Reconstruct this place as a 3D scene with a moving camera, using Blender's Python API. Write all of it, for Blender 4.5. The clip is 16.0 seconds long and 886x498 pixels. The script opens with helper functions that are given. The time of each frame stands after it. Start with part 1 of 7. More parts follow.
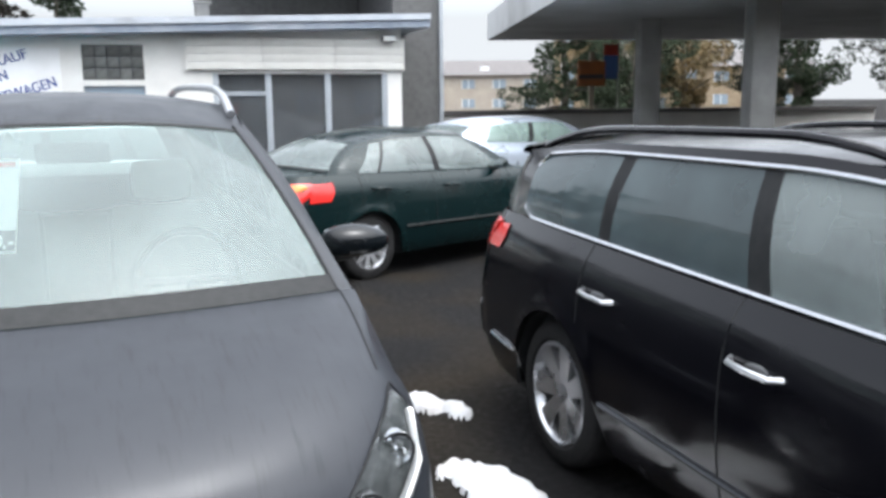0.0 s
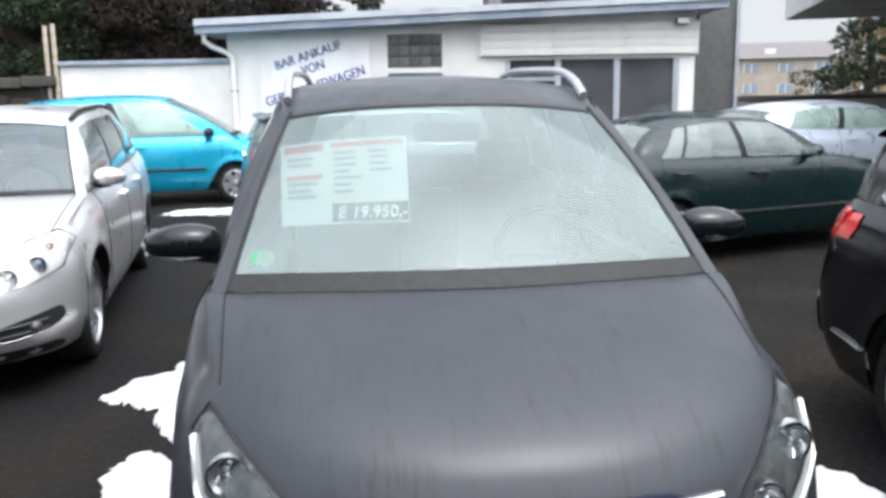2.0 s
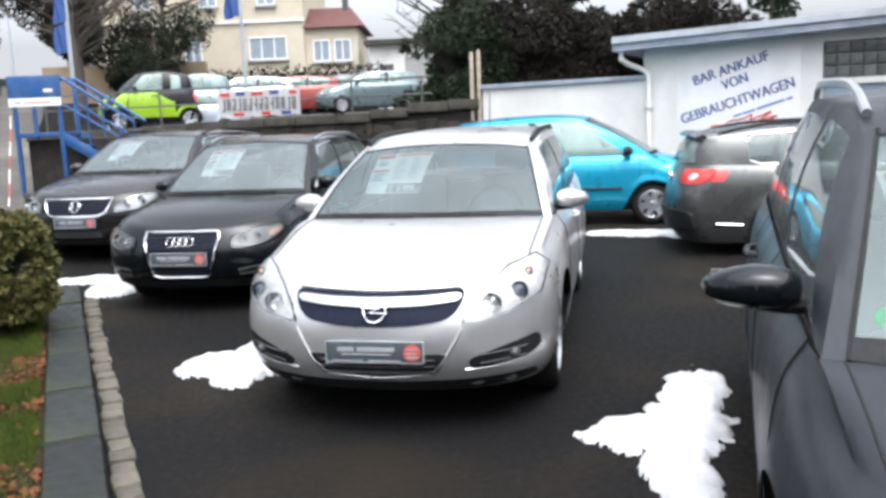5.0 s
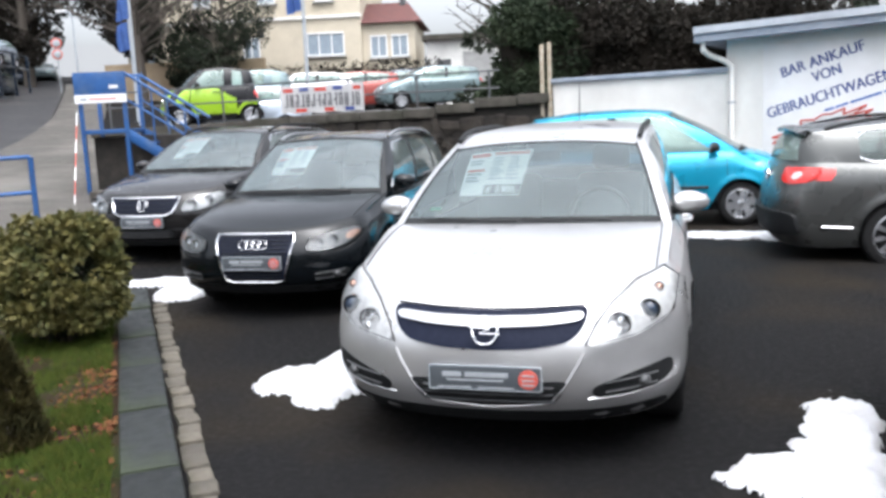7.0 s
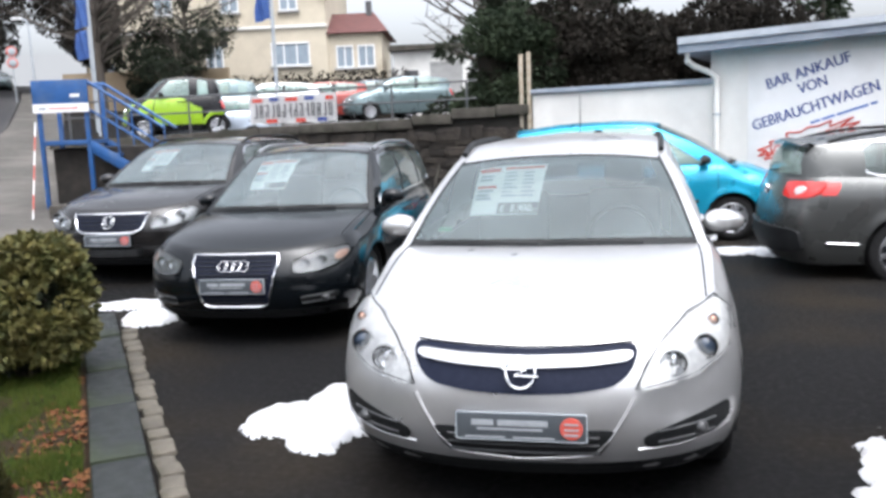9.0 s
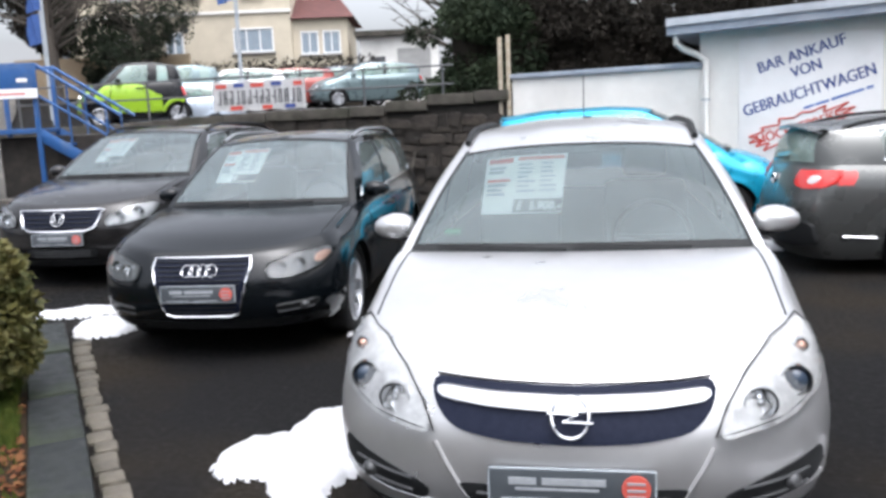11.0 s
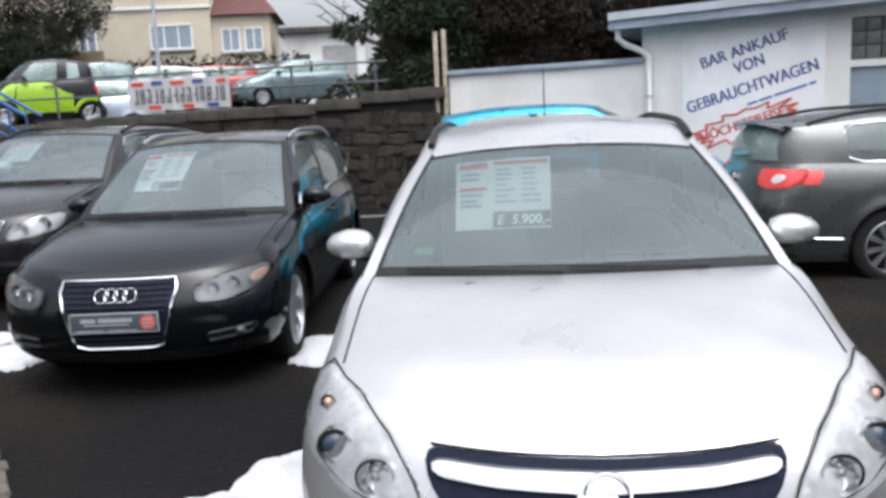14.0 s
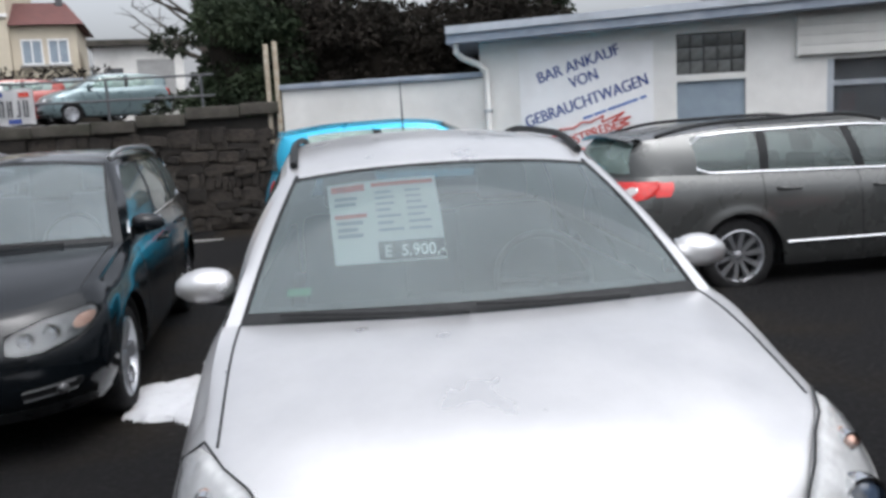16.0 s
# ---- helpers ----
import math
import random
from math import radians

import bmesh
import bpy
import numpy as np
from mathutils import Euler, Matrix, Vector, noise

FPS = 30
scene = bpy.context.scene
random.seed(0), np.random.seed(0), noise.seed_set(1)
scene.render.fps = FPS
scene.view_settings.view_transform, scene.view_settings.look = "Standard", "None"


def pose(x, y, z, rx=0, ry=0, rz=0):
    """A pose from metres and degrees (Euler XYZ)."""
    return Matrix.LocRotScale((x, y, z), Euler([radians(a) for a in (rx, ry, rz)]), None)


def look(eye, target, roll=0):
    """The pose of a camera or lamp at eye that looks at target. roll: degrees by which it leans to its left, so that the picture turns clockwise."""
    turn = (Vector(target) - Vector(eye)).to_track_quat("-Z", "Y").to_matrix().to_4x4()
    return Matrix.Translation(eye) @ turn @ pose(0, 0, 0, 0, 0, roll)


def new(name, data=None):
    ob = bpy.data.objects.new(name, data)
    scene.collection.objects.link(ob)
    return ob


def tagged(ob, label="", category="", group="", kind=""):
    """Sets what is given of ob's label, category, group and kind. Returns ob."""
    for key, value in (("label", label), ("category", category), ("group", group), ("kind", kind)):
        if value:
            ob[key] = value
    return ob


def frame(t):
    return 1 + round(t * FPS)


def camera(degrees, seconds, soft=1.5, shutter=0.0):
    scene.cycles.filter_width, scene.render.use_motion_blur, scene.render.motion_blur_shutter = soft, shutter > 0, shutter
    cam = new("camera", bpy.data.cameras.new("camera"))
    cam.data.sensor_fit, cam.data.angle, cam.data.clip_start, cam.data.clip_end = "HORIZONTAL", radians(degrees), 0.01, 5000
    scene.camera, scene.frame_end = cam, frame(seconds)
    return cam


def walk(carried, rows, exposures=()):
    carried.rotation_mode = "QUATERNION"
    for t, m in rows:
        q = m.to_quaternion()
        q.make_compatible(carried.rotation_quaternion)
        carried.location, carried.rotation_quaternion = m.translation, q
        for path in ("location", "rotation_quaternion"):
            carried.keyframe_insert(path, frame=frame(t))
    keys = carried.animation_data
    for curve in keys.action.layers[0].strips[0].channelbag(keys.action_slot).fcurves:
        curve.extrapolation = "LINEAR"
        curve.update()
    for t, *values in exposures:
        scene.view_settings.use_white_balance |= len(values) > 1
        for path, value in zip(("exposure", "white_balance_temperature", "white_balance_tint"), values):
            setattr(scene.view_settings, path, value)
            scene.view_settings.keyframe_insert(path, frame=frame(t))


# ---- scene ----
cam = camera(55.0, 16.0, soft=3.3)
PATH = [
    (0, (2.098, -4.58, 1.607), (3.107, -2.888, 1.261), -0.5),
    (0.5, (2.131, -4.614, 1.596), (2.932, -2.824, 1.2), -1.9),
    (1, (2.021, -4.551, 1.596), (2.828, -2.761, 1.216), -1.9),
    (1.5, (1.878, -4.487, 1.595), (2.578, -2.651, 1.222), -1.4),
    (2, (1.78, -4.482, 1.59), (2.225, -2.567, 1.221), -0.9),
    (2.5, (1.721, -4.421, 1.58), (1.933, -2.471, 1.192), -1.7),
    (3, (1.648, -4.316, 1.58), (1.675, -2.351, 1.207), -1.9),
    (3.5, (1.581, -4.253, 1.596), (1.439, -2.29, 1.244), -1.7),
    (4, (1.479, -4.179, 1.59), (1.273, -2.221, 1.239), -1.3),
    (4.5, (1.3, -4.088, 1.606), (1.002, -2.135, 1.293), -2.0),
    (5, (1.202, -3.98, 1.595), (0.796, -2.045, 1.291), -2.3),
    (5.2, (1.163, -3.917, 1.592), (0.698, -1.996, 1.286), -2.9),
    (7.3, (0.775, -3.493, 1.606), (0.242, -1.589, 1.3), -2.8),
    (7.5, (0.764, -3.451, 1.609), (0.211, -1.55, 1.327), -3.5),
    (8, (0.712, -3.331, 1.611), (0.113, -1.444, 1.326), -3.5),
    (8.5, (0.574, -3.204, 1.601), (0.061, -1.291, 1.324), -2.6),
    (8.7, (0.511, -3.187, 1.612), (0.058, -1.259, 1.334), -2.4),
    (10.8, (0.128, -2.54, 1.591), (-0.277, -0.61, 1.262), -2.3),
    (11, (0.091, -2.49, 1.596), (-0.267, -0.548, 1.279), -2.5),
    (11.5, (0.04, -2.349, 1.586), (-0.311, -0.407, 1.261), -2.3),
    (12, (0.03, -2.225, 1.597), (-0.315, -0.281, 1.28), -3.6),
    (12.5, (-0.039, -2.125, 1.592), (-0.25, -0.169, 1.233), -2.8),
    (13, (-0.179, -1.996, 1.609), (-0.191, -0.013, 1.351), -2.0),
    (13.5, (-0.186, -1.934, 1.604), (-0.238, 0.042, 1.295), -1.7),
    (14, (-0.178, -1.896, 1.599), (-0.366, 0.068, 1.271), -2.8),
    (14.5, (-0.268, -1.787, 1.597), (-0.352, 0.185, 1.273), -2.7),
    (15, (-0.377, -1.685, 1.61), (-0.305, 0.29, 1.306), -2.6),
    (15.5, (-0.398, -1.561, 1.591), (-0.323, 0.409, 1.253), -2.4),
    (16, (-0.382, -1.41, 1.597), (-0.17, 0.554, 1.285), -3.1),
]
walk(cam, [(t, look(eye, target, roll)) for t, eye, target, roll in PATH], [(0, 1.36, 6200, 9), (3.5, 1.17, 6210, 10), (7.5, 1.08, 6200, 11), (12, 0.87, 6180, 12), (14, 0.62, 6200, 12), (16, 0.41, 6200, 11)])


# ---- world, sun, exposure ----
def make_world():
    w = bpy.data.worlds.new("overcast")
    scene.world = w
    w.use_nodes = True
    nt = w.node_tree
    nt.nodes.clear()
    sky = nt.nodes.new("ShaderNodeTexSky")
    sky.sky_type = 'NISHITA'
    sky.sun_disc = False
    sky.sun_elevation, sky.sun_rotation = radians(70), radians(150)
    sky.air_density, sky.dust_density, sky.ozone_density = 1.0, 6.0, 1.0
    hsv = nt.nodes.new("ShaderNodeHueSaturation")
    hsv.inputs["Saturation"].default_value = 0.22
    hsv.inputs["Value"].default_value = 1.3
    bg = nt.nodes.new("ShaderNodeBackground")
    bg.inputs["Strength"].default_value = 0.15
    out = nt.nodes.new("ShaderNodeOutputWorld")
    nt.links.new(sky.outputs[0], hsv.inputs["Color"])
    # the cloud cover never lets the sky fall below a pale grey
    mx = nt.nodes.new("ShaderNodeMix")
    mx.data_type, mx.blend_type = 'RGBA', 'LIGHTEN'
    mx.inputs[0].default_value = 1.0
    mx.inputs[7].default_value = (2.3, 2.33, 2.36, 1)
    nt.links.new(hsv.outputs[0], mx.inputs[6])
    nt.links.new(mx.outputs[2], bg.inputs[0])
    nt.links.new(bg.outputs[0], out.inputs[0])


make_world()
sun = new("sun", bpy.data.lights.new("sun", 'SUN'))
sun.data.energy, sun.data.angle, sun.data.color = 1.1, radians(100), (1.0, 0.98, 0.95)
sun.matrix_basis = look((0, 0, 30), (-4, 7, 0))


# ---- materials ----
def nodes_of(name):
    m = bpy.data.materials.new(name)
    m.use_nodes = True
    nt = m.node_tree
    return m, nt, nt.nodes["Principled BSDF"]


def mat(name, color, rough=0.6, metal=0.0, color2=None, scale=8.0, detail=6.0, bump=0.0, bscale=60.0, coat=0.0,
        rvar=0.0, spec=0.5, stain=None, stain_scale=1.2, objvar=0.0, coords="Object"):
    """A surface with two colours mixed by noise, a larger stain, fine relief and uneven gloss."""
    m, nt, b = nodes_of(name)
    L = nt.links.new
    tc = nt.nodes.new("ShaderNodeTexCoord")
    co = tc.outputs[coords]
    b.inputs["Roughness"].default_value = rough
    b.inputs["Metallic"].default_value = metal
    b.inputs["Specular IOR Level"].default_value = spec
    b.inputs["Coat Weight"].default_value = coat
    b.inputs["Coat Roughness"].default_value = 0.06
    n1 = nt.nodes.new("ShaderNodeTexNoise")
    n1.inputs["Scale"].default_value, n1.inputs["Detail"].default_value = scale, detail
    n1.inputs["Roughness"].default_value = 0.65
    L(co, n1.inputs["Vector"])
    c2 = color2 or tuple(c * 0.86 for c in color)
    mx = nt.nodes.new("ShaderNodeMix")
    mx.data_type = 'RGBA'
    mx.inputs[6].default_value, mx.inputs[7].default_value = (*color, 1), (*c2, 1)
    ramp = nt.nodes.new("ShaderNodeMapRange")
    ramp.inputs[1].default_value, ramp.inputs[2].default_value = 0.35, 0.65
    L(n1.outputs["Fac"], ramp.inputs[0])
    L(ramp.outputs[0], mx.inputs[0])
    last = mx.outputs[2]
    if stain:
        n2 = nt.nodes.new("ShaderNodeTexNoise")
        n2.inputs["Scale"].default_value, n2.inputs["Detail"].default_value = stain_scale, 5.0
        L(co, n2.inputs["Vector"])
        r2 = nt.nodes.new("ShaderNodeMapRange")
        r2.inputs[1].default_value, r2.inputs[2].default_value = 0.48, 0.68
        L(n2.outputs["Fac"], r2.inputs[0])
        m2 = nt.nodes.new("ShaderNodeMix")
        m2.data_type = 'RGBA'
        m2.inputs[7].default_value = (*stain, 1)
        L(r2.outputs[0], m2.inputs[0])
        L(last, m2.inputs[6])
        last = m2.outputs[2]
    if objvar:
        oi = nt.nodes.new("ShaderNodeObjectInfo")
        mr = nt.nodes.new("ShaderNodeMapRange")
        mr.inputs[3].default_value, mr.inputs[4].default_value = 1 - objvar, 1 + objvar
        L(oi.outputs["Random"], mr.inputs[0])
        hv = nt.nodes.new("ShaderNodeHueSaturation")
        L(mr.outputs[0], hv.inputs["Value"])
        L(last, hv.inputs["Color"])
        last = hv.outputs[0]
    L(last, b.inputs["Base Color"])
    if rvar:
        r3 = nt.nodes.new("ShaderNodeMapRange")
        r3.inputs[1].default_value, r3.inputs[2].default_value = 0.3, 0.7
        r3.inputs[3].default_value, r3.inputs[4].default_value = max(0.02, rough - rvar), min(1, rough + rvar)
        n3 = nt.nodes.new("ShaderNodeTexNoise")
        n3.inputs["Scale"].default_value, n3.inputs["Detail"].default_value = scale * 0.35, 4.0
        L(co, n3.inputs["Vector"])
        L(n3.outputs["Fac"], r3.inputs[0])
        L(r3.outputs[0], b.inputs["Roughness"])
    if bump:
        nb = nt.nodes.new("ShaderNodeTexNoise")
        nb.inputs["Scale"].default_value, nb.inputs["Detail"].default_value = bscale, 5.0
        L(co, nb.inputs["Vector"])
        bp = nt.nodes.new("ShaderNodeBump")
        bp.inputs["Strength"].default_value, bp.inputs["Distance"].default_value = bump, 0.02
        L(nb.outputs["Fac"], bp.inputs["Height"])
        L(bp.outputs[0], b.inputs["Normal"])
    return m


def paint(name, color, metal=0.6, rough=0.32, dew=0.0, coat=0.7):
    """Car paint: flakes under a clear coat, dulled by dew and road film."""
    m = mat(name, color, rough, metal, tuple(c * 0.96 for c in color), 14.0, 5.0, 0.0, coat=coat, rvar=0.08, spec=0.25)
    nt = m.node_tree
    b = nt.nodes["Principled BSDF"]
    b.inputs["Coat Roughness"].default_value = 0.05 + 0.25 * dew
    tc = nt.nodes.new("ShaderNodeTexCoord")
    v = nt.nodes.new("ShaderNodeTexVoronoi")
    v.inputs["Scale"].default_value = 170.0
    nt.links.new(tc.outputs["Object"], v.inputs["Vector"])
    bp = nt.nodes.new("ShaderNodeBump")
    bp.inputs["Strength"].default_value, bp.inputs["Distance"].default_value = 0.03 + 0.1 * dew, 0.002
    nt.links.new(v.outputs["Distance"], bp.inputs["Height"])
    nt.links.new(bp.outputs[0], b.inputs["Coat Normal"])
    if dew > 0.5:
        mp = nt.nodes.new("ShaderNodeMapping")
        mp.inputs["Scale"].default_value = (40, 5.0, 5.0)
        st = nt.nodes.new("ShaderNodeTexNoise")
        st.inputs["Scale"].default_value, st.inputs["Detail"].default_value = 1.4, 8.0
        nt.links.new(tc.outputs["Object"], mp.inputs["Vector"])
        nt.links.new(mp.outputs[0], st.inputs["Vector"])
        rg = nt.nodes.new("ShaderNodeMapRange")
        rg.inputs[1].default_value, rg.inputs[2].default_value = 0.55, 0.74
        rg.inputs[3].default_value, rg.inputs[4].default_value = 1.0, 0.6
        nt.links.new(st.outputs["Fac"], rg.inputs[0])
        hv = nt.nodes.new("ShaderNodeHueSaturation")
        old = b.inputs["Base Color"].links[0].from_socket
        nt.links.new(old, hv.inputs["Color"])
        nt.links.new(rg.outputs[0], hv.inputs["Value"])
        nt.links.new(hv.outputs[0], b.inputs["Base Color"])
        rr = nt.nodes.new("ShaderNodeMapRange")
        rr.inputs[1].default_value, rr.inputs[2].default_value = 0.45, 0.7
        rr.inputs[3].default_value, rr.inputs[4].default_value = 0.27, 0.17
        nt.links.new(st.outputs["Fac"], rr.inputs[0])
        nt.links.new(rr.outputs[0], b.inputs["Coat Roughness"])
    return m


def glass(name, tint, film=0.0, film_color=(0.6, 0.68, 0.68), ior=1.5):
    """A pane: tinted, glossy by Fresnel, with a film of condensation, dust and painted-in sky reflection."""
    m, nt, b = nodes_of(name)
    nt.nodes.remove(b)
    L = nt.links.new
    tr = nt.nodes.new("ShaderNodeBsdfTransparent")
    tr.inputs[0].default_value = (*tint, 1)
    df = nt.nodes.new("ShaderNodeBsdfDiffuse")
    df.inputs[0].default_value = (*film_color, 1)
    tc = nt.nodes.new("ShaderNodeTexCoord")
    nz = nt.nodes.new("ShaderNodeTexNoise")
    nz.inputs["Scale"].default_value, nz.inputs["Detail"].default_value = 2.2, 4.0
    L(tc.outputs["Object"], nz.inputs["Vector"])
    mr = nt.nodes.new("ShaderNodeMapRange")
    mr.inputs[1].default_value, mr.inputs[2].default_value = 0.3, 0.7
    mr.inputs[3].default_value, mr.inputs[4].default_value = film * 0.75, film * 1.25
    L(nz.outputs["Fac"], mr.inputs[0])
    m1 = nt.nodes.new("ShaderNodeMixShader")
    L(mr.outputs[0], m1.inputs[0])
    L(tr.outputs[0], m1.inputs[1])
    L(df.outputs[0], m1.inputs[2])
    gl = nt.nodes.new("ShaderNodeBsdfGlossy")
    gl.inputs["Roughness"].default_value = 0.03
    fr = nt.nodes.new("ShaderNodeFresnel")
    fr.inputs[0].default_value = ior
    m2 = nt.nodes.new("ShaderNodeMixShader")
    L(fr.outputs[0], m2.inputs[0])
    L(m1.outputs[0], m2.inputs[1])
    L(gl.outputs[0], m2.inputs[2])
    L(m2.outputs[0], nt.nodes["Material Output"].inputs[0])
    return m


def glowing(name, color, strength):
    m, nt, b = nodes_of(name)
    b.inputs["Base Color"].default_value = (*color, 1)
    b.inputs["Emission Color"].default_value = (*color, 1)
    b.inputs["Emission Strength"].default_value = strength
    return m


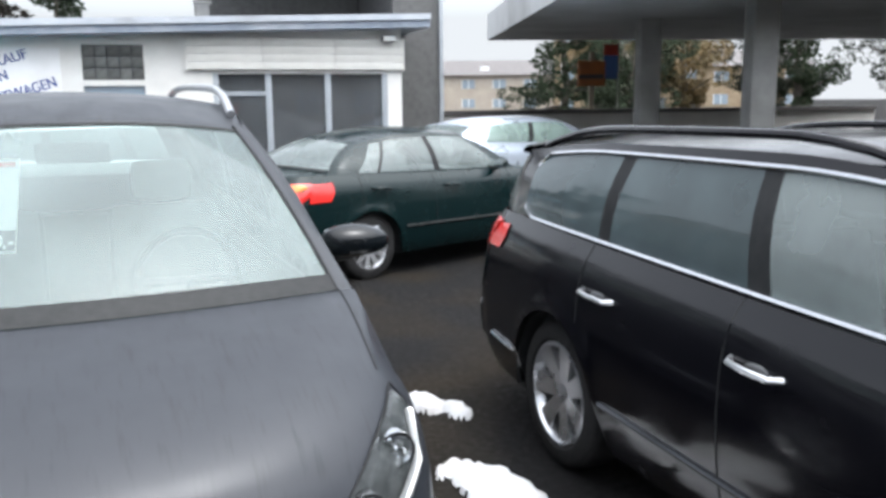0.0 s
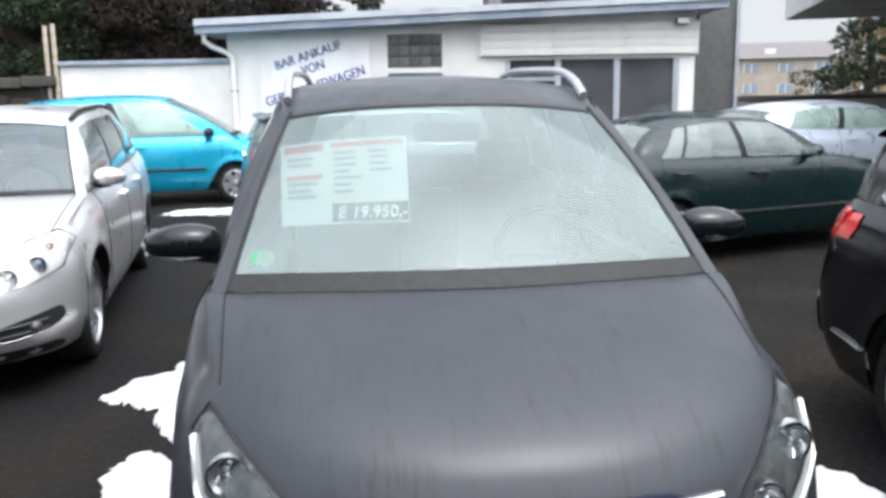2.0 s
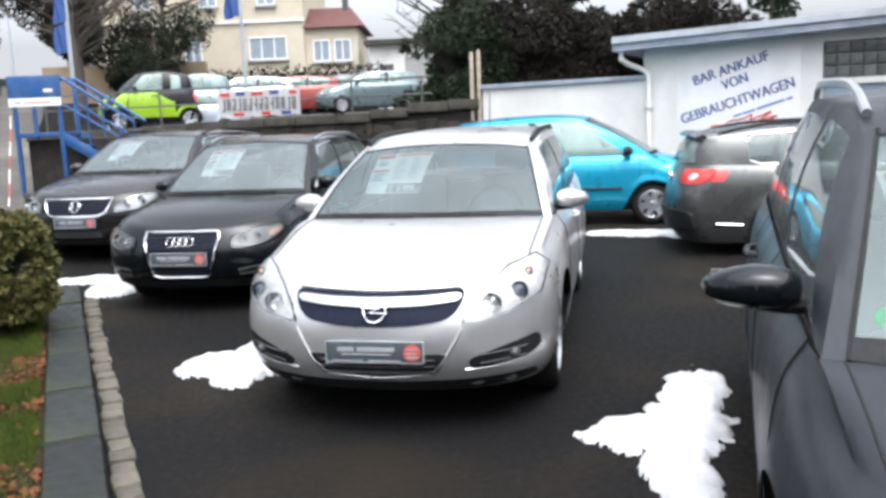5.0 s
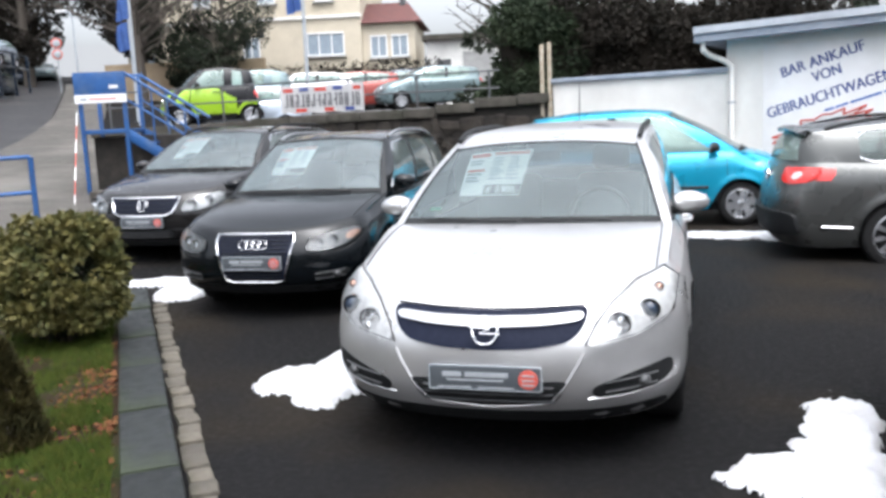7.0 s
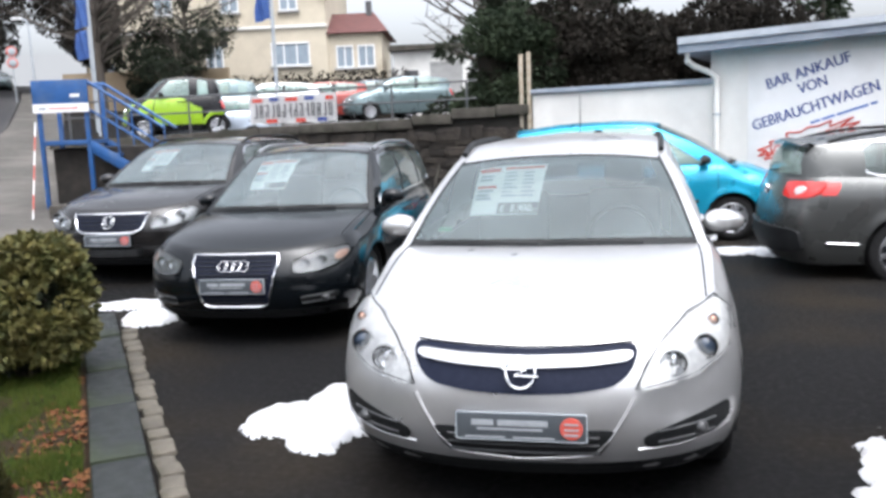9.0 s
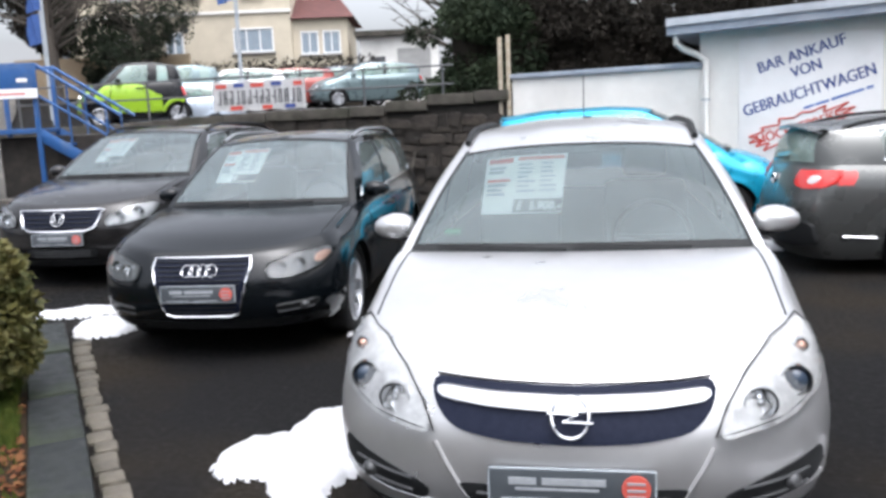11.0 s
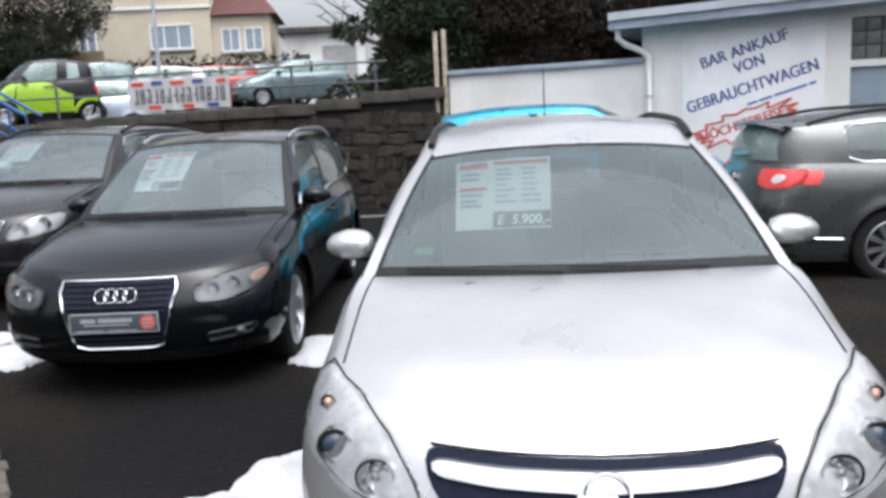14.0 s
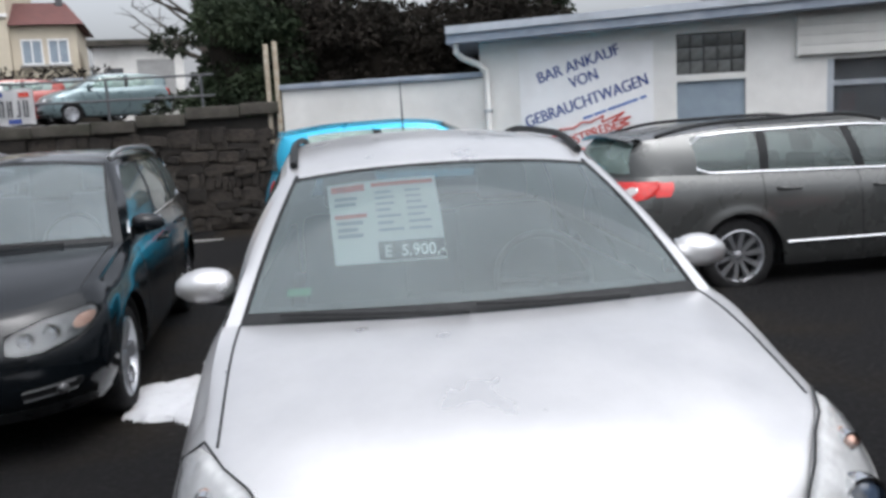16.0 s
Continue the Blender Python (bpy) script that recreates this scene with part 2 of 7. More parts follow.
M = {
    "asphalt": mat("asphalt", (0.006, 0.006, 0.007), 0.72, 0, (0.014, 0.0138, 0.0135), 70, 9, 0.6, 160, rvar=0.15, spec=0.06,
                   stain=(0.019, 0.0155, 0.0115), stain_scale=0.7),
    "road": mat("road_asphalt", (0.055, 0.055, 0.06), 0.7, 0, (0.08, 0.08, 0.082), 40, 8, 0.3, 200, rvar=0.15,
                stain=(0.11, 0.108, 0.105), stain_scale=0.3),
    "paving": mat("paving", (0.12, 0.112, 0.102), 0.8, 0, (0.17, 0.16, 0.145), 6, 6, 0.3, 80, rvar=0.1,
                  stain=(0.23, 0.217, 0.197), stain_scale=0.4),
    "snow": mat("snow", (0.52, 0.53, 0.55), 0.7, 0, (0.5, 0.51, 0.53), 24, 6, 0.5, 70, stain=(0.40, 0.39, 0.38), stain_scale=3, spec=0.2),
    "kerb": mat("kerb_stone", (0.015, 0.017, 0.018), 0.55, 0, (0.030, 0.033, 0.032), 30, 8, 0.3, 140, rvar=0.15, spec=0.15,
                stain=(0.03, 0.037, 0.024), stain_scale=3, objvar=0.15),
    "cobble": mat("cobble", (0.06, 0.052, 0.041), 0.7, 0, (0.10, 0.088, 0.068), 24, 7, 0.5, 90, rvar=0.12, stain=(0.045, 0.042, 0.028),
                  stain_scale=5, objvar=0.28),
    "soil": mat("soil", (0.016, 0.011, 0.007), 0.95, 0, (0.03, 0.02, 0.012), 25, 8, 0.8, 60, stain=(0.02, 0.03, 0.008), stain_scale=2.5, spec=0.1),
    "grass": mat("grass", (0.030, 0.056, 0.008), 0.8, 0, (0.075, 0.088, 0.016), 12, 3, spec=0.15),
    "litter": mat("dead_leaves", (0.085, 0.026, 0.012), 0.8, 0, (0.13, 0.06, 0.024), 7, 3, spec=0.15),
    "leaf_bush": mat("bush_leaves", (0.034, 0.042, 0.010), 0.6, 0, (0.13, 0.112, 0.036), 7, 3, spec=0.25),
    "leaf_thuja": mat("thuja_leaves", (0.018, 0.018, 0.006), 0.8, 0, (0.04, 0.033, 0.010), 9, 3, spec=0.15),
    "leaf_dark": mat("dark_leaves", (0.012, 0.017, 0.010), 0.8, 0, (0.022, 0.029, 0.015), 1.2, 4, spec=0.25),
    "leaf_green": mat("conifer_leaves", (0.014, 0.024, 0.012), 0.8, 0, (0.03, 0.043, 0.02), 1.6, 4, spec=0.25),
    "leaf_brown": mat("hedge_brown", (0.013, 0.0115, 0.009), 0.9, 0, (0.024, 0.0195, 0.015), 1.5, 4, spec=0.2),
    "leaf_autumn": mat("autumn_leaves", (0.16, 0.10, 0.035), 0.75, 0, (0.09, 0.075, 0.03), 1.4, 4),
    "bark": mat("bark", (0.06, 0.05, 0.042), 0.9, 0, (0.10, 0.085, 0.07), 18, 6, 0.6, 30),
    "render_white": mat("white_render", (0.78, 0.77, 0.74), 0.85, 0, (0.70, 0.69, 0.66), 2.2, 6, 0.15, 120,
                        stain=(0.60, 0.59, 0.56), stain_scale=0.7),
    "panel_white": mat("white_panel", (0.80, 0.80, 0.80), 0.5, 0, (0.75, 0.75, 0.75), 2, 4, stain=(0.70, 0.70, 0.69), stain_scale=1),
    "plank_white": mat("white_boarding", (0.74, 0.73, 0.69), 0.6, 0, (0.66, 0.65, 0.61), 3, 5, 0.08, 90, stain=(0.58, 0.57, 0.53),
                       stain_scale=1.3, objvar=0.03),
    "roof_metal": mat("roof_trim", (0.25, 0.29, 0.35), 0.5, 0.2, (0.32, 0.36, 0.42), 5, 5, 0.05, 60, rvar=0.1, stain=(0.42, 0.45, 0.50), stain_scale=1.5),
    "roof_pale": mat("roof_edge", (0.46, 0.49, 0.53), 0.5, 0.1, (0.38, 0.41, 0.46), 3, 5, stain=(0.33, 0.35, 0.38), stain_scale=1.6),
    "frame_grey": mat("grey_frame", (0.40, 0.43, 0.46), 0.45, 0.2, (0.33, 0.36, 0.39), 6, 4),
    "dark_frame": mat("dark_frame", (0.06, 0.065, 0.07), 0.5, 0.1, (0.09, 0.09, 0.095), 6, 4),
    "pane_panel": mat("blue_grey_panel", (0.28, 0.34, 0.39), 0.35, 0, (0.23, 0.28, 0.33), 3, 4),
    "glass_block": mat("glass_block", (0.10, 0.105, 0.10), 0.2, 0, (0.15, 0.155, 0.15), 9, 4, 0.2, 30, objvar=0.25),
    "wall_dark": mat("dark_slate_wall", (0.085, 0.085, 0.085), 0.8, 0, (0.12, 0.12, 0.12), 8, 6, 0.3, 60),
    "stone": mat("rubble_stone", (0.021, 0.0165, 0.013), 0.9, 0, (0.048, 0.039, 0.031), 7, 8, 0.9, 40, stain=(0.010, 0.0085, 0.007),
                 stain_scale=2.2, objvar=0.45),
    "mortar": mat("dark_mortar", (0.013, 0.0115, 0.0095), 0.95, 0, (0.024, 0.021, 0.018), 12, 6, 0.5, 60),
    "coping": mat("coping", (0.042, 0.037, 0.031), 0.9, 0, (0.078, 0.07, 0.058), 5, 7, 0.6, 50, stain=(0.03, 0.03, 0.02), stain_scale=2),
    "timber": mat("timber", (0.46, 0.41, 0.33), 0.7, 0, (0.30, 0.24, 0.17), 10, 6, 0.2, 50),
    "blue_steel": mat("blue_steel", (0.016, 0.085, 0.26), 0.45, 0.1, (0.012, 0.065, 0.20), 7, 5, 0.05, 60, stain=(0.05, 0.10, 0.22), stain_scale=4),
    "blue_flag": mat("blue_flag", (0.10, 0.20, 0.50), 0.8, 0, (0.08, 0.16, 0.42), 4, 3),
    "navy": mat("navy_lettering", (0.045, 0.075, 0.26), 0.6, 0, (0.035, 0.06, 0.22), 9, 3),
    "red_letter": mat("red_lettering", (0.55, 0.07, 0.045), 0.6, 0, (0.45, 0.055, 0.04), 9, 3),
    "white": mat("white_plastic", (0.80, 0.80, 0.80), 0.4, 0, (0.72, 0.72, 0.72), 5, 3),
    "paper": mat("paper", (0.80, 0.82, 0.80), 0.7, 0, (0.74, 0.77, 0.75), 4, 3),
    "grey_ink": mat("grey_ink", (0.36, 0.40, 0.42), 0.7, 0, (0.30, 0.33, 0.36), 30, 3),
    "black_ink": mat("black_ink", (0.03, 0.032, 0.035), 0.6, 0, (0.05, 0.05, 0.055), 30, 3),
    "green_sticker": mat("green_sticker", (0.004, 0.17, 0.06), 0.5, 0, (0.004, 0.15, 0.05), 9, 3),
    "rubber": mat("tyre_rubber", (0.010, 0.010, 0.011), 0.8, 0, (0.018, 0.018, 0.018), 30, 5, 0.3, 90, spec=0.2),
    "trim": mat("black_trim", (0.009, 0.010, 0.011), 0.6, 0, (0.015, 0.016, 0.017), 30, 4, 0.1, 200, spec=0.25),
    "mesh_navy": mat("dark_grille", (0.006, 0.009, 0.022), 0.6, 0, (0.01, 0.013, 0.028), 40, 3, spec=0.15),
    "interior": mat("dark_interior", (0.035, 0.037, 0.040), 0.8, 0, (0.055, 0.057, 0.06), 12, 4, 0.1, 100),
    "seat": mat("grey_seat", (0.085, 0.09, 0.095), 0.9, 0, (0.12, 0.125, 0.13), 20, 4, 0.2, 200),
    "chrome": mat("chrome", (0.72, 0.73, 0.75), 0.12, 1.0, (0.66, 0.67, 0.69), 12, 3),
    "alloy": mat("alloy", (0.50, 0.51, 0.53), 0.3, 0.85, (0.42, 0.43, 0.45), 12, 4, rvar=0.1),
    "rail_alu": mat("rail_aluminium", (0.62, 0.63, 0.65), 0.28, 0.9, (0.55, 0.56, 0.58), 12, 3),
    "reflector": mat("lamp_reflector", (0.86, 0.86, 0.86), 0.30, 0.35, (0.58, 0.58, 0.59), 17, 5, 0.5, 22),
    "lamp_dark": mat("dark_lamp_housing", (0.035, 0.037, 0.04), 0.3, 0.4, (0.12, 0.122, 0.125), 16, 4, 0.1, 40),
    "lamp_mid": mat("grey_lamp_reflector", (0.20, 0.20, 0.205), 0.3, 0.5, (0.40, 0.40, 0.405), 16, 5, 0.4, 22),
    "lens_dark": mat("projector_lens", (0.03, 0.045, 0.075), 0.05, 0, (0.05, 0.07, 0.1), 9, 3, coat=1),
    "amber": mat("amber_lens", (0.60, 0.38, 0.30), 0.25, 0.2, (0.5, 0.30, 0.23), 20, 3),
    "orange": mat("orange_lens", (0.85, 0.22, 0.02), 0.15, 0, (0.75, 0.18, 0.02), 20, 3, coat=0.6),
    "red_lens": mat("red_lens", (0.62, 0.025, 0.02), 0.15, 0, (0.5, 0.02, 0.018), 40, 3, coat=0.6),
    "clear_lens": mat("clear_lens", (0.70, 0.66, 0.64), 0.12, 0.4, (0.6, 0.56, 0.55), 50, 3, coat=0.6),
    "plate": mat("grey_plate", (0.075, 0.085, 0.095), 0.4, 0, (0.06, 0.07, 0.08), 6, 3),
    "plate_edge": mat("plate_edge", (0.06, 0.065, 0.07), 0.5),
    "ink_pale": mat("pale_ink", (0.34, 0.36, 0.38), 0.5, 0, (0.28, 0.30, 0.32), 30, 3),
    "badge_red": mat("red_badge", (0.62, 0.11, 0.08), 0.5, 0, (0.52, 0.09, 0.07), 20, 3),
    "cream": mat("cream_render", (0.58, 0.52, 0.41), 0.9, 0, (0.52, 0.465, 0.365), 1.2, 5, 0.1, 60, stain=(0.46, 0.41, 0.32), stain_scale=0.3),
    "tile_red": mat("red_roof", (0.11, 0.04, 0.035), 0.8, 0, (0.08, 0.03, 0.028), 3, 5, 0.4, 30),
    "tile_dark": mat("dark_roof", (0.09, 0.085, 0.085), 0.8, 0, (0.13, 0.12, 0.12), 3, 5, 0.4, 30),
    "far_brick": mat("far_brick", (0.27, 0.20, 0.13), 0.9, 0, (0.34, 0.27, 0.18), 1, 5),
    "far_wall": mat("far_render", (0.45, 0.40, 0.33), 0.9, 0, (0.36, 0.31, 0.26), 0.6, 5),
    "canopy": mat("canopy_grey", (0.80, 0.82, 0.83), 0.6, 0, (0.70, 0.72, 0.73), 0.8, 5, stain=(0.58, 0.60, 0.60), stain_scale=0.5),
    "concrete": mat("concrete", (0.36, 0.36, 0.35), 0.8, 0, (0.28, 0.28, 0.275), 2, 6, 0.2, 40, stain=(0.22, 0.22, 0.21), stain_scale=0.9),
    "orange_board": mat("orange_board", (0.55, 0.19, 0.06), 0.7, 0, (0.40, 0.15, 0.06), 3, 4),
    "lamp_glass": mat("lamp_glass", (0.75, 0.76, 0.74), 0.2, 0, (0.7, 0.7, 0.68), 9, 2),
}
G_WS = glass("misted_windscreen_glass", (0.46, 0.54, 0.53), 0.25, (0.36, 0.45, 0.45))
G_WSV = glass("windscreen_glass", (0.50, 0.58, 0.59), 0.20, (0.34, 0.42, 0.44))
# pale film of G_WS2, G_SIDE, G_DARK and G_SHOP paints in sky reflection
G_WS2 = glass("clean_windscreen_glass", (0.55, 0.63, 0.64), 0.20, (0.42, 0.51, 0.54))
G_SIDE = glass("side_glass", (0.50, 0.58, 0.57), 0.24, (0.48, 0.56, 0.56))
G_PALE = glass("pale_green_glass", (0.72, 0.84, 0.80), 0.34, (0.50, 0.66, 0.61))
G_DARK = glass("privacy_glass", (0.12, 0.15, 0.16), 0.24, (0.22, 0.29, 0.31))
G_SHOP = glass("shop_glass", (0.30, 0.32, 0.33), 0.22, (0.30, 0.32, 0.34))
G_LAMP = glass("lamp_cover", (0.90, 0.92, 0.93), 0.03)
# whitish film paints the sky's sheen onto the silver car's lamp covers
G_LAMP_SKYLIT = glass("skylit_lamp_cover", (0.94, 0.95, 0.95), 0.10, (0.75, 0.76, 0.76))
G_MID = glass("tinted_side_glass", (0.34, 0.41, 0.40), 0.18, (0.40, 0.48, 0.47))


# ---- helpers for building ----
def part(name, bm, material, parent, label="", smooth=True):
    """Links a bmesh as one mesh object under a thing, or under a part of one."""
    me = bpy.data.meshes.new(name)
    bmesh.ops.recalc_face_normals(bm, faces=bm.faces)
    if smooth:
        for f in bm.faces:
            f.smooth = True
        for e in bm.edges:
            if len(e.link_faces) == 2 and e.calc_face_angle(0) > 0.7:
                e.smooth = False
    bm.to_mesh(me)
    bm.free()
    me.materials.append(material)
    ob = new(name, me)
    if parent:
        ob.parent = parent
    if label:
        ob["label"] = label
    return ob


def shared(name, me, parent, m):
    """One more object on a mesh that exists already."""
    ob = new(name, me)
    ob.parent = parent
    ob.matrix_basis = m
    return ob


def box(bm, x0, x1, y0, y1, z0, z1, m=None, bevel=0.0):
    r = bmesh.ops.create_cube(bm, size=1)
    vs = r["verts"]
    for v in vs:
        v.co = Vector((x0 + (v.co.x + .5) * (x1 - x0), y0 + (v.co.y + .5) * (y1 - y0), z0 + (v.co.z + .5) * (z1 - z0)))
    if bevel:
        es = {e for v in vs for e in v.link_edges}
        r = bmesh.ops.bevel(bm, geom=list(es), offset=bevel, segments=2, affect='EDGES', profile=0.6)
        vs = {v for f in r["faces"] for v in f.verts} | {v for v in vs if v.is_valid}
    if m is not None:
        bmesh.ops.transform(bm, matrix=m, verts=list(vs))
    return bm


def boxed(x0, x1, y0, y1, z0, z1, m=None, bevel=0.0):
    return box(bmesh.new(), x0, x1, y0, y1, z0, z1, m, bevel)


def tube(bm, pts, r, n=8, closed=False, squash=1.0):
    """A rod along points."""
    pts = [Vector(p) for p in pts]
    rings, k = [], len(pts)
    for i, p in enumerate(pts):
        a = pts[(i - 1) % k] if (closed or i) else p
        b = pts[(i + 1) % k] if (closed or i < k - 1) else p
        d = (b - a).normalized()
        up = Vector((0, 0, 1)) if abs(d.z) < 0.95 else Vector((1, 0, 0))
        s = d.cross(up).normalized()
        t = s.cross(d)
        rad = r[i] if isinstance(r, (list, tuple)) else r
        rings.append([bm.verts.new(p + s * math.cos(q) * rad * squash + t * math.sin(q) * rad)
                      for q in (2 * math.pi * j / n for j in range(n))])
    for i in range(k if closed else k - 1):
        A, B = rings[i], rings[(i + 1) % k]
        for j in range(n):
            bm.faces.new((A[j], A[(j + 1) % n], B[(j + 1) % n], B[j]))
    if not closed:
        bm.faces.new(rings[0][::-1])
        bm.faces.new(rings[-1])
    return bm


def grid(bm, rows):
    """Faces between rows of points; returns the rows of vertices."""
    vs = [[bm.verts.new(p) for p in row] for row in rows]
    for a, b in zip(vs, vs[1:]):
        for j in range(len(a) - 1):
            bm.faces.new((a[j], a[j + 1], b[j + 1], b[j]))
    return vs


def lathe(bm, prof, m, n=28):
    """Turns a profile of (radius, along) about the local x axis."""
    rings = [[bm.verts.new(m @ Vector((a, r * math.cos(2 * math.pi * j / n), r * math.sin(2 * math.pi * j / n))))
              for j in range(n)] for r, a in prof]
    for A, B in zip(rings, rings[1:]):
        for j in range(n):
            bm.faces.new((A[j], A[(j + 1) % n], B[(j + 1) % n], B[j]))
    return rings


def spline(pts):
    """A smooth curve through (a, b) points, with no overshoot."""
    X, Y = [p[0] for p in pts], [p[1] for p in pts]
    S = [(Y[i + 1] - Y[i]) / (X[i + 1] - X[i]) for i in range(len(X) - 1)]
    T = [S[0]] + [0 if S[i - 1] * S[i] <= 0 else 2 * S[i - 1] * S[i] / (S[i - 1] + S[i]) for i in range(1, len(S))] + [S[-1]]

    def f(x):
        if x <= X[0]:
            return Y[0]
        if x >= X[-1]:
            return Y[-1]
        i = max(k for k in range(len(X) - 1) if X[k] <= x)
        w = X[i + 1] - X[i]
        t = (x - X[i]) / w
        return ((2 * t**3 - 3 * t * t + 1) * Y[i] + (t**3 - 2 * t * t + t) * w * T[i]
                + (3 * t * t - 2 * t**3) * Y[i + 1] + (t**3 - t * t) * w * T[i + 1])
    return f


def lerp(a, b, t):
    return a + (b - a) * t


def step(a, b, x):
    t = min(1, max(0, (x - a) / (b - a)))
    return t * t * (3 - 2 * t)


def lettering(name, text, size, material, parent, m, depth=0.002):
    """Raised letters in the built-in font, as one mesh."""
    cu = bpy.data.curves.new(name, 'FONT')
    cu.body, cu.size, cu.extrude = text, size, depth
    tmp = bpy.data.objects.new(name, cu)
    scene.collection.objects.link(tmp)
    me = bpy.data.meshes.new_from_object(tmp.evaluated_get(bpy.context.evaluated_depsgraph_get()))
    bpy.data.objects.remove(tmp)
    me.materials.clear()
    me.materials.append(material)
    ob = new(name, me)
    ob.parent = parent
    ob.matrix_basis = m
    return ob


def thing(name, m=None, label="", category="", group="", kind=""):
    ob = new(name)
    ob.empty_display_size = 0.2
    if m is not None:
        ob.matrix_basis = m
    return tagged(ob, label, category, group, kind)


def axes(o, x, y, z):
    m = Matrix.Identity(4)
    for i, v in enumerate((x, y, z)):
        m.col[i].xyz = Vector(v)
    m.translation = o
    return m


# ---- the lie of the land ----
RISE = spline([(-40, 0), (0, 0), (8, 0.03), (10, 0.10), (12, 0.32), (18, 0.68), (28, 1.3), (45, 3.1), (70, 5.4), (120, 8.5), (400, 12)])


def land(x, y):
    d = -0.66 * (x - 0.78) + 0.75 * (y + 3.49)
    left = step(-2.7, -4.3 - 0.6 * max(0, y - 8), x) if y < 200 else step(-40, -90, x)
    return RISE(d) * left - 0.07 * step(3.8, 6.0, x) * step(0.5, 3.0, y) * step(60, 30, y)


# ---- cars ----
SECT = spline([(0, 0.925), (0.1, 0.965), (0.3, 0.995), (0.5, 1.0), (0.72, 0.99), (0.88, 0.962), (1.0, 0.90)])
ROWS = [0, 0.06, 0.14, 0.24, 0.36, 0.5, 0.62, 0.74, 0.84, 0.91, 0.96, 1.0]


class Shape:
    """The surfaces of a car that faces -y, its front bumper at y = 0, from a few lengths."""

    def __init__(s, p):
        s.p = p
        L, W = p["L"], p["W"]
        s.L, s.hw0 = L, W / 2
        s.nose = spline(p["nose"])
        s.tail = spline(p["tail"])
        s.edge = spline(p["edge"])
        s.D, s.Dr, s.n = p.get("D", 0.55), p.get("Dr", 0.35), p.get("n", 2.5)
        tp = p.get("taper", 1.0)
        s.plan = spline([(0, 0.955 * tp), (s.D, 0.97 * (1 + tp) / 2), (p["fa"] + 0.2, 0.995), (L * 0.5, 1.0), (p["ra"], 0.99), (L - 0.15, 0.93)])
        s.zb = p.get("sill", 0.22)
        s.y0, s.y1 = s.D, L - s.Dr

    def hw(s, y):
        return s.hw0 * s.plan(y)

    def zbot(s, y):
        z, r = s.zb, s.p["r"] + 0.055
        for a in (s.p["fa"], s.p["ra"]):
            q = r * r - (y - a) ** 2
            if q > 0:
                z = max(z, s.p["r"] - 0.01 + math.sqrt(q))
        return z

    def xedge(s, y):
        return s.hw(y) * SECT(1.0)

    def front_top(s, u):
        ze = s.edge(s.y0)
        return ze + (s.p["zn"] - ze) * (1 - abs(u) ** 2.6)

    def rear_top(s, u):
        ze = s.edge(s.y1)
        return ze + (s.p["zt"] - ze) * (1 - abs(u) ** 2.6)

    def half(s, z, y, zt):
        return s.hw(y) * SECT(min(1, max(0, (z - s.zb) / (zt - s.zb))))

    def F(s, x, z):
        h = s.half(z, s.y0, s.edge(s.y0))
        q = min(0.9995, abs(x) / h)
        return s.nose(z) + s.D * (1 - (1 - q ** s.n) ** (1 / s.n))

    def R(s, x, z):
        h = s.half(z, s.y1, s.edge(s.y1))
        q = min(0.9995, abs(x) / h)
        return s.tail(z) - s.Dr * (1 - (1 - q ** s.n) ** (1 / s.n))

    def side(s, y, z):
        """Half width of the flank at a place along and a height."""
        return s.hw(y) * SECT(min(1, max(0, (z - s.zb) / (s.edge(y) - s.zb))))

    def cowl_y(s, u):
        return lerp(s.p["cowl"][0], s.p["cowl"][1], u * u)

    def screen(s, u, v):
        """The windscreen: u across, v from the cowl to the roof."""
        p = s.p
        ys = p["cowl"][1]
        zs = s.edge(ys)
        b = Vector((u * s.xedge(ys) * 0.985, s.cowl_y(u), zs + (p["cowl"][2] - zs) * (1 - abs(u) ** 2.6)))
        zt = p["top"][2] - p["drop"]
        t = Vector((u * p["top"][3], lerp(p["top"][0], p["top"][1], u * u), zt + p["drop"] * (1 - abs(u) ** 2.4)))
        return b.lerp(t, v) + Vector((0, -0.03, 0.03)) * math.sin(math.pi * v) * 0.8

    def rail(s, y):
        """The edge of the roof."""
        p = s.p
        t = (y - p["top"][1]) / (p["back"][0] - p["top"][1])
        x = lerp(p["top"][3], p["back"][2], t) + 0.035 * math.sin(math.pi * min(1, max(0, t)))
        return Vector((x, y, s.roof(y) - p["drop"]))

    def roof(s, y):
        return spline(s.p["roof"])(y)

    def upper(s, yb, yt, v, sg=1):
        """The side above the belt line, between its foot at yb and the roof edge at yt."""
        b = Vector((s.xedge(yb) * 0.985, yb, s.edge(yb)))
        q = b.lerp(s.rail(yt), v)
        q.x += 0.035 * math.sin(math.pi * v)
        q.x *= sg
        return q

    def hatch(s, u, v):
        """The rear window: u across, v from the tail to the roof."""
        p = s.p
        if p.get("deck"):
            yd, zd, xd = p["deck"]
            b = Vector((u * xd, yd - 0.12 * u * u, lerp(zd, s.edge(yd), abs(u) ** 2.6)))
        else:
            zt = s.rear_top(u)
            x = u * s.xedge(s.y1) * 0.985
            b = Vector((x, s.R(x, zt) if abs(u) < 1 else s.tail(zt) - s.Dr, zt))
        yr = p["back"][0]
        t = Vector((u * p["back"][2], yr + p.get("bow", 0.06) * (1 - u * u), s.roof(yr) - p["drop"] * abs(u) ** 2.4))
        return b.lerp(t, v) + Vector((0, 0.04, 0.02)) * math.sin(math.pi * v)


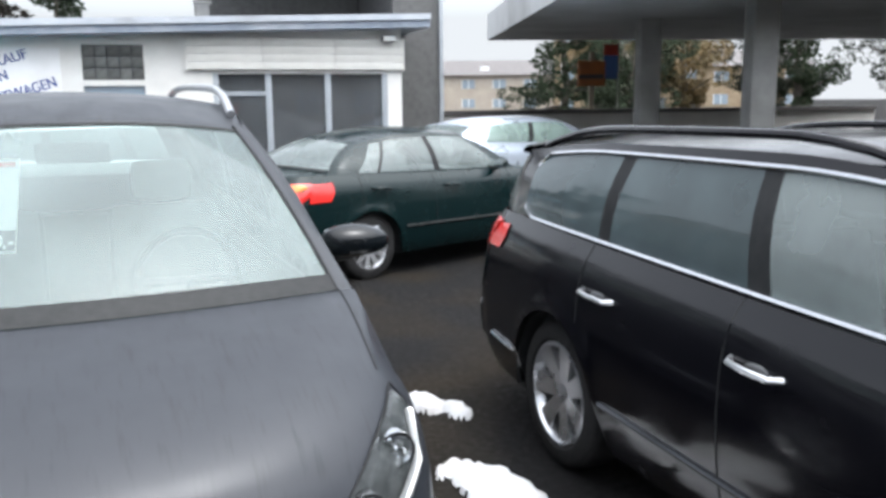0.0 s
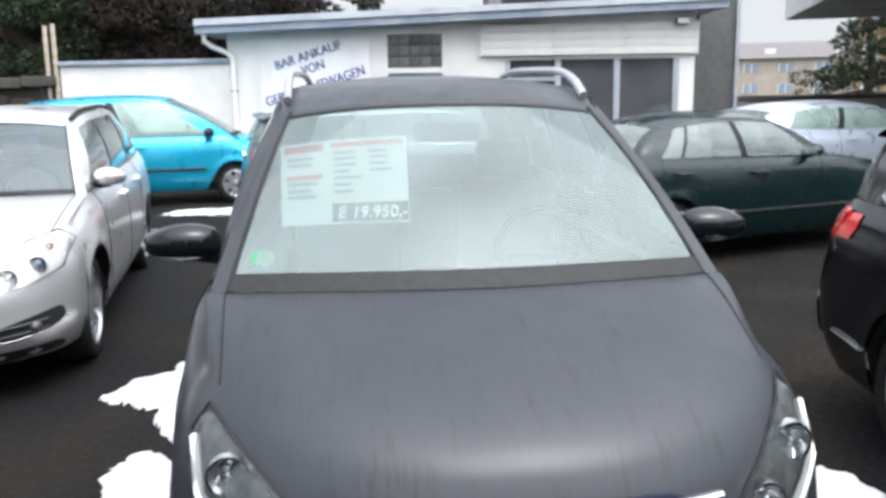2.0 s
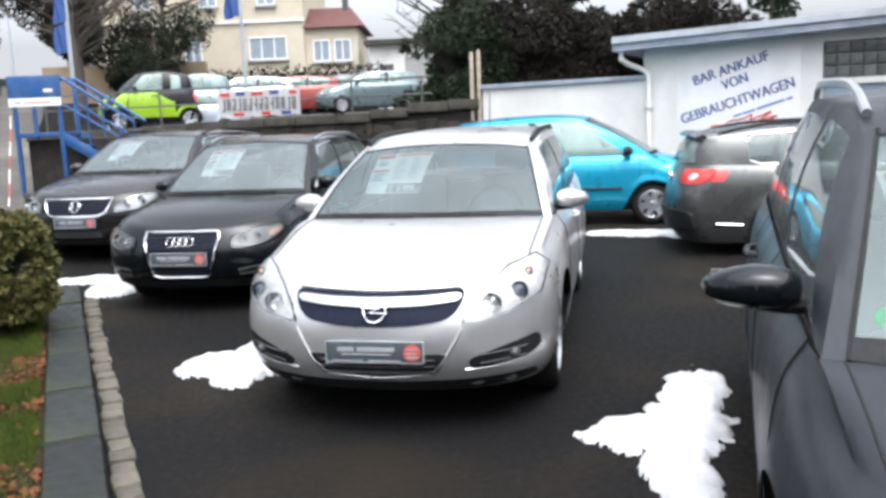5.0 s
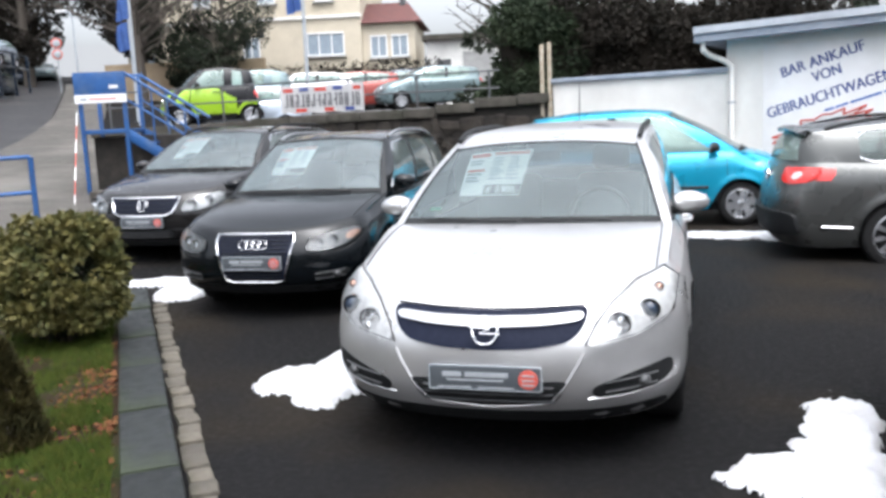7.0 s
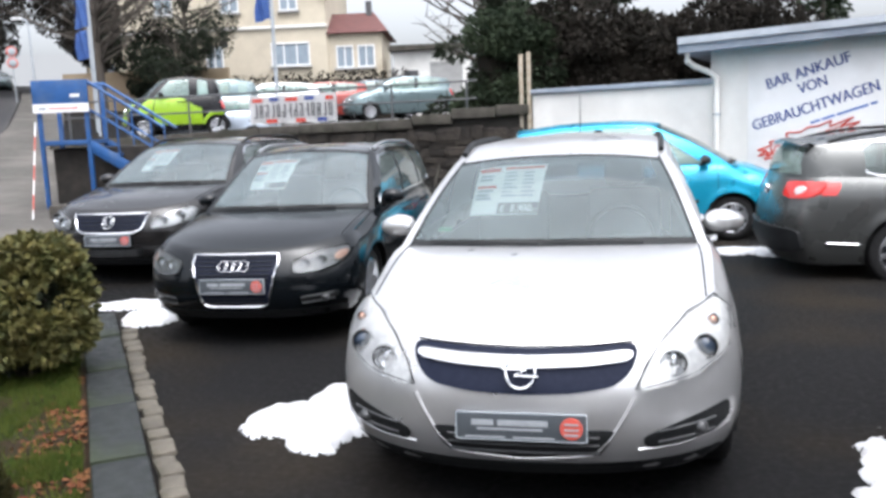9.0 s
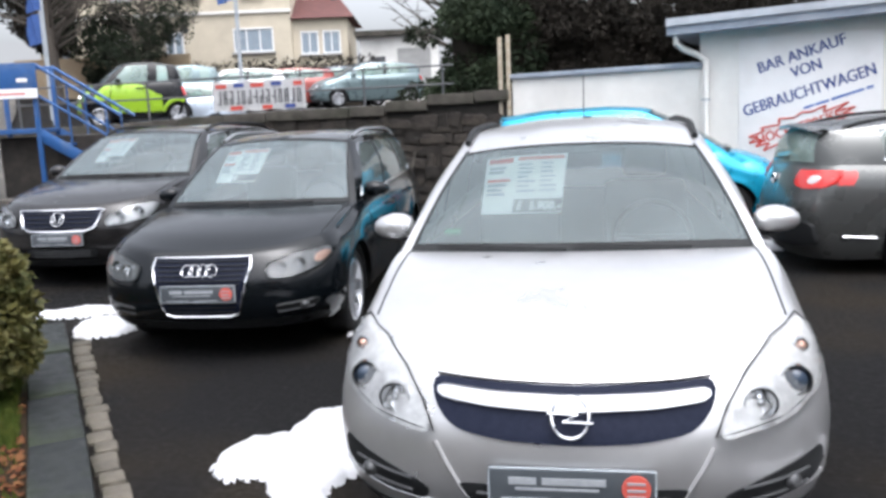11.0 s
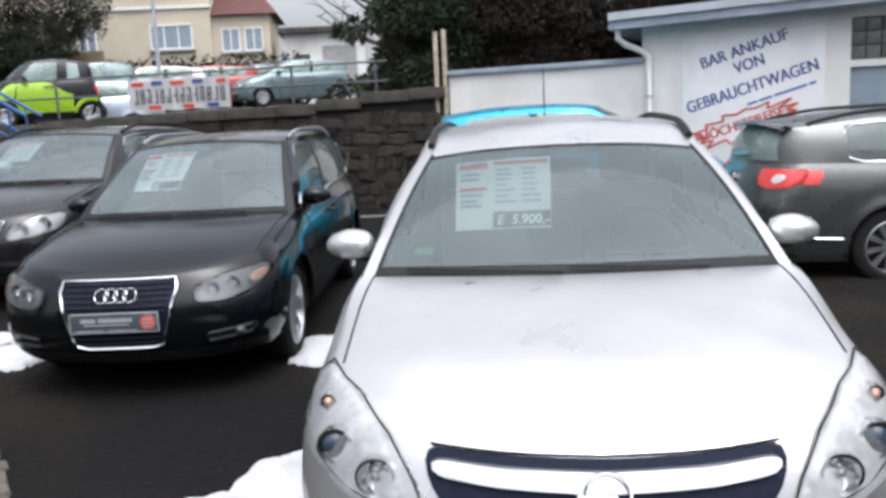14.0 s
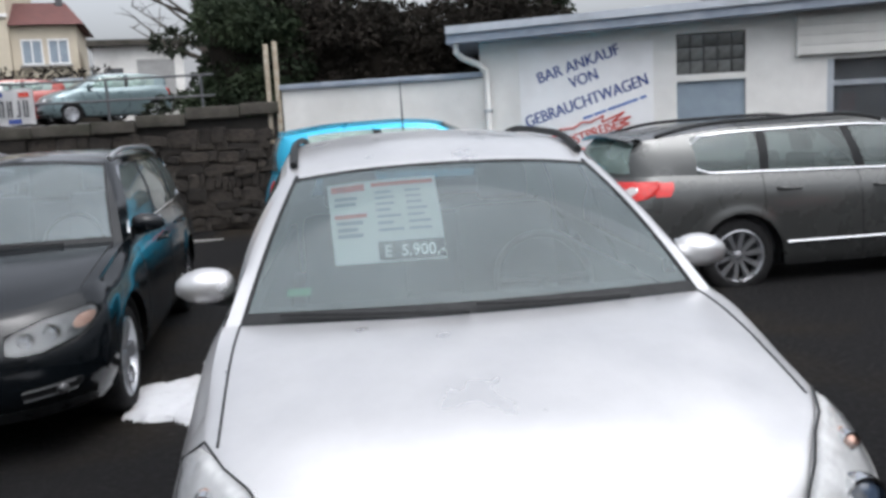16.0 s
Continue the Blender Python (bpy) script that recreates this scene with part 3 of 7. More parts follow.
def patch(s, outline, surf, off, skirt=0.012, mirror=1):
    """A panel that follows a surface y = surf(x, z) within a rounded outline, proud by off (negative: towards -y)."""
    bm = bmesh.new()
    k = len(outline)
    pts = []
    for i in range(k):
        a, b = Vector(outline[i]), Vector(outline[(i + 1) % k])
        w = max(1, int((b - a).length / 0.025))
        pts += [a.lerp(b, j / w) for j in range(w)]
    for _ in range(2):
        pts = [pts[i] * 0.5 + (pts[i - 1] + pts[(i + 1) % len(pts)]) * 0.25 for i in range(len(pts))]
    c = sum(pts, Vector((0, 0))) / len(pts)
    rings = []
    for r in (0.25, 0.5, 0.75, 0.92, 1.0):
        q = [c + (p - c) * r for p in pts]
        rings.append([bm.verts.new((mirror * v.x, surf(v.x, v.y) + off, v.y)) for v in q])
    rings.append([bm.verts.new((mirror * v.x, surf(v.x, v.y) + (-skirt if off > 0 else skirt), v.y)) for v in pts])
    mid = bm.verts.new((mirror * c.x, surf(c.x, c.y) + off, c.y))
    for j in range(len(pts)):
        bm.faces.new((mid, rings[0][j], rings[0][(j + 1) % len(pts)]))
    for A, B in zip(rings, rings[1:]):
        for j in range(len(pts)):
            bm.faces.new((A[j], A[(j + 1) % len(pts)], B[(j + 1) % len(pts)], B[j]))
    return bm


def band(s, line, surf, off, r, closed=True):
    """A raised bead along an outline on a surface y = surf(x, z)."""
    pts = []
    k = len(line)
    for i in range(k if closed else k - 1):
        a, b = Vector(line[i]), Vector(line[(i + 1) % k])
        w = max(1, int((b - a).length / 0.05))
        pts += [a.lerp(b, j / w) for j in range(w)]
    if not closed:
        pts.append(Vector(line[-1]))
    return tube(bmesh.new(), [(q.x, surf(q.x, q.y) + off, q.y) for q in pts], r, 6, closed)


def disc(x, y, z, r, depth, ring=0.0):
    """A shallow lens that looks towards -y."""
    m = axes((x, y, z), (0, 1, 0), (1, 0, 0), (0, 0, 1))
    bm = bmesh.new()
    prof = [(r, depth), (r, 0.0), (r * 0.85, -0.012), (r * 0.5, -0.022), (0.0015, -0.026)]
    if ring:
        prof = [(r, depth), (r, 0), (r - ring, 0), (r - ring, depth)]
    lathe(bm, prof, m, 20)
    return bm


def wheel(root, s, y, sg, spokes, rim_mat, style):
    r, w = s.p["r"], 0.205
    x = s.hw(y) - 0.035 - w
    at = axes((sg * x, y, r), (sg, 0, 0), (0, 1, 0), (0, 0, 1))
    rr = r * s.p.get("rim", 0.68)
    bm = bmesh.new()
    lathe(bm, [(rr, 0.01), (r - 0.03, 0.0), (r - 0.008, 0.02), (r, 0.05), (r, w - 0.05), (r - 0.008, w - 0.02), (r - 0.03, w - 0.002),
               (rr + 0.015, w), (rr, w - 0.012)], at, 36)
    tyre = part("wheel", bm, M["rubber"], root)
    bm = bmesh.new()
    lathe(bm, [(rr, 0.02), (rr, w - 0.008), (rr - 0.012, w - 0.004), (rr - 0.022, w - 0.02), (rr - 0.03, w - 0.06)], at, 36)
    lathe(bm, [(0.0015, w - 0.028), (0.035, w - 0.03), (0.06, w - 0.045), (0.065, w - 0.07)], at, 18)
    for i in range(spokes):
        q = 2 * math.pi * (i + 0.25) / spokes
        wd = style * rr * math.pi / spokes
        for da in ((-0.5, 0.5) if style < 0.35 else (0,)):
            m = at @ Matrix.Rotation(q + da * 0.30, 4, 'X')
            vs = [(w - 0.035, -wd * 0.6, 0.04), (w - 0.035, wd * 0.6, 0.04), (w - 0.016, wd, rr - 0.012), (w - 0.016, -wd, rr - 0.012)]
            a = [bm.verts.new(m @ Vector(v)) for v in vs]
            b = [bm.verts.new(m @ (Vector(v) - Vector((0.03, 0, 0)))) for v in vs]
            bm.faces.new(a)
            for j in range(4):
                bm.faces.new((a[j], a[(j + 1) % 4], b[(j + 1) % 4], b[j]))
    part("rim", bm, rim_mat, tyre, "silver alloy rim")
    bm = bmesh.new()
    lathe(bm, [(rr - 0.005, 0.06), (0.002, 0.06)], at, 24)
    part("brake_disc", bm, M["trim"], tyre)


def seat_mesh(x, y):
    bm = bmesh.new()
    box(bm, x - 0.25, x + 0.25, y - 0.28, y + 0.24, 0.42, 0.60, None, 0.05)
    box(bm, x - 0.24, x + 0.24, -0.07, 0.07, 0, 0.62, Matrix.Translation((0, y + 0.26, 0.55)) @ pose(0, 0, 0, -14), 0.06)
    box(bm, x - 0.13, x + 0.13, -0.045, 0.045, 0.64, 0.82, Matrix.Translation((0, y + 0.26, 0.55)) @ pose(0, 0, 0, -14), 0.04)
    return bm


def plate(root, x, y, z, tilt=0, dark=True, z_rot=0):
    m = Matrix.Translation((x, y, z)) @ pose(0, 0, 0, tilt, 0, z_rot)
    ob = part("number_plate", boxed(-0.252, 0.252, -0.012, 0.012, -0.054, 0.054, m, 0.004), M["plate" if dark else "white"], root,
              "dark grey dealer plate with a red badge" if dark else "")
    part("plate_frame", band_rect(m, 0.252, 0.054, 0.0035), M["grey_ink" if dark else "plate_edge"], ob)
    if dark:
        for x0, x1, z0, z1 in ((-0.19, -0.105, 0.004, 0.026), (-0.088, 0.105, 0.004, 0.026), (-0.17, 0.085, -0.014, -0.006), (-0.215, -0.06, -0.046, -0.040), (-0.03, 0.13, -0.046, -0.040)):
            part("plate_writing", boxed(x0, x1, -0.0155, -0.011, z0, z1, m), M["ink_pale"], ob)
        bm = bmesh.new()
        lathe(bm, [(0.043, 0.0), (0.043, -0.006), (0.002, -0.007)], m @ axes((0.195, -0.011, 0), (0, 1, 0), (1, 0, 0), (0, 0, 1)), 20)
        badge = part("plate_badge", bm, M["badge_red"], ob)
        for zz in (0.018, -0.004, -0.024):
            part("badge_bar", boxed(0.168, 0.222, -0.021, -0.017, zz - 0.003, zz + 0.004, m), M["ink_pale"], badge)
    return ob


def band_rect(m, a, b, r):
    c = [m @ Vector((x, -0.010, z)) for x, z in ((-a, -b), (a, -b), (a, b), (-a, b))]
    pts = []
    for i in range(4):
        pts += [c[i].lerp(c[(i + 1) % 4], t) for t in (0.02, 0.5, 0.98)]
    return tube(bmesh.new(), pts, r, 5, True)


def price_sheet(root, s, x0, x1, v0, v1, price, big):
    """A printed price sheet behind the windscreen, as one flat paper with its printing."""
    def at(a, b, lift=0.0):
        v = lerp(v0, v1, b)
        q = s.screen((lerp(x0, lerp(x1 - 0.04, x1, b), a) - 0.02 * b) / s.screen(1, v).x, v)
        return q + Vector((0, 0.02 - lift, -0.014 + lift * 0.4))


    def rect(a0, a1, b0, b1, lift):
        bm = bmesh.new()
        grid(bm, [[at(lerp(a0, a1, i / 5), lerp(b0, b1, j / 4), lift) for i in range(6)] for j in range(5)])
        bmesh.ops.solidify(bm, geom=bm.faces[:], thickness=0.0012)
        return bm
    sheet = part("price_sheet", rect(0, 1, 0, 1, 0), M["paper"], root, "white printed price sheet")
    rnd = random.Random(7)
    part("heading", rect(0.03, 0.34, 0.86, 0.96, 0.004), M["badge_red"], sheet)
    part("heading", rect(0.40, 0.97, 0.90, 0.96, 0.004), M["badge_red"], sheet)
    part("heading", rect(0.04, 0.33, 0.50, 0.55, 0.004), M["badge_red"], sheet)
    for b in (0.74, 0.66, 0.42, 0.34, 0.27):
        part("print_line", rect(0.05, 0.05 + rnd.uniform(0.18, 0.27), b, b + 0.045, 0.004), M["grey_ink"], sheet)
    for b in (0.80, 0.72, 0.64, 0.56, 0.48, 0.40, 0.32):
        part("print_line", rect(0.42, 0.42 + rnd.uniform(0.12, 0.24), b, b + 0.03, 0.004), M["grey_ink"], sheet)
        if not big or b > 0.5:
            part("print_line", rect(0.70, 0.70 + rnd.uniform(0.14, 0.24), b, b + 0.03, 0.004), M["grey_ink"], sheet)
    part("price_field", rect(0.40, 0.995, 0.02, 0.21, 0.004), M["black_ink"], sheet)
    a, b = at(0.44, 0.045, 0.016), at(0.98, 0.045, 0.016)
    x = (b - a).normalized()
    up = (at(0.5, 0.9) - at(0.5, 0.0)).normalized()
    y = (up - x * up.dot(x)).normalized()
    hgt = (at(0.5, 0.19) - at(0.5, 0.05)).length
    ob = lettering("price", price, hgt * 1.25, M["paper"], sheet, Matrix.Identity(4), 0.001)
    wid = max(v.co.x for v in ob.data.vertices)
    ob.matrix_basis = axes(a, x, y, x.cross(y)) @ Matrix.Diagonal((min(1.0, (b - a).length / wid), 1, 1, 1))


def car(name, p, m, label, category="car", group=""):
    s = Shape(p)
    root = thing(name, m, label, category, group)
    pm = p["paint"]
    full = p.get("detail", 2)
    ys, ye = p["cowl"][1], s.y1
    # flanks, with columns that include the cowl corner and the tail's start
    cols = [s.y0 + i * (ys - s.y0) / 16 for i in range(17)]
    k = max(20, int((ye - ys) / 0.06))
    cols += [ys + (ye - ys) * i / k for i in range(1, k + 1)]
    us = [math.sin(math.pi / 2 * (i / 12)) for i in range(-12, 13)]
    bm = bmesh.new()

    def flank(y, r, sg):
        z = lerp(s.zbot(y), s.edge(y), r)
        zz = lerp(s.zb, s.edge(y), r) if s.zbot(y) == s.zb else z
        yy = y + (s.nose(z) - s.nose(0.5) * 0) * (1 - (y - s.y0) / (ye - s.y0)) ** 5 + (s.tail(z) - s.L) * ((y - s.y0) / (ye - s.y0)) ** 6
        flare = 0.0
        for a in (p["fa"], p["ra"]):
            q = abs(math.hypot(y - a, z - p["r"]) - p["r"] - 0.055)
            flare = max(flare, 0.014 * (1 - q / 0.07) if q < 0.07 else 0)
        return Vector((sg * (s.side(y, zz) + flare), yy, z))
    for sg in (-1, 1):
        grid(bm, [[flank(y, r, sg) for r in ROWS] for y in cols])
    # nose and tail
    grid(bm, [[Vector((u * s.half(lerp(s.zb, s.edge(s.y0), r), s.y0, s.edge(s.y0)),
                       s.nose(lerp(s.zb, s.front_top(u), r)) + s.D * (1 - (1 - min(1, abs(u)) ** s.n) ** (1 / s.n)),
                       lerp(s.zb, s.front_top(u), r))) for u in us] for r in ROWS])
    grid(bm, [[Vector((u * s.half(lerp(s.zb, s.edge(s.y1), r), s.y1, s.edge(s.y1)),
                       s.tail(lerp(s.zb, s.rear_top(u), r)) - s.Dr * (1 - (1 - min(1, abs(u)) ** s.n) ** (1 / s.n)),
                       lerp(s.zb, s.rear_top(u), r))) for u in us] for r in ROWS])
    # bonnet
    hood = spline(p["hood"])
    rows = []
    for y in cols[:17]:
        t = (y - s.y0) / (ys - s.y0)
        row = []
        for u in us:
            zf = s.front_top(u)
            yf = s.nose(zf) + s.D * (1 - (1 - min(1, abs(u)) ** s.n) ** (1 / s.n))
            e = flank(y, 1.0, 1)
            z = lerp(e.z, hood(t), 1 - abs(u) ** 2.6)
            z += p.get("crease", 0.0) * min(1, 4 * t) * min(1, 6 * (1 - t)) * math.exp(-((abs(u) - lerp(0.62, 0.8, t)) / 0.07) ** 2)
            row.append(Vector((u * e.x, lerp(yf, s.cowl_y(u), t) if abs(u) < 1 else e.y, z)))
        rows.append(row)
    grid(bm, rows)
    if full > 1:
        for k in (3, len(us) - 4):
            part("bonnet_seam", tube(bmesh.new(), [row[k] + Vector((0, 0, 0.0005)) for row in rows[1:]], 0.0038, 5), M["trim"], root)
    # boot lid of a saloon
    if p.get("deck"):
        yd, zd, xd = p["deck"]
        grid(bm, [[s.hatch(u, 0).lerp(Vector((u * s.xedge(s.y1), s.R(u * s.xedge(s.y1), s.rear_top(u)), s.rear_top(u))), t)
                   for u in us] for t in (0, 0.3, 0.6, 0.85, 1)])
    # roof
    yr = p["back"][0]
    rows = [[s.screen(u, 1.0) for u in us]]
    for i in range(1, 15):
        t = i / 14
        row = []
        for u in us:
            a, b = s.screen(u, 1.0), s.hatch(u, 1.0)
            y = lerp(a.y, b.y, t)
            yy = lerp(p["top"][1], yr, t)
            e = s.rail(yy)
            row.append(Vector((u * e.x, lerp(y, yy, abs(u) ** 3), e.z + p["drop"] * (1 - abs(u) ** 2.4) if 0 < t < 1 else lerp(a.z, b.z, t))))
        rows.append(row)
    grid(bm, rows)
    # pillars and the frames round the panes
    br = p["sides"]
    panes = []
    for sg in (-1, 1):
        for k, ((b0, t0, kind), (b1, t1, _)) in enumerate(zip(br, br[1:])):
            def q(a, v, b0=b0, t0=t0, b1=b1, t1=t1, sg=sg, first=k == 0, last=k == len(br) - 2):
                w = s.upper(lerp(b0, b1, a), lerp(t0, t1, a), v, sg)
                # the outer pillars close up to the windscreen and the rear window
                if first:
                    w += (s.screen(sg, v) - s.upper(b0, t0, v, sg)) * (1 - a)
                if last:
                    w += (s.hatch(sg, v) - s.upper(b1, t1, v, sg)) * a
                return w
            if kind == "p":
                grid(bm, [[q(a / 3, v / 8) for a in range(4)] for v in range(9)])
            else:
                lo, hi = 0.04, 0.90
                grid(bm, [[q(a / 6, v) for a in range(7)] for v in (0, lo / 2, lo)])
                grid(bm, [[q(a / 6, v) for a in range(7)] for v in (hi, 0.95, 1)])
                panes.append((kind, q, lo, hi))
    for sg in (-1, 1):
        grid(bm, [[s.screen(sg * a, v / 8) for a in (0.93, 0.965, 1.0)] for v in range(9)])
        grid(bm, [[s.hatch(sg * a, v / 8) for a in (0.86, 0.93, 1.0)] for v in range(9)])
    grid(bm, [[s.screen(u * 0.93, v) for u in us] for v in (0.955, 1.0)])
    grid(bm, [[s.hatch(u * 0.86, v) for u in us] for v in (0.9, 1.0)])
    if not p.get("deck"):
        grid(bm, [[s.hatch(u * 0.86, v) for u in us] for v in (0.0, 0.08)])
    bmesh.ops.remove_doubles(bm, verts=bm.verts[:], dist=0.002)
    part("body", bm, pm, root)
    # panes
    bm = bmesh.new()
    grid(bm, [[s.screen(u * 0.93, lerp(0.0, 0.955, v / 8)) for u in us] for v in range(9)])
    part("windscreen", bm, p.get("ws", G_WS), root, "tinted windscreen with condensation and sky reflection in its film colour").visible_shadow = False
    bm = bmesh.new()
    grid(bm, [[s.hatch(u * 0.86, lerp(0.08, 0.9, v / 6)) for u in us] for v in range(7)])
    part("rear_window", bm, p.get("rearglass", G_SIDE), root).visible_shadow = False
    for kind, q, lo, hi in panes:
        bm = bmesh.new()
        grid(bm, [[q(a / 6, lerp(lo, hi, v / 5)) for a in range(7)] for v in range(6)])
        if kind == "b":
            part("pillar_trim", bm, M["trim"], root)
        else:
            ob = part("side_window", bm, {"w": G_SIDE, "d": G_DARK, "l": G_PALE, "m": G_MID}[kind], root)
            ob.visible_shadow = False
    # windscreen seal, wipers, cowl
    if full:
        bm = bmesh.new()
        grid(bm, [[s.screen(u * 0.93, v) + Vector((0, -0.004, 0.004)) for u in us] for v in (0.0, p.get("frit", 0.055))])
        part("scuttle", bm, M["trim"], root, "black scuttle under the windscreen")
        part("windscreen_seal", tube(bmesh.new(), [s.screen(-0.93, v / 8) for v in range(9)] + [s.screen(u * 0.93, 0.957) for u in us]
                                     + [s.screen(0.93, v / 8) for v in range(8, -1, -1)], 0.008, 5), M["trim"], root)
        for a, b in (((-0.05, 0.0), (-0.78, 0.03)), ((0.60, 0.0), (-0.02, 0.03))) if p.get("wipers", True) else ():
            pts = [s.screen(lerp(a[0], b[0], t / 6), lerp(a[1], b[1], t / 6)) + Vector((0, -0.02, 0.016)) for t in range(7)]
            part("wiper", tube(bmesh.new(), pts, [0.010] + [0.007] * 5 + [0.005], 6), M["trim"], root)
    # underside, wheel housings, cabin
    bm = boxed(-s.hw0 + 0.16, s.hw0 - 0.16, 0.50, s.L - 0.40, 0.20, 0.31, None, 0.03)
    part("underbody", bm, M["trim"], root)
    for y in (p["fa"], p["ra"]):
        for sg in (-1, 1):
            bm = bmesh.new()
            x1, x0, r = s.hw(y) - 0.03, s.hw(y) - 0.36, p["r"] + 0.05
            arc = [(y + r * math.cos(q), p["r"] - 0.01 + r * math.sin(q)) for q in (math.pi * (i / 14 * 1.1 - 0.05) for i in range(15))]
            grid(bm, [[Vector((sg * x, a, z)) for a, z in arc] for x in (x0, x1)])
            c = bm.verts.new((sg * x0, y, p["r"]))
            bm.verts.ensure_lookup_table()
            ring = [v for v in bm.verts if abs(abs(v.co.x) - x0) < 1e-4 and v is not c]
            for a, b in zip(ring, ring[1:]):
                bm.faces.new((a, b, c))
            part("wheel_housing", bm, M["trim"], root)
            wheel(root, s, y, sg, p.get("spokes", 7), M["alloy"], p.get("style", 0.45))
    bm = bmesh.new()
    zf = p["cowl"][2]
    bx = s.xedge(ys + 0.5) - 0.05
    box(bm, -bx, bx, ys - 0.1, ye - 0.05, 0.31, 0.36)
    for sg in (-1, 1):
        box(bm, sg * bx - 0.02, sg * bx + 0.02, ys, ye - 0.1, 0.36, zf - 0.07)
    part("cabin", bm, M["interior"], root)
    bm = bmesh.new()
    box(bm, -bx, bx, p["cowl"][0] + 0.08, ys + 0.42, zf - 0.22, zf - 0.045, None, 0.05)
    part("dashboard", bm, M["interior"], root, "dark dashboard")
    if full:
        for sg in (-1, 1):
            part("front_seat", seat_mesh(sg * 0.37, p.get("seat", ys + 1.05)), M["seat"], root, "grey cloth front seat")
        bm = bmesh.new()
        yb = p.get("seat", ys + 1.05) + 0.95
        if yb < ye - 0.3:
            box(bm, -0.62, 0.62, yb - 0.3, yb + 0.2, 0.42, 0.58, None, 0.05)
            box(bm, -0.62, 0.62, yb + 0.15, yb + 0.3, 0.52, 1.05, None, 0.06)
            part("rear_seat", bm, M["seat"], root)
        c = Vector((0.36, ys + 0.56, zf - 0.05))
        bm = bmesh.new()
        mm = Matrix.Translation(c) @ pose(0, 0, 0, 65)
        tube(bm, [mm @ Vector((0.185 * math.cos(2 * math.pi * i / 24), 0.185 * math.sin(2 * math.pi * i / 24), 0)) for i in range(24)], 0.016, 8, True)
        for q in (0, math.pi, -math.pi / 2):
            tube(bm, [mm @ Vector((0, 0, -0.02)), mm @ Vector((0.18 * math.cos(q), 0.18 * math.sin(q), 0))], 0.018, 6)
        part("steering_wheel", bm, M["trim"], root, "black steering wheel")
        q = s.screen(0, 0.86)
        bm = boxed(-0.12, 0.12, -0.015, 0.02, -0.035, 0.035, Matrix.Translation(q + Vector((0, 0.06, -0.05))), 0.012)
        part("rear_view_mirror", bm, M["trim"], root)
    # door mirrors
    y = p.get("mirror", ys + 0.34)
    mw = p.get("mirror_w", 0.105)
    for sg in (-1, 1):
        b = s.upper(y, y + 0.3, 0.04, sg)
        cx = b.x + sg * (mw + 0.005)
        bm = bmesh.new()
        bmesh.ops.create_uvsphere(bm, u_segments=20, v_segments=14, radius=1)
        for v in bm.verts:
            t = v.co.copy()
            out = max(0.0, sg * t.x)
            f = 1.0 if t.y < 0 else 0.35
            up = math.copysign(abs(t.z) ** 0.7, t.z)
            v.co = Vector((cx + mw * math.copysign(abs(t.x) ** 0.8, t.x), b.y - 0.02 + 0.085 * t.y * f + 0.03 * out,
                           b.z + 0.045 + (0.068 * up * (1 - 0.42 * out) if up > 0 else 0.054 * up * (1 - 0.15 * out))))
        mir = part("door_mirror", bm, p.get("mirror_paint", pm), root)
        bm = boxed(-mw * 0.8, mw * 0.8, -0.004, 0.004, -0.045, 0.045, Matrix.Translation((cx, b.y + 0.022, b.z + 0.045)), 0.003)
        part("mirror_glass", bm, M["chrome"], mir)
        part("mirror_arm", tube(bmesh.new(), [b + Vector((-sg * 0.02, 0, 0)), (b.x + sg * 0.05, b.y - 0.01, b.z - 0.008), (cx, b.y - 0.01, b.z + 0.0)],
                                [0.03, 0.022, 0.018], 8), M["trim"], mir)
    # seams, handles and strips of the doors
    for sg in (-1, 1):
        for yd in p["doors"]:
            bm = bmesh.new()
            pts = [(sg * (s.side(yd + 0.02 * math.sin(z * 4), z) + 0.0005), yd + 0.03 * math.sin((z - 0.3) * 3), z)
                   for z in (lerp(s.zbot(yd) + 0.02, s.edge(yd), i / 10) for i in range(11))]
            part("door_seam", tube(bm, pts, 0.0035, 4), M["trim"], root)
        for yh in p.get("handles", ()):
            z = s.edge(yh) - 0.13 + p.get("hz", 0.0)
            x = s.side(yh, z)
            h = part("door_handle", tube(bmesh.new(), [(sg * (x - 0.005), yh - 0.11, z), (sg * (x + 0.032), yh - 0.085, z), (sg * (x + 0.042), yh, z + 0.004),
                                                       (sg * (x + 0.032), yh + 0.085, z + 0.006), (sg * (x - 0.005), yh + 0.11, z + 0.008)],
                                         p.get("hr", 0.014), 8), p.get("handle_mat", pm), root, p.get("handle_label", ""))
            bm = bmesh.new()
            bmesh.ops.create_uvsphere(bm, u_segments=14, v_segments=8, radius=1)
            for v in bm.verts:
                v.co = Vector((sg * (x - 0.008) + v.co.x * 0.012, yh + v.co.y * 0.075, z - 0.012 + v.co.z * 0.032))
            part("handle_recess", bm, M["trim"] if p.get("hz", 0.0) == 0.0 else M["lamp_dark"], h)
        if p.get("strip"):
            zs, ms, r = p["strip"]
            for a, b in ((p["fa"] + 0.42, p["ra"] - 0.42), (p["ra"] + 0.42, s.L - s.Dr - 0.08)):
                pts = [(sg * (s.side(lerp(a, b, i / 12), zs) + 0.004), lerp(a, b, i / 12), zs + 0.012 * i / 12) for i in range(13)]
                part("side_moulding", tube(bmesh.new(), pts, r, 6), ms, root)
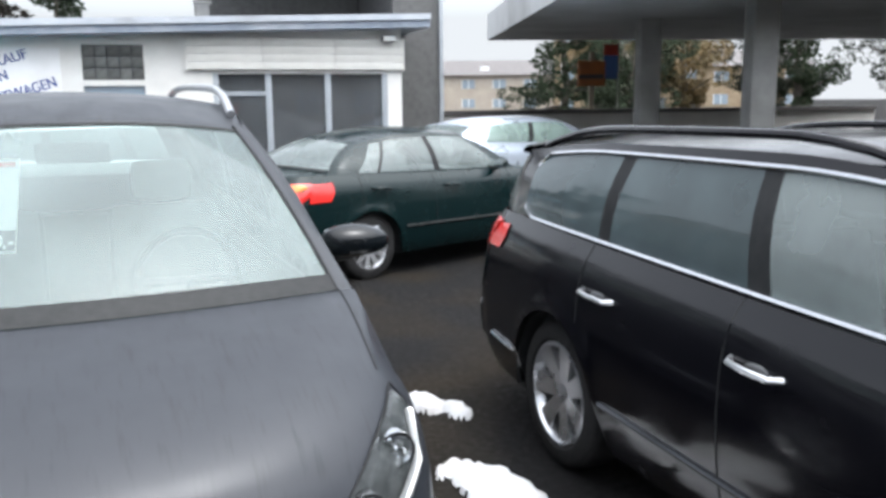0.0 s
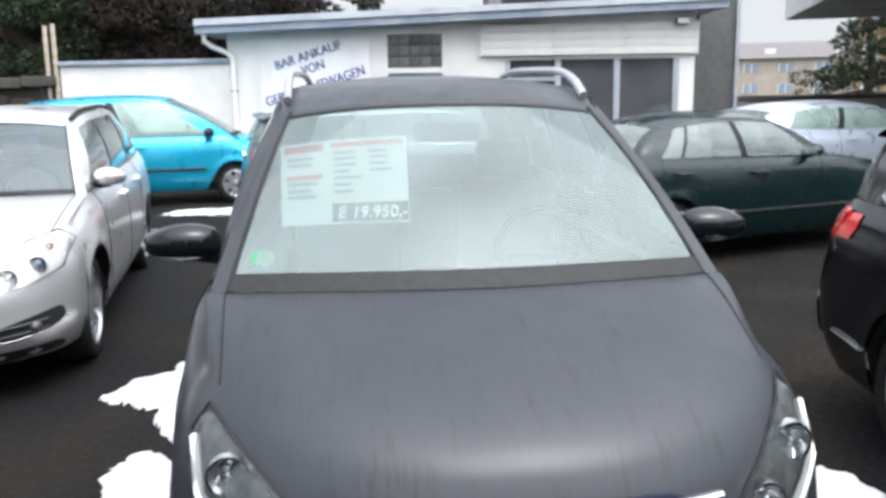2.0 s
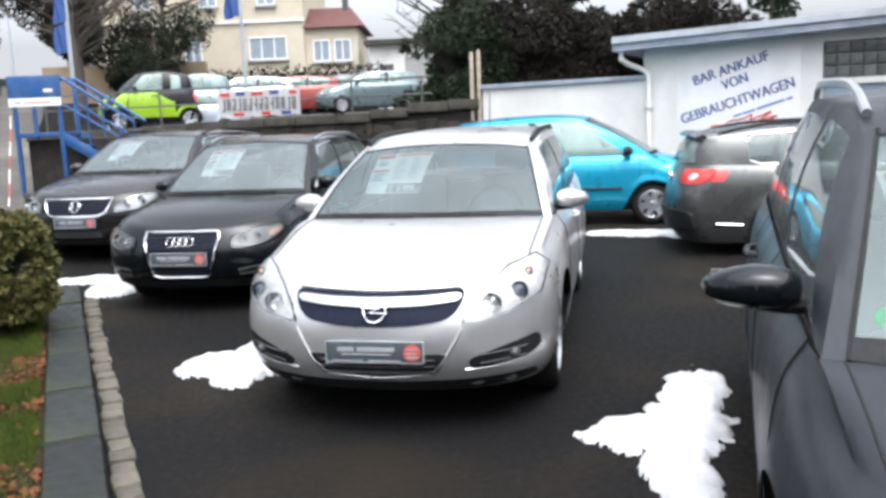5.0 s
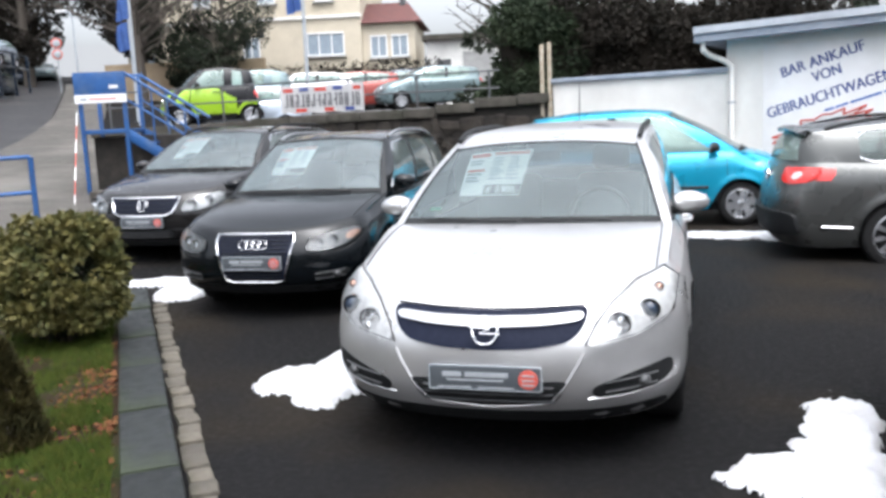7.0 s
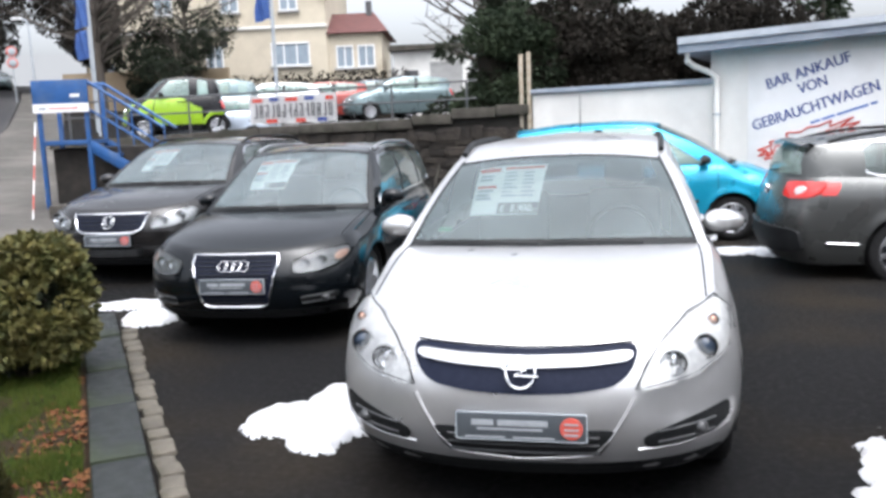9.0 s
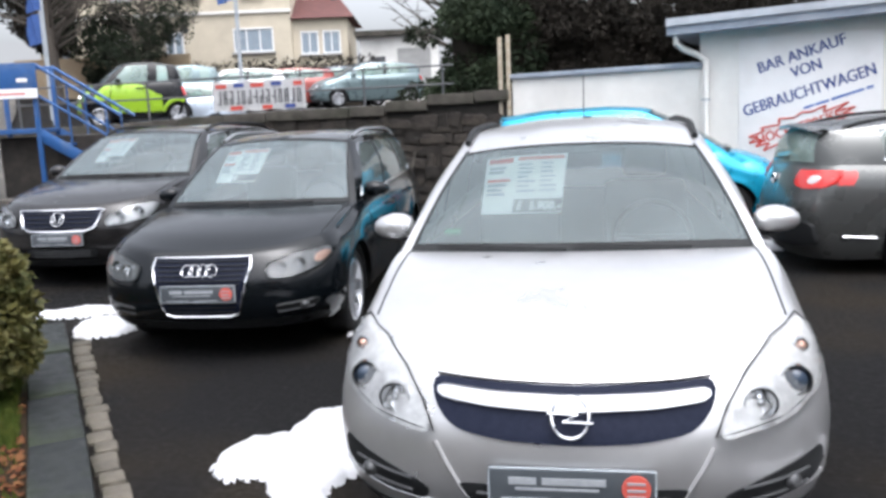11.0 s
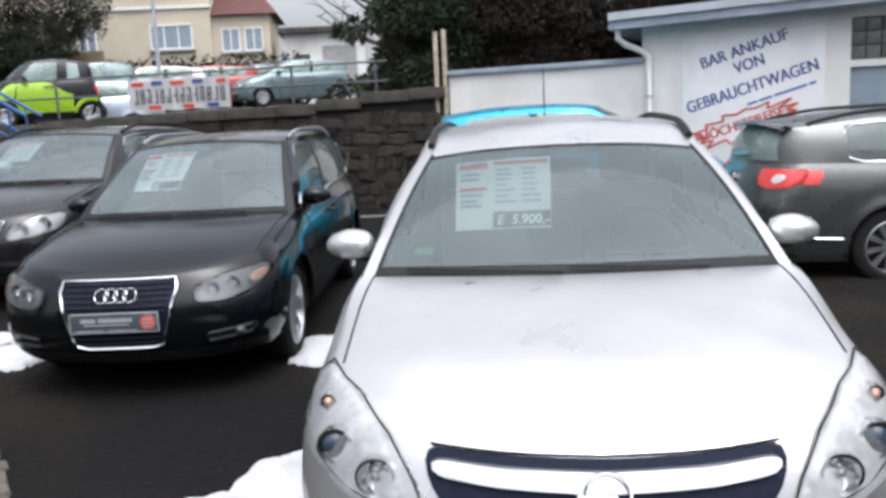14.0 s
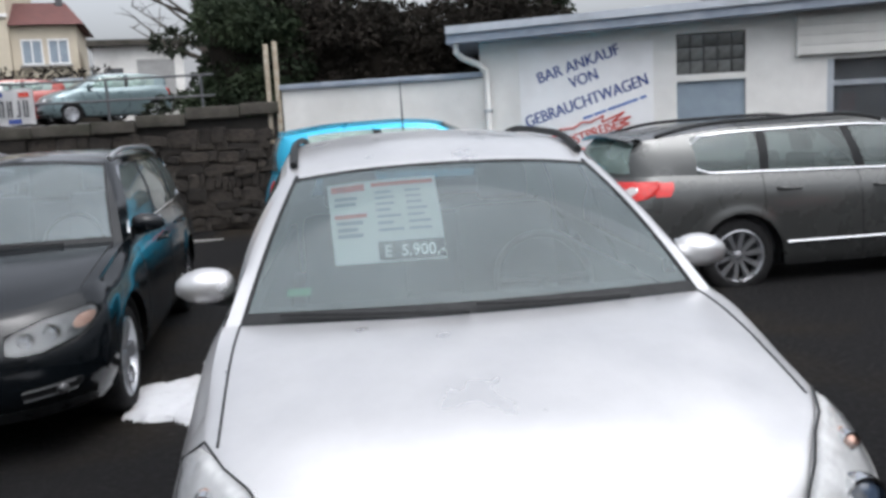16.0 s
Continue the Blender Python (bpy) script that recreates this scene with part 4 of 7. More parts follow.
        if p.get("trimline"):
            wins = [(b, t) for b, t, kk in br]
            i0, i1 = p["trimline"]
            lo = [s.upper(lerp(wins[i0][0], wins[i1][0], i / 24), lerp(wins[i0][1], wins[i1][1], i / 24), 0.035, sg) for i in range(25)]
            hi = [s.upper(lerp(wins[i0][0], wins[i1][0], i / 24), lerp(wins[i0][1], wins[i1][1], i / 24), 0.905, sg) for i in range(24, -1, -1)]
            off = Vector((sg * 0.006, 0, 0))
            part("window_trim", tube(bmesh.new(), [v + off for v in lo[:-1]] + [lo[-1].lerp(hi[0], 0.12) + off] + [lo[-1].lerp(hi[0], 0.85) + off]
                                     + [v + off for v in hi[1:]], 0.011, 6, True), M["chrome"], root, "chrome window surround")
        if p.get("rails"):
            mr, raised = p["rails"]
            a, b = p["top"][1] + 0.10, p["back"][0] - 0.12
            pts = []
            for i in range(17):
                t = i / 16
                e = s.rail(lerp(a, b, t))
                up = raised * min(1, 5 * t, 5 * (1 - t)) ** 0.6
                pts.append((sg * (e.x - 0.03), e.y, e.z + 0.015 + up))
            part("roof_rail", tube(bmesh.new(), pts, 0.017, 8), mr, root, p.get("rail_label", ""))
    return root, s


def lamps(root, s, outline, bulbs, amber=None, base="lamp_mid"):
    """A pair of headlamps: reflector, bulbs, clear cover."""
    for sg in (-1, 1):
        hl = part("headlight", patch(s, outline, s.F, -0.004, mirror=sg), M[base], root, "clear headlight with chrome reflector")
        for x, z, r, dark in bulbs:
            part("lamp_ring", disc(sg * x, s.F(x, z) - 0.030, z, r * 1.15, 0.03, r * 0.18), M["chrome"], hl)
            if dark in (0, 4):
                bm = bmesh.new()
                lathe(bm, [(r, 0.0), (r * 0.85, 0.010), (r * 0.55, 0.019), (r * 0.26, 0.023), (r * 0.24, 0.006), (0.0015, 0.002)],
                      axes((sg * x, s.F(x, z) - 0.029, z), (0, 1, 0), (1, 0, 0), (0, 0, 1)), 20)
                part("lamp_bowl", bm, M["chrome"], hl)
                continue
            part("lamp_lens", disc(sg * x, s.F(x, z) - 0.010, z, r, 0.03), M["lens_dark"] if dark == 1 else M["amber"] if dark == 2 else M["lamp_mid"], hl)
        if amber:
            part("indicator", patch(s, amber, s.F, -0.010, mirror=sg), M["amber"], hl, "amber indicator lens")
        part("lamp_cover", patch(s, outline, s.F, -0.038, mirror=sg), G_LAMP_SKYLIT if base == "reflector" else G_LAMP, hl)
        part("lamp_edge", band(s, [(sg * x, z) for x, z in outline], s.F, -0.003, 0.0032), M["trim"], hl)


def tails(root, s, outline, inner=None, inner_mat=None, extra=None, wrap=0.0):
    for sg in (-1, 1):
        tl = part("tail_light", patch(s, outline, s.R, 0.012, mirror=sg), M["red_lens"], root, "red tail light")
        if wrap:
            z0, z1 = min(z for x, z in outline) + 0.035, max(z for x, z in outline) - 0.012
            bm = bmesh.new()
            grid(bm, [[(sg * (s.side(s.y1 - wrap * a, z) + 0.008), s.y1 + s.tail(z) - s.L + 0.03 - (wrap + 0.03) * a * (1 - 0.25 * abs(b - 0.5)), z) for a in (0, 0.25, 0.5, 0.8, 1.0)]
                      for b, z in ((b, lerp(z0, z1, b)) for b in (0, 0.25, 0.5, 0.75, 1))])
            part("side_lens", bm, M["red_lens"], tl)
        if inner:
            part("reversing_lens", patch(s, inner, s.R, 0.018, mirror=sg), inner_mat, tl)
        if extra:
            part("indicator", patch(s, extra[0], s.R, 0.018, mirror=sg), extra[1], tl)


def sym(half):
    """A closed outline from its right half, from the top centre to the bottom centre."""
    return half + [(-x, z) for x, z in half[::-1] if abs(x) > 1e-6]


def spec(L, W, H, fa, ra, r, zn, zc, belt, cowl_y, top_y, back_y, pm, wagon=True, **more):
    """Lengths of a car from its main sizes."""
    D, Dr = more.get("D", 0.55), more.get("Dr", 0.33)
    cs = cowl_y + 0.15
    p = dict(L=L, W=W, fa=fa, ra=ra, r=r, zn=zn, zt=belt[1] - 0.01, D=D, Dr=Dr, paint=pm, drop=0.05,
             nose=[(0.2, 0.12), (0.3, 0.04), (0.42, 0.0), (0.55, 0.0), (zn - 0.1, 0.04), (zn, 0.10), (zn + 0.09, 0.18)],
             tail=[(0.2, L - 0.12), (0.4, L - 0.02), (0.6, L), (0.85, L - 0.05), (belt[1], L - 0.12)],
             edge=[(D, zn + more.get("rise", 0.085)), (cs, zc - 0.015), (L * 0.5, belt[0]), (L - Dr, belt[1])],
             hood=[(0, zn), (0.3, lerp(zn, zc, 0.5)), (0.7, lerp(zn, zc, 0.86)), (1, zc)],
             cowl=(cowl_y, cs, zc), top=(top_y, top_y + 0.10, H - 0.045, W * 0.345),
             roof=[(top_y, H - 0.045), (top_y + 0.6, H), (lerp(top_y, back_y, 0.65), H - 0.012), (back_y, H - 0.085)],
             back=(back_y, 0, W * (0.335 if wagon else 0.30)), doors=(cs + 0.12, cs + 1.2, cs + 2.1), handles=(cs + 1.0, cs + 1.9))
    yb = L - Dr
    p["sides"] = [(cs, top_y + 0.10, "p"), (cs + 0.17, top_y + 0.17, "w"), (cs + 1.13, top_y + 0.60, "b"), (cs + 1.23, top_y + 0.68, "w"),
                  (cs + 2.05, lerp(top_y, back_y, 0.56), "b"), (cs + 2.13, lerp(top_y, back_y, 0.60), "w"), (yb - 0.28, back_y - 0.22, "p"), (yb, back_y, "p")]
    p.update(more)
    return p


def badge(root, s, z, r, kind, y=None):
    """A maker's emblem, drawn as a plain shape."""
    z0, lift = z, 0.024
    Y = lambda zz: s.F(0, zz) - lift
    y = Y(z)
    m = axes((0, y, z), (0, 1, 0), (1, 0, 0), (0, 0, 1))
    bm = bmesh.new()
    if kind == "rings":
        for i in range(4):
            c = (-1.5 + i) * r * 1.5
            tube(bm, [(c + r * math.cos(q), Y(z + r * math.sin(q)), z + r * math.sin(q)) for q in (2 * math.pi * j / 20 for j in range(20))], r * 0.085, 6, True)
    else:
        tube(bm, [(r * math.cos(q), Y(z + r * math.sin(q)), z + r * math.sin(q)) for q in (2 * math.pi * j / 28 for j in range(28))], r * 0.095, 6, True)
        if kind == "bar":
            tube(bm, [(a * r, Y(z + c * r) - 0.004, z + c * r) for a, c in ((-1.22, 0.20), (0.42, 0.16), (-0.42, -0.20), (1.22, -0.24))], r * 0.075, 6)
        else:
            tube(bm, [(a * r, Y(z + c * r), z + c * r) for a, c in ((-0.7, 0.6), (-0.25, -0.5), (0, 0.1), (0.25, -0.5), (0.7, 0.6))], r * 0.085, 6)
    part("emblem", bm, M["chrome"], root, "chrome emblem")


def face(root, s, grille, chrome, slats, intake, fogs, lip=True):
    """Grille with slats and surround, lower intake, fog lamp openings, lip."""
    g = part("grille", patch(s, grille, s.F, -0.005), M["mesh_navy"], root, "dark grille")
    if chrome:
        part("grille_surround", band(s, grille, s.F, -0.010, chrome), M["chrome"], g, "chrome grille surround")
    xs = max(x for x, z in grille)
    for z, w, mt, rr in slats:
        part("grille_slat", band(s, [(-w, z), (-w / 2, z), (0, z), (w / 2, z), (w, z)], s.F, -0.012, rr, False), mt, g)
    if intake:
        ii = part("air_intake", patch(s, intake, s.F, -0.004), M["trim"], root, "black lower air intake")
        zs = [z for x, z in intake]
        for i in (1, 2, 3):
            z = lerp(min(zs), max(zs), i / 4)
            w = 0.8 * max(x for x, zz in intake)
            part("intake_slat", band(s, [(-w, z), (0, z), (w, z)], s.F, -0.008, 0.006, False), M["interior"], ii)
    if fogs:
        for sg in (-1, 1):
            fo = part("fog_opening", patch(s, fogs, s.F, -0.005, mirror=sg), M["trim"], root)
            cx, cz = sum(x for x, z in fogs) / len(fogs), sum(z for x, z in fogs) / len(fogs)
            part("fog_lamp", disc(sg * (cx + 0.04), s.F(cx + 0.04, cz) - 0.006, cz, 0.03, 0.02), M["lamp_dark"], fo)
            for dz in (-0.025, 0.02):
                part("fog_slat", band(s, [(sg * (cx - 0.12), cz + dz - 0.01), (sg * cx, cz + dz), (sg * (cx + 0.1), cz + dz + 0.008)], s.F, -0.012, 0.006, False), M["interior"], fo)
    if lip:
        part("front_lip", patch(s, sym([(0, 0.285), (0.5, 0.29), (0.78, 0.30), (0.78, 0.24), (0.5, 0.225), (0, 0.22)]), s.F, -0.006), M["trim"], root)


def placed(x, y, rot):
    return pose(x, y, land(x, y), 0, 0, rot)


P_SILVER = paint("silver_paint", (0.60, 0.60, 0.605), 0.75, 0.34, 0.45)
P_DARKGREY = paint("dark_grey_paint", (0.021, 0.024, 0.030), 0.12, 0.5, 0.75, 0.28)
P_BLACK = paint("black_paint", (0.003, 0.003, 0.0045), 0.0, 0.2, 0.0, 0.3)
P_BLACK2 = paint("black_blue_paint", (0.0035, 0.005, 0.0065), 0.1, 0.16, 0.0, 0.28)
P_BRONZE = paint("charcoal_paint", (0.015, 0.0145, 0.015), 0.3, 0.2, 0.05, 0.5)
P_GREY = paint("grey_paint", (0.085, 0.088, 0.086), 0.6, 0.30, 0.0, 0.5)
P_GREEN = paint("dark_green_paint", (0.002, 0.010, 0.011), 0.1, 0.25, 0.0, 0.32)
P_ICE = paint("ice_silver_paint", (0.46, 0.52, 0.60), 0.6, 0.32)
P_BLUE = paint("turquoise_paint", (0.012, 0.30, 0.47), 0.45, 0.32)
P_LIME = paint("lime_paint", (0.25, 0.42, 0.015), 0.1, 0.3)
P_MINT = paint("mint_paint", (0.32, 0.60, 0.50), 0.2, 0.3)
P_RED = paint("red_paint", (0.28, 0.05, 0.04), 0.1, 0.3)
P_WHITE = paint("white_paint", (0.74, 0.74, 0.74), 0.0, 0.3)
P_TEAL = paint("grey_green_paint", (0.14, 0.19, 0.20), 0.5, 0.32)
P_NIGHT = paint("night_blue_paint", (0.02, 0.035, 0.06), 0.3, 0.3)


def silver_estate():
    p = spec(4.84, 1.80, 1.47, 0.93, 3.76, 0.325, 0.76, 0.99, (1.0, 1.05), 1.11, 1.92, 4.42, P_SILVER, D=0.60, Dr=0.35,
             rails=(M["trim"], 0.015), handle_mat=P_SILVER, spokes=7, style=0.3, rim=0.72, ws=G_WSV, rearglass=G_DARK, crease=0.008, mirror=1.60, n=2.4, rise=0.105,
             roof=[(1.92, 1.425), (2.5, 1.502), (3.4, 1.515), (4.42, 1.40)])
    p["sides"] = [(b, t, "m" if k == "w" else k) for b, t, k in p["sides"]]
    root, s = car("silver_estate_car", p, placed(0, 0, 0), "silver estate car with a price sheet behind the windscreen", "car", "parked cars on the lot")
    lamps(root, s, [(0.435, 0.590), (0.475, 0.675), (0.545, 0.765), (0.64, 0.835), (0.76, 0.862), (0.83, 0.80), (0.805, 0.69), (0.66, 0.625)],
          [(0.70, 0.715, 0.044, 1), (0.575, 0.675, 0.046, 4), (0.74, 0.795, 0.02, 2)], base="reflector")
    face(root, s, sym([(0, 0.738), (0.25, 0.744), (0.448, 0.752), (0.444, 0.70), (0.425, 0.655), (0.36, 0.605), (0.2, 0.582), (0, 0.575)]), 0, [],
         sym([(0, 0.44), (0.37, 0.435), (0.30, 0.325), (0, 0.305)]), [(0.45, 0.40), (0.60, 0.45), (0.80, 0.50), (0.81, 0.42), (0.70, 0.365), (0.47, 0.345)])
    bar = patch(s, sym([(0, 0.716), (0.25, 0.723), (0.438, 0.735), (0.434, 0.700), (0.25, 0.682), (0, 0.672)]), s.F, -0.020)
    part("grille_bar", bar, M["rail_alu"], root, "broad chrome grille bar")
    part("bonnet_gap", band(s, [(-0.43, 0.758), (-0.25, 0.750), (0, 0.744), (0.25, 0.750), (0.43, 0.758)], s.F, -0.003, 0.0035, False), M["trim"], root)
    for sg in (-1, 1):
        part("bumper_crease", band(s, [(sg * 0.43, 0.56), (sg * 0.40, 0.50), (sg * 0.34, 0.40), (sg * 0.27, 0.325), (0, 0.305)], s.F, 0.002, 0.009, False), P_SILVER, root)
        part("bumper_crease", band(s, [(sg * 0.44, 0.345), (sg * 0.6, 0.355), (sg * 0.80, 0.39)], s.F, 0.002, 0.009, False), P_SILVER, root)
    badge(root, s, 0.660, 0.057, "bar")
    plate(root, 0, s.F(0, 0.455) - 0.016, 0.455)
    price_sheet(root, s, -0.44, -0.03, 0.30, 0.88, "E  5.900,-", False)
    q = [s.screen(-0.78, 0.14), s.screen(-0.68, 0.14), s.screen(-0.68, 0.18), s.screen(-0.78, 0.18)]
    bm = bmesh.new()
    grid(bm, [[q[0], q[1]], [q[3], q[2]]])
    for v in bm.verts:
        v.co += Vector((0, 0.006, -0.004))
    part("sticker", bm, M["green_sticker"], root, "green emission sticker")
    part("aerial", tube(bmesh.new(), [(0, 4.1, s.roof(4.1)), (0, 4.16, s.roof(4.1) + 0.10), (0, 4.20, s.roof(4.1) + 0.38)], [0.012, 0.006, 0.003], 6), M["trim"], root)
    tails(root, s, [(0.60, 0.92), (0.62, 0.62), (0.80, 0.60), (0.82, 0.92)])


def dark_van():
    p = spec(4.40, 1.80, 1.625, 0.92, 3.60, 0.33, 0.80, 1.02, (1.06, 1.12), 0.82, 1.64, 4.04, P_DARKGREY, D=0.52, Dr=0.3,
             rails=(M["rail_alu"], 0.055), rail_label="polished roof rail", ws=G_WS, mirror=1.36, mirror_paint=P_BLACK2, mirror_w=0.135, crease=0.012, n=2.05, taper=0.93, wipers=False, frit=0.075,
             hood=[(0, 0.80), (0.14, 0.862), (0.5, 0.945), (1, 1.02)],
             strip=(0.36, M["chrome"], 0.008))
    p["back"] = (4.04, 0, 0.57)
    p["top"] = (1.64, 1.74, 1.552, 0.615)
    p["roof"] = [(1.64, 1.552), (2.15, 1.638), (3.2, 1.66), (4.04, 1.57)]
    root, s = car("dark_grey_people_carrier", p, placed(2.33, -2.98, -6.7),
                  "dark grey people carrier with a dew-covered bonnet and price sheet", "car", "parked cars on the lot")
    lamps(root, s, [(0.42, 0.60), (0.50, 0.705), (0.61, 0.79), (0.72, 0.855), (0.765, 0.80), (0.745, 0.70), (0.62, 0.615)],
          [(0.655, 0.755, 0.044, 0), (0.54, 0.675, 0.038, 4)], base="lamp_dark")
    for sg in (-1, 1):
        part("running_light", band(s, [(sg * 0.46, 0.607), (sg * 0.62, 0.63), (sg * 0.725, 0.705), (sg * 0.748, 0.80)], s.F, -0.026, 0.012, False), M["white"], root)
    face(root, s, sym([(0, 0.735), (0.30, 0.728), (0.41, 0.69), (0.41, 0.60), (0, 0.59)]), 0,
         [(0.71, 0.42, M["chrome"], 0.010), (0.65, 0.42, M["chrome"], 0.010)],
         sym([(0, 0.42), (0.42, 0.42), (0.36, 0.30), (0, 0.29)]), [(0.52, 0.44), (0.78, 0.46), (0.76, 0.37), (0.55, 0.34)])
    badge(root, s, 0.675, 0.06, "chevron")
    plate(root, 0, s.F(0, 0.50) - 0.02, 0.50)
    price_sheet(root, s, -0.58, -0.14, 0.30, 0.77, "E 19.950,-", True)
    bm = bmesh.new()
    c = s.screen(-0.83, 0.145) + Vector((0, 0.006, -0.004))
    lathe(bm, [(0.036, 0.0), (0.036, -0.002), (0.0015, -0.002)],
          Matrix.Translation(c) @ axes((0, 0, 0), (0, 0.62, -0.78), (1, 0, 0), (0, 0.78, 0.62)), 22)
    part("sticker", bm, M["green_sticker"], root, "round green emission sticker")
    tails(root, s, [(0.62, 1.0), (0.62, 0.72), (0.80, 0.70), (0.82, 1.0)])


def big_estate(name, pm, m, label, dark=False, front=True, sheet=False):
    """An estate with a shield grille, chrome window surround and round-cornered tail lights."""
    p = spec(4.77, 1.82, 1.485, 0.93, 3.64, 0.33, 0.78, 0.985, (1.0, 1.055), 1.14, 1.95, 4.40, pm, D=0.58, Dr=0.35,
             rails=(pm if dark else M["trim"], 0.04), strip=(0.42, M["chrome"], 0.011), trimline=(1, 6), spokes=7 if dark else 10, style=0.5 if dark else 0.36,
             handle_mat=M["rail_alu"] if dark else pm, hz=-0.045 if dark else 0.0, hr=0.010 if dark else 0.014, handles=(2.37, 3.27) if dark else (2.29, 3.19), rearglass=G_DARK if dark else G_PALE, ws=G_WS2, mirror=1.55, rim=0.70)
    p["sides"] = [(b, t, ("d" if dark else "m") if k == "w" and (i > 1 or not dark) else k) for i, (b, t, k) in enumerate(p["sides"])]
    if not dark:
        b, t, k = p["sides"][-2]
        p["sides"][-2] = (b - 0.16, t - 0.18, k)
    root, s = car(name, p, m, label, "car", "parked cars on the lot")
    lamps(root, s, [(0.46, 0.60), (0.47, 0.70), (0.62, 0.77), (0.79, 0.795), (0.83, 0.75), (0.80, 0.66), (0.62, 0.615)],
          [(0.56, 0.675, 0.048, 0), (0.70, 0.71, 0.052, 0)])
    face(root, s, sym([(0, 0.755), (0.42, 0.755), (0.36, 0.60), (0.28, 0.565), (0, 0.56)]), 0.012,
         [(0.72, 0.36, M["trim"], 0.006), (0.68, 0.35, M["trim"], 0.006), (0.64, 0.33, M["trim"], 0.006), (0.60, 0.31, M["trim"], 0.006)],
         sym([(0, 0.40), (0.36, 0.40), (0.34, 0.31), (0, 0.30)]), [(0.52, 0.42), (0.78, 0.45), (0.76, 0.36), (0.54, 0.33)])
    badge(root, s, 0.675, 0.06, "chevron")
    plate(root, 0, s.F(0, 0.49) - 0.02, 0.49)
    if sheet:
        price_sheet(root, s, -0.40, -0.04, 0.32, 0.84, "E", False)
    tails(root, s, [(0.52, 1.015), (0.53, 0.88), (0.68, 0.85), (0.838, 0.865), (0.838, 1.015)],
          [(0.735 + 0.05 * math.cos(q), 0.935 + 0.045 * math.sin(q)) for q in (math.pi * i / 6 for i in range(12))], M["clear_lens"], wrap=0.12)
    part("rear_badge", disc(0, s.R(0, 0.9) + 0.02, 0.9, 0.055, -0.02), M["chrome"], root)
    part("rear_bumper", patch(s, sym([(0, 0.56), (0.7, 0.57), (0.82, 0.55), (0.82, 0.36), (0.6, 0.32), (0, 0.31)]), s.R, 0.035, 0.0), M["trim"] if not dark else pm, root)
    us = [-1 + i / 6 for i in range(13)]
    bm = bmesh.new()
    grid(bm, [[s.hatch(u * 0.97, 0.93) + Vector((0, dy, dz)) for u in us] for dy, dz in ((-0.02, 0.035), (0.05, 0.035), (0.11, 0.012), (0.10, -0.006), (0.02, -0.005))])
    part("rear_spoiler", bm, pm, root, "lip over the rear window")
    part("rear_wiper", tube(bmesh.new(), [s.hatch(0, 0.1) + Vector((0, 0.03, 0.01)), s.hatch(-0.45, 0.16) + Vector((0, 0.03, 0.01))], 0.008, 6), M["trim"], root)
    return root, s


def black_estate():
    p = spec(4.59, 1.77, 1.48, 0.90, 3.55, 0.315, 0.73, 0.945, (0.96, 1.0), 1.16, 1.95, 4.25, P_BLACK2, D=0.55, Dr=0.33,
             rails=(M["rail_alu"], 0.03), rail_label="polished roof rail", trimline=(1, 6), spokes=7, style=0.4, rim=0.74, ws=G_WS2, mirror=1.60)
    p["sides"] = [(b, t, "m" if k == "w" else k) for b, t, k in p["sides"]]
    root, s = car("black_estate_car", p, placed(-2.49, 2.62, 3), "black estate car with a tall chrome grille and price sheet", "car", "parked cars on the lot")
    lamps(root, s, [(0.455, 0.575), (0.44, 0.66), (0.60, 0.715), (0.78, 0.74), (0.82, 0.69), (0.76, 0.62), (0.60, 0.575)],
          [(0.535, 0.635, 0.034, 4), (0.64, 0.655, 0.034, 4)], [(0.715, 0.705), (0.715, 0.635), (0.80, 0.655), (0.812, 0.715)], base="lamp_dark")
    g = sym([(0, 0.715), (0.325, 0.715), (0.34, 0.66), (0.255, 0.345), (0.19, 0.325), (0, 0.325)])
    face(root, s, g, 0.008, [(0.69 - 0.03 * i, 0.315 - 0.008 * i, M["trim"], 0.005) for i in range(12)], None, [(0.48, 0.39), (0.76, 0.42), (0.74, 0.36), (0.50, 0.335)])
    badge(root, s, 0.635, 0.037, "rings")
    plate(root, 0, s.F(0, 0.49) - 0.03, 0.49)
    price_sheet(root, s, -0.42, -0.03, 0.32, 0.84, "E", False)
    tails(root, s, [(0.58, 0.9), (0.6, 0.7), (0.78, 0.7), (0.8, 0.9)])


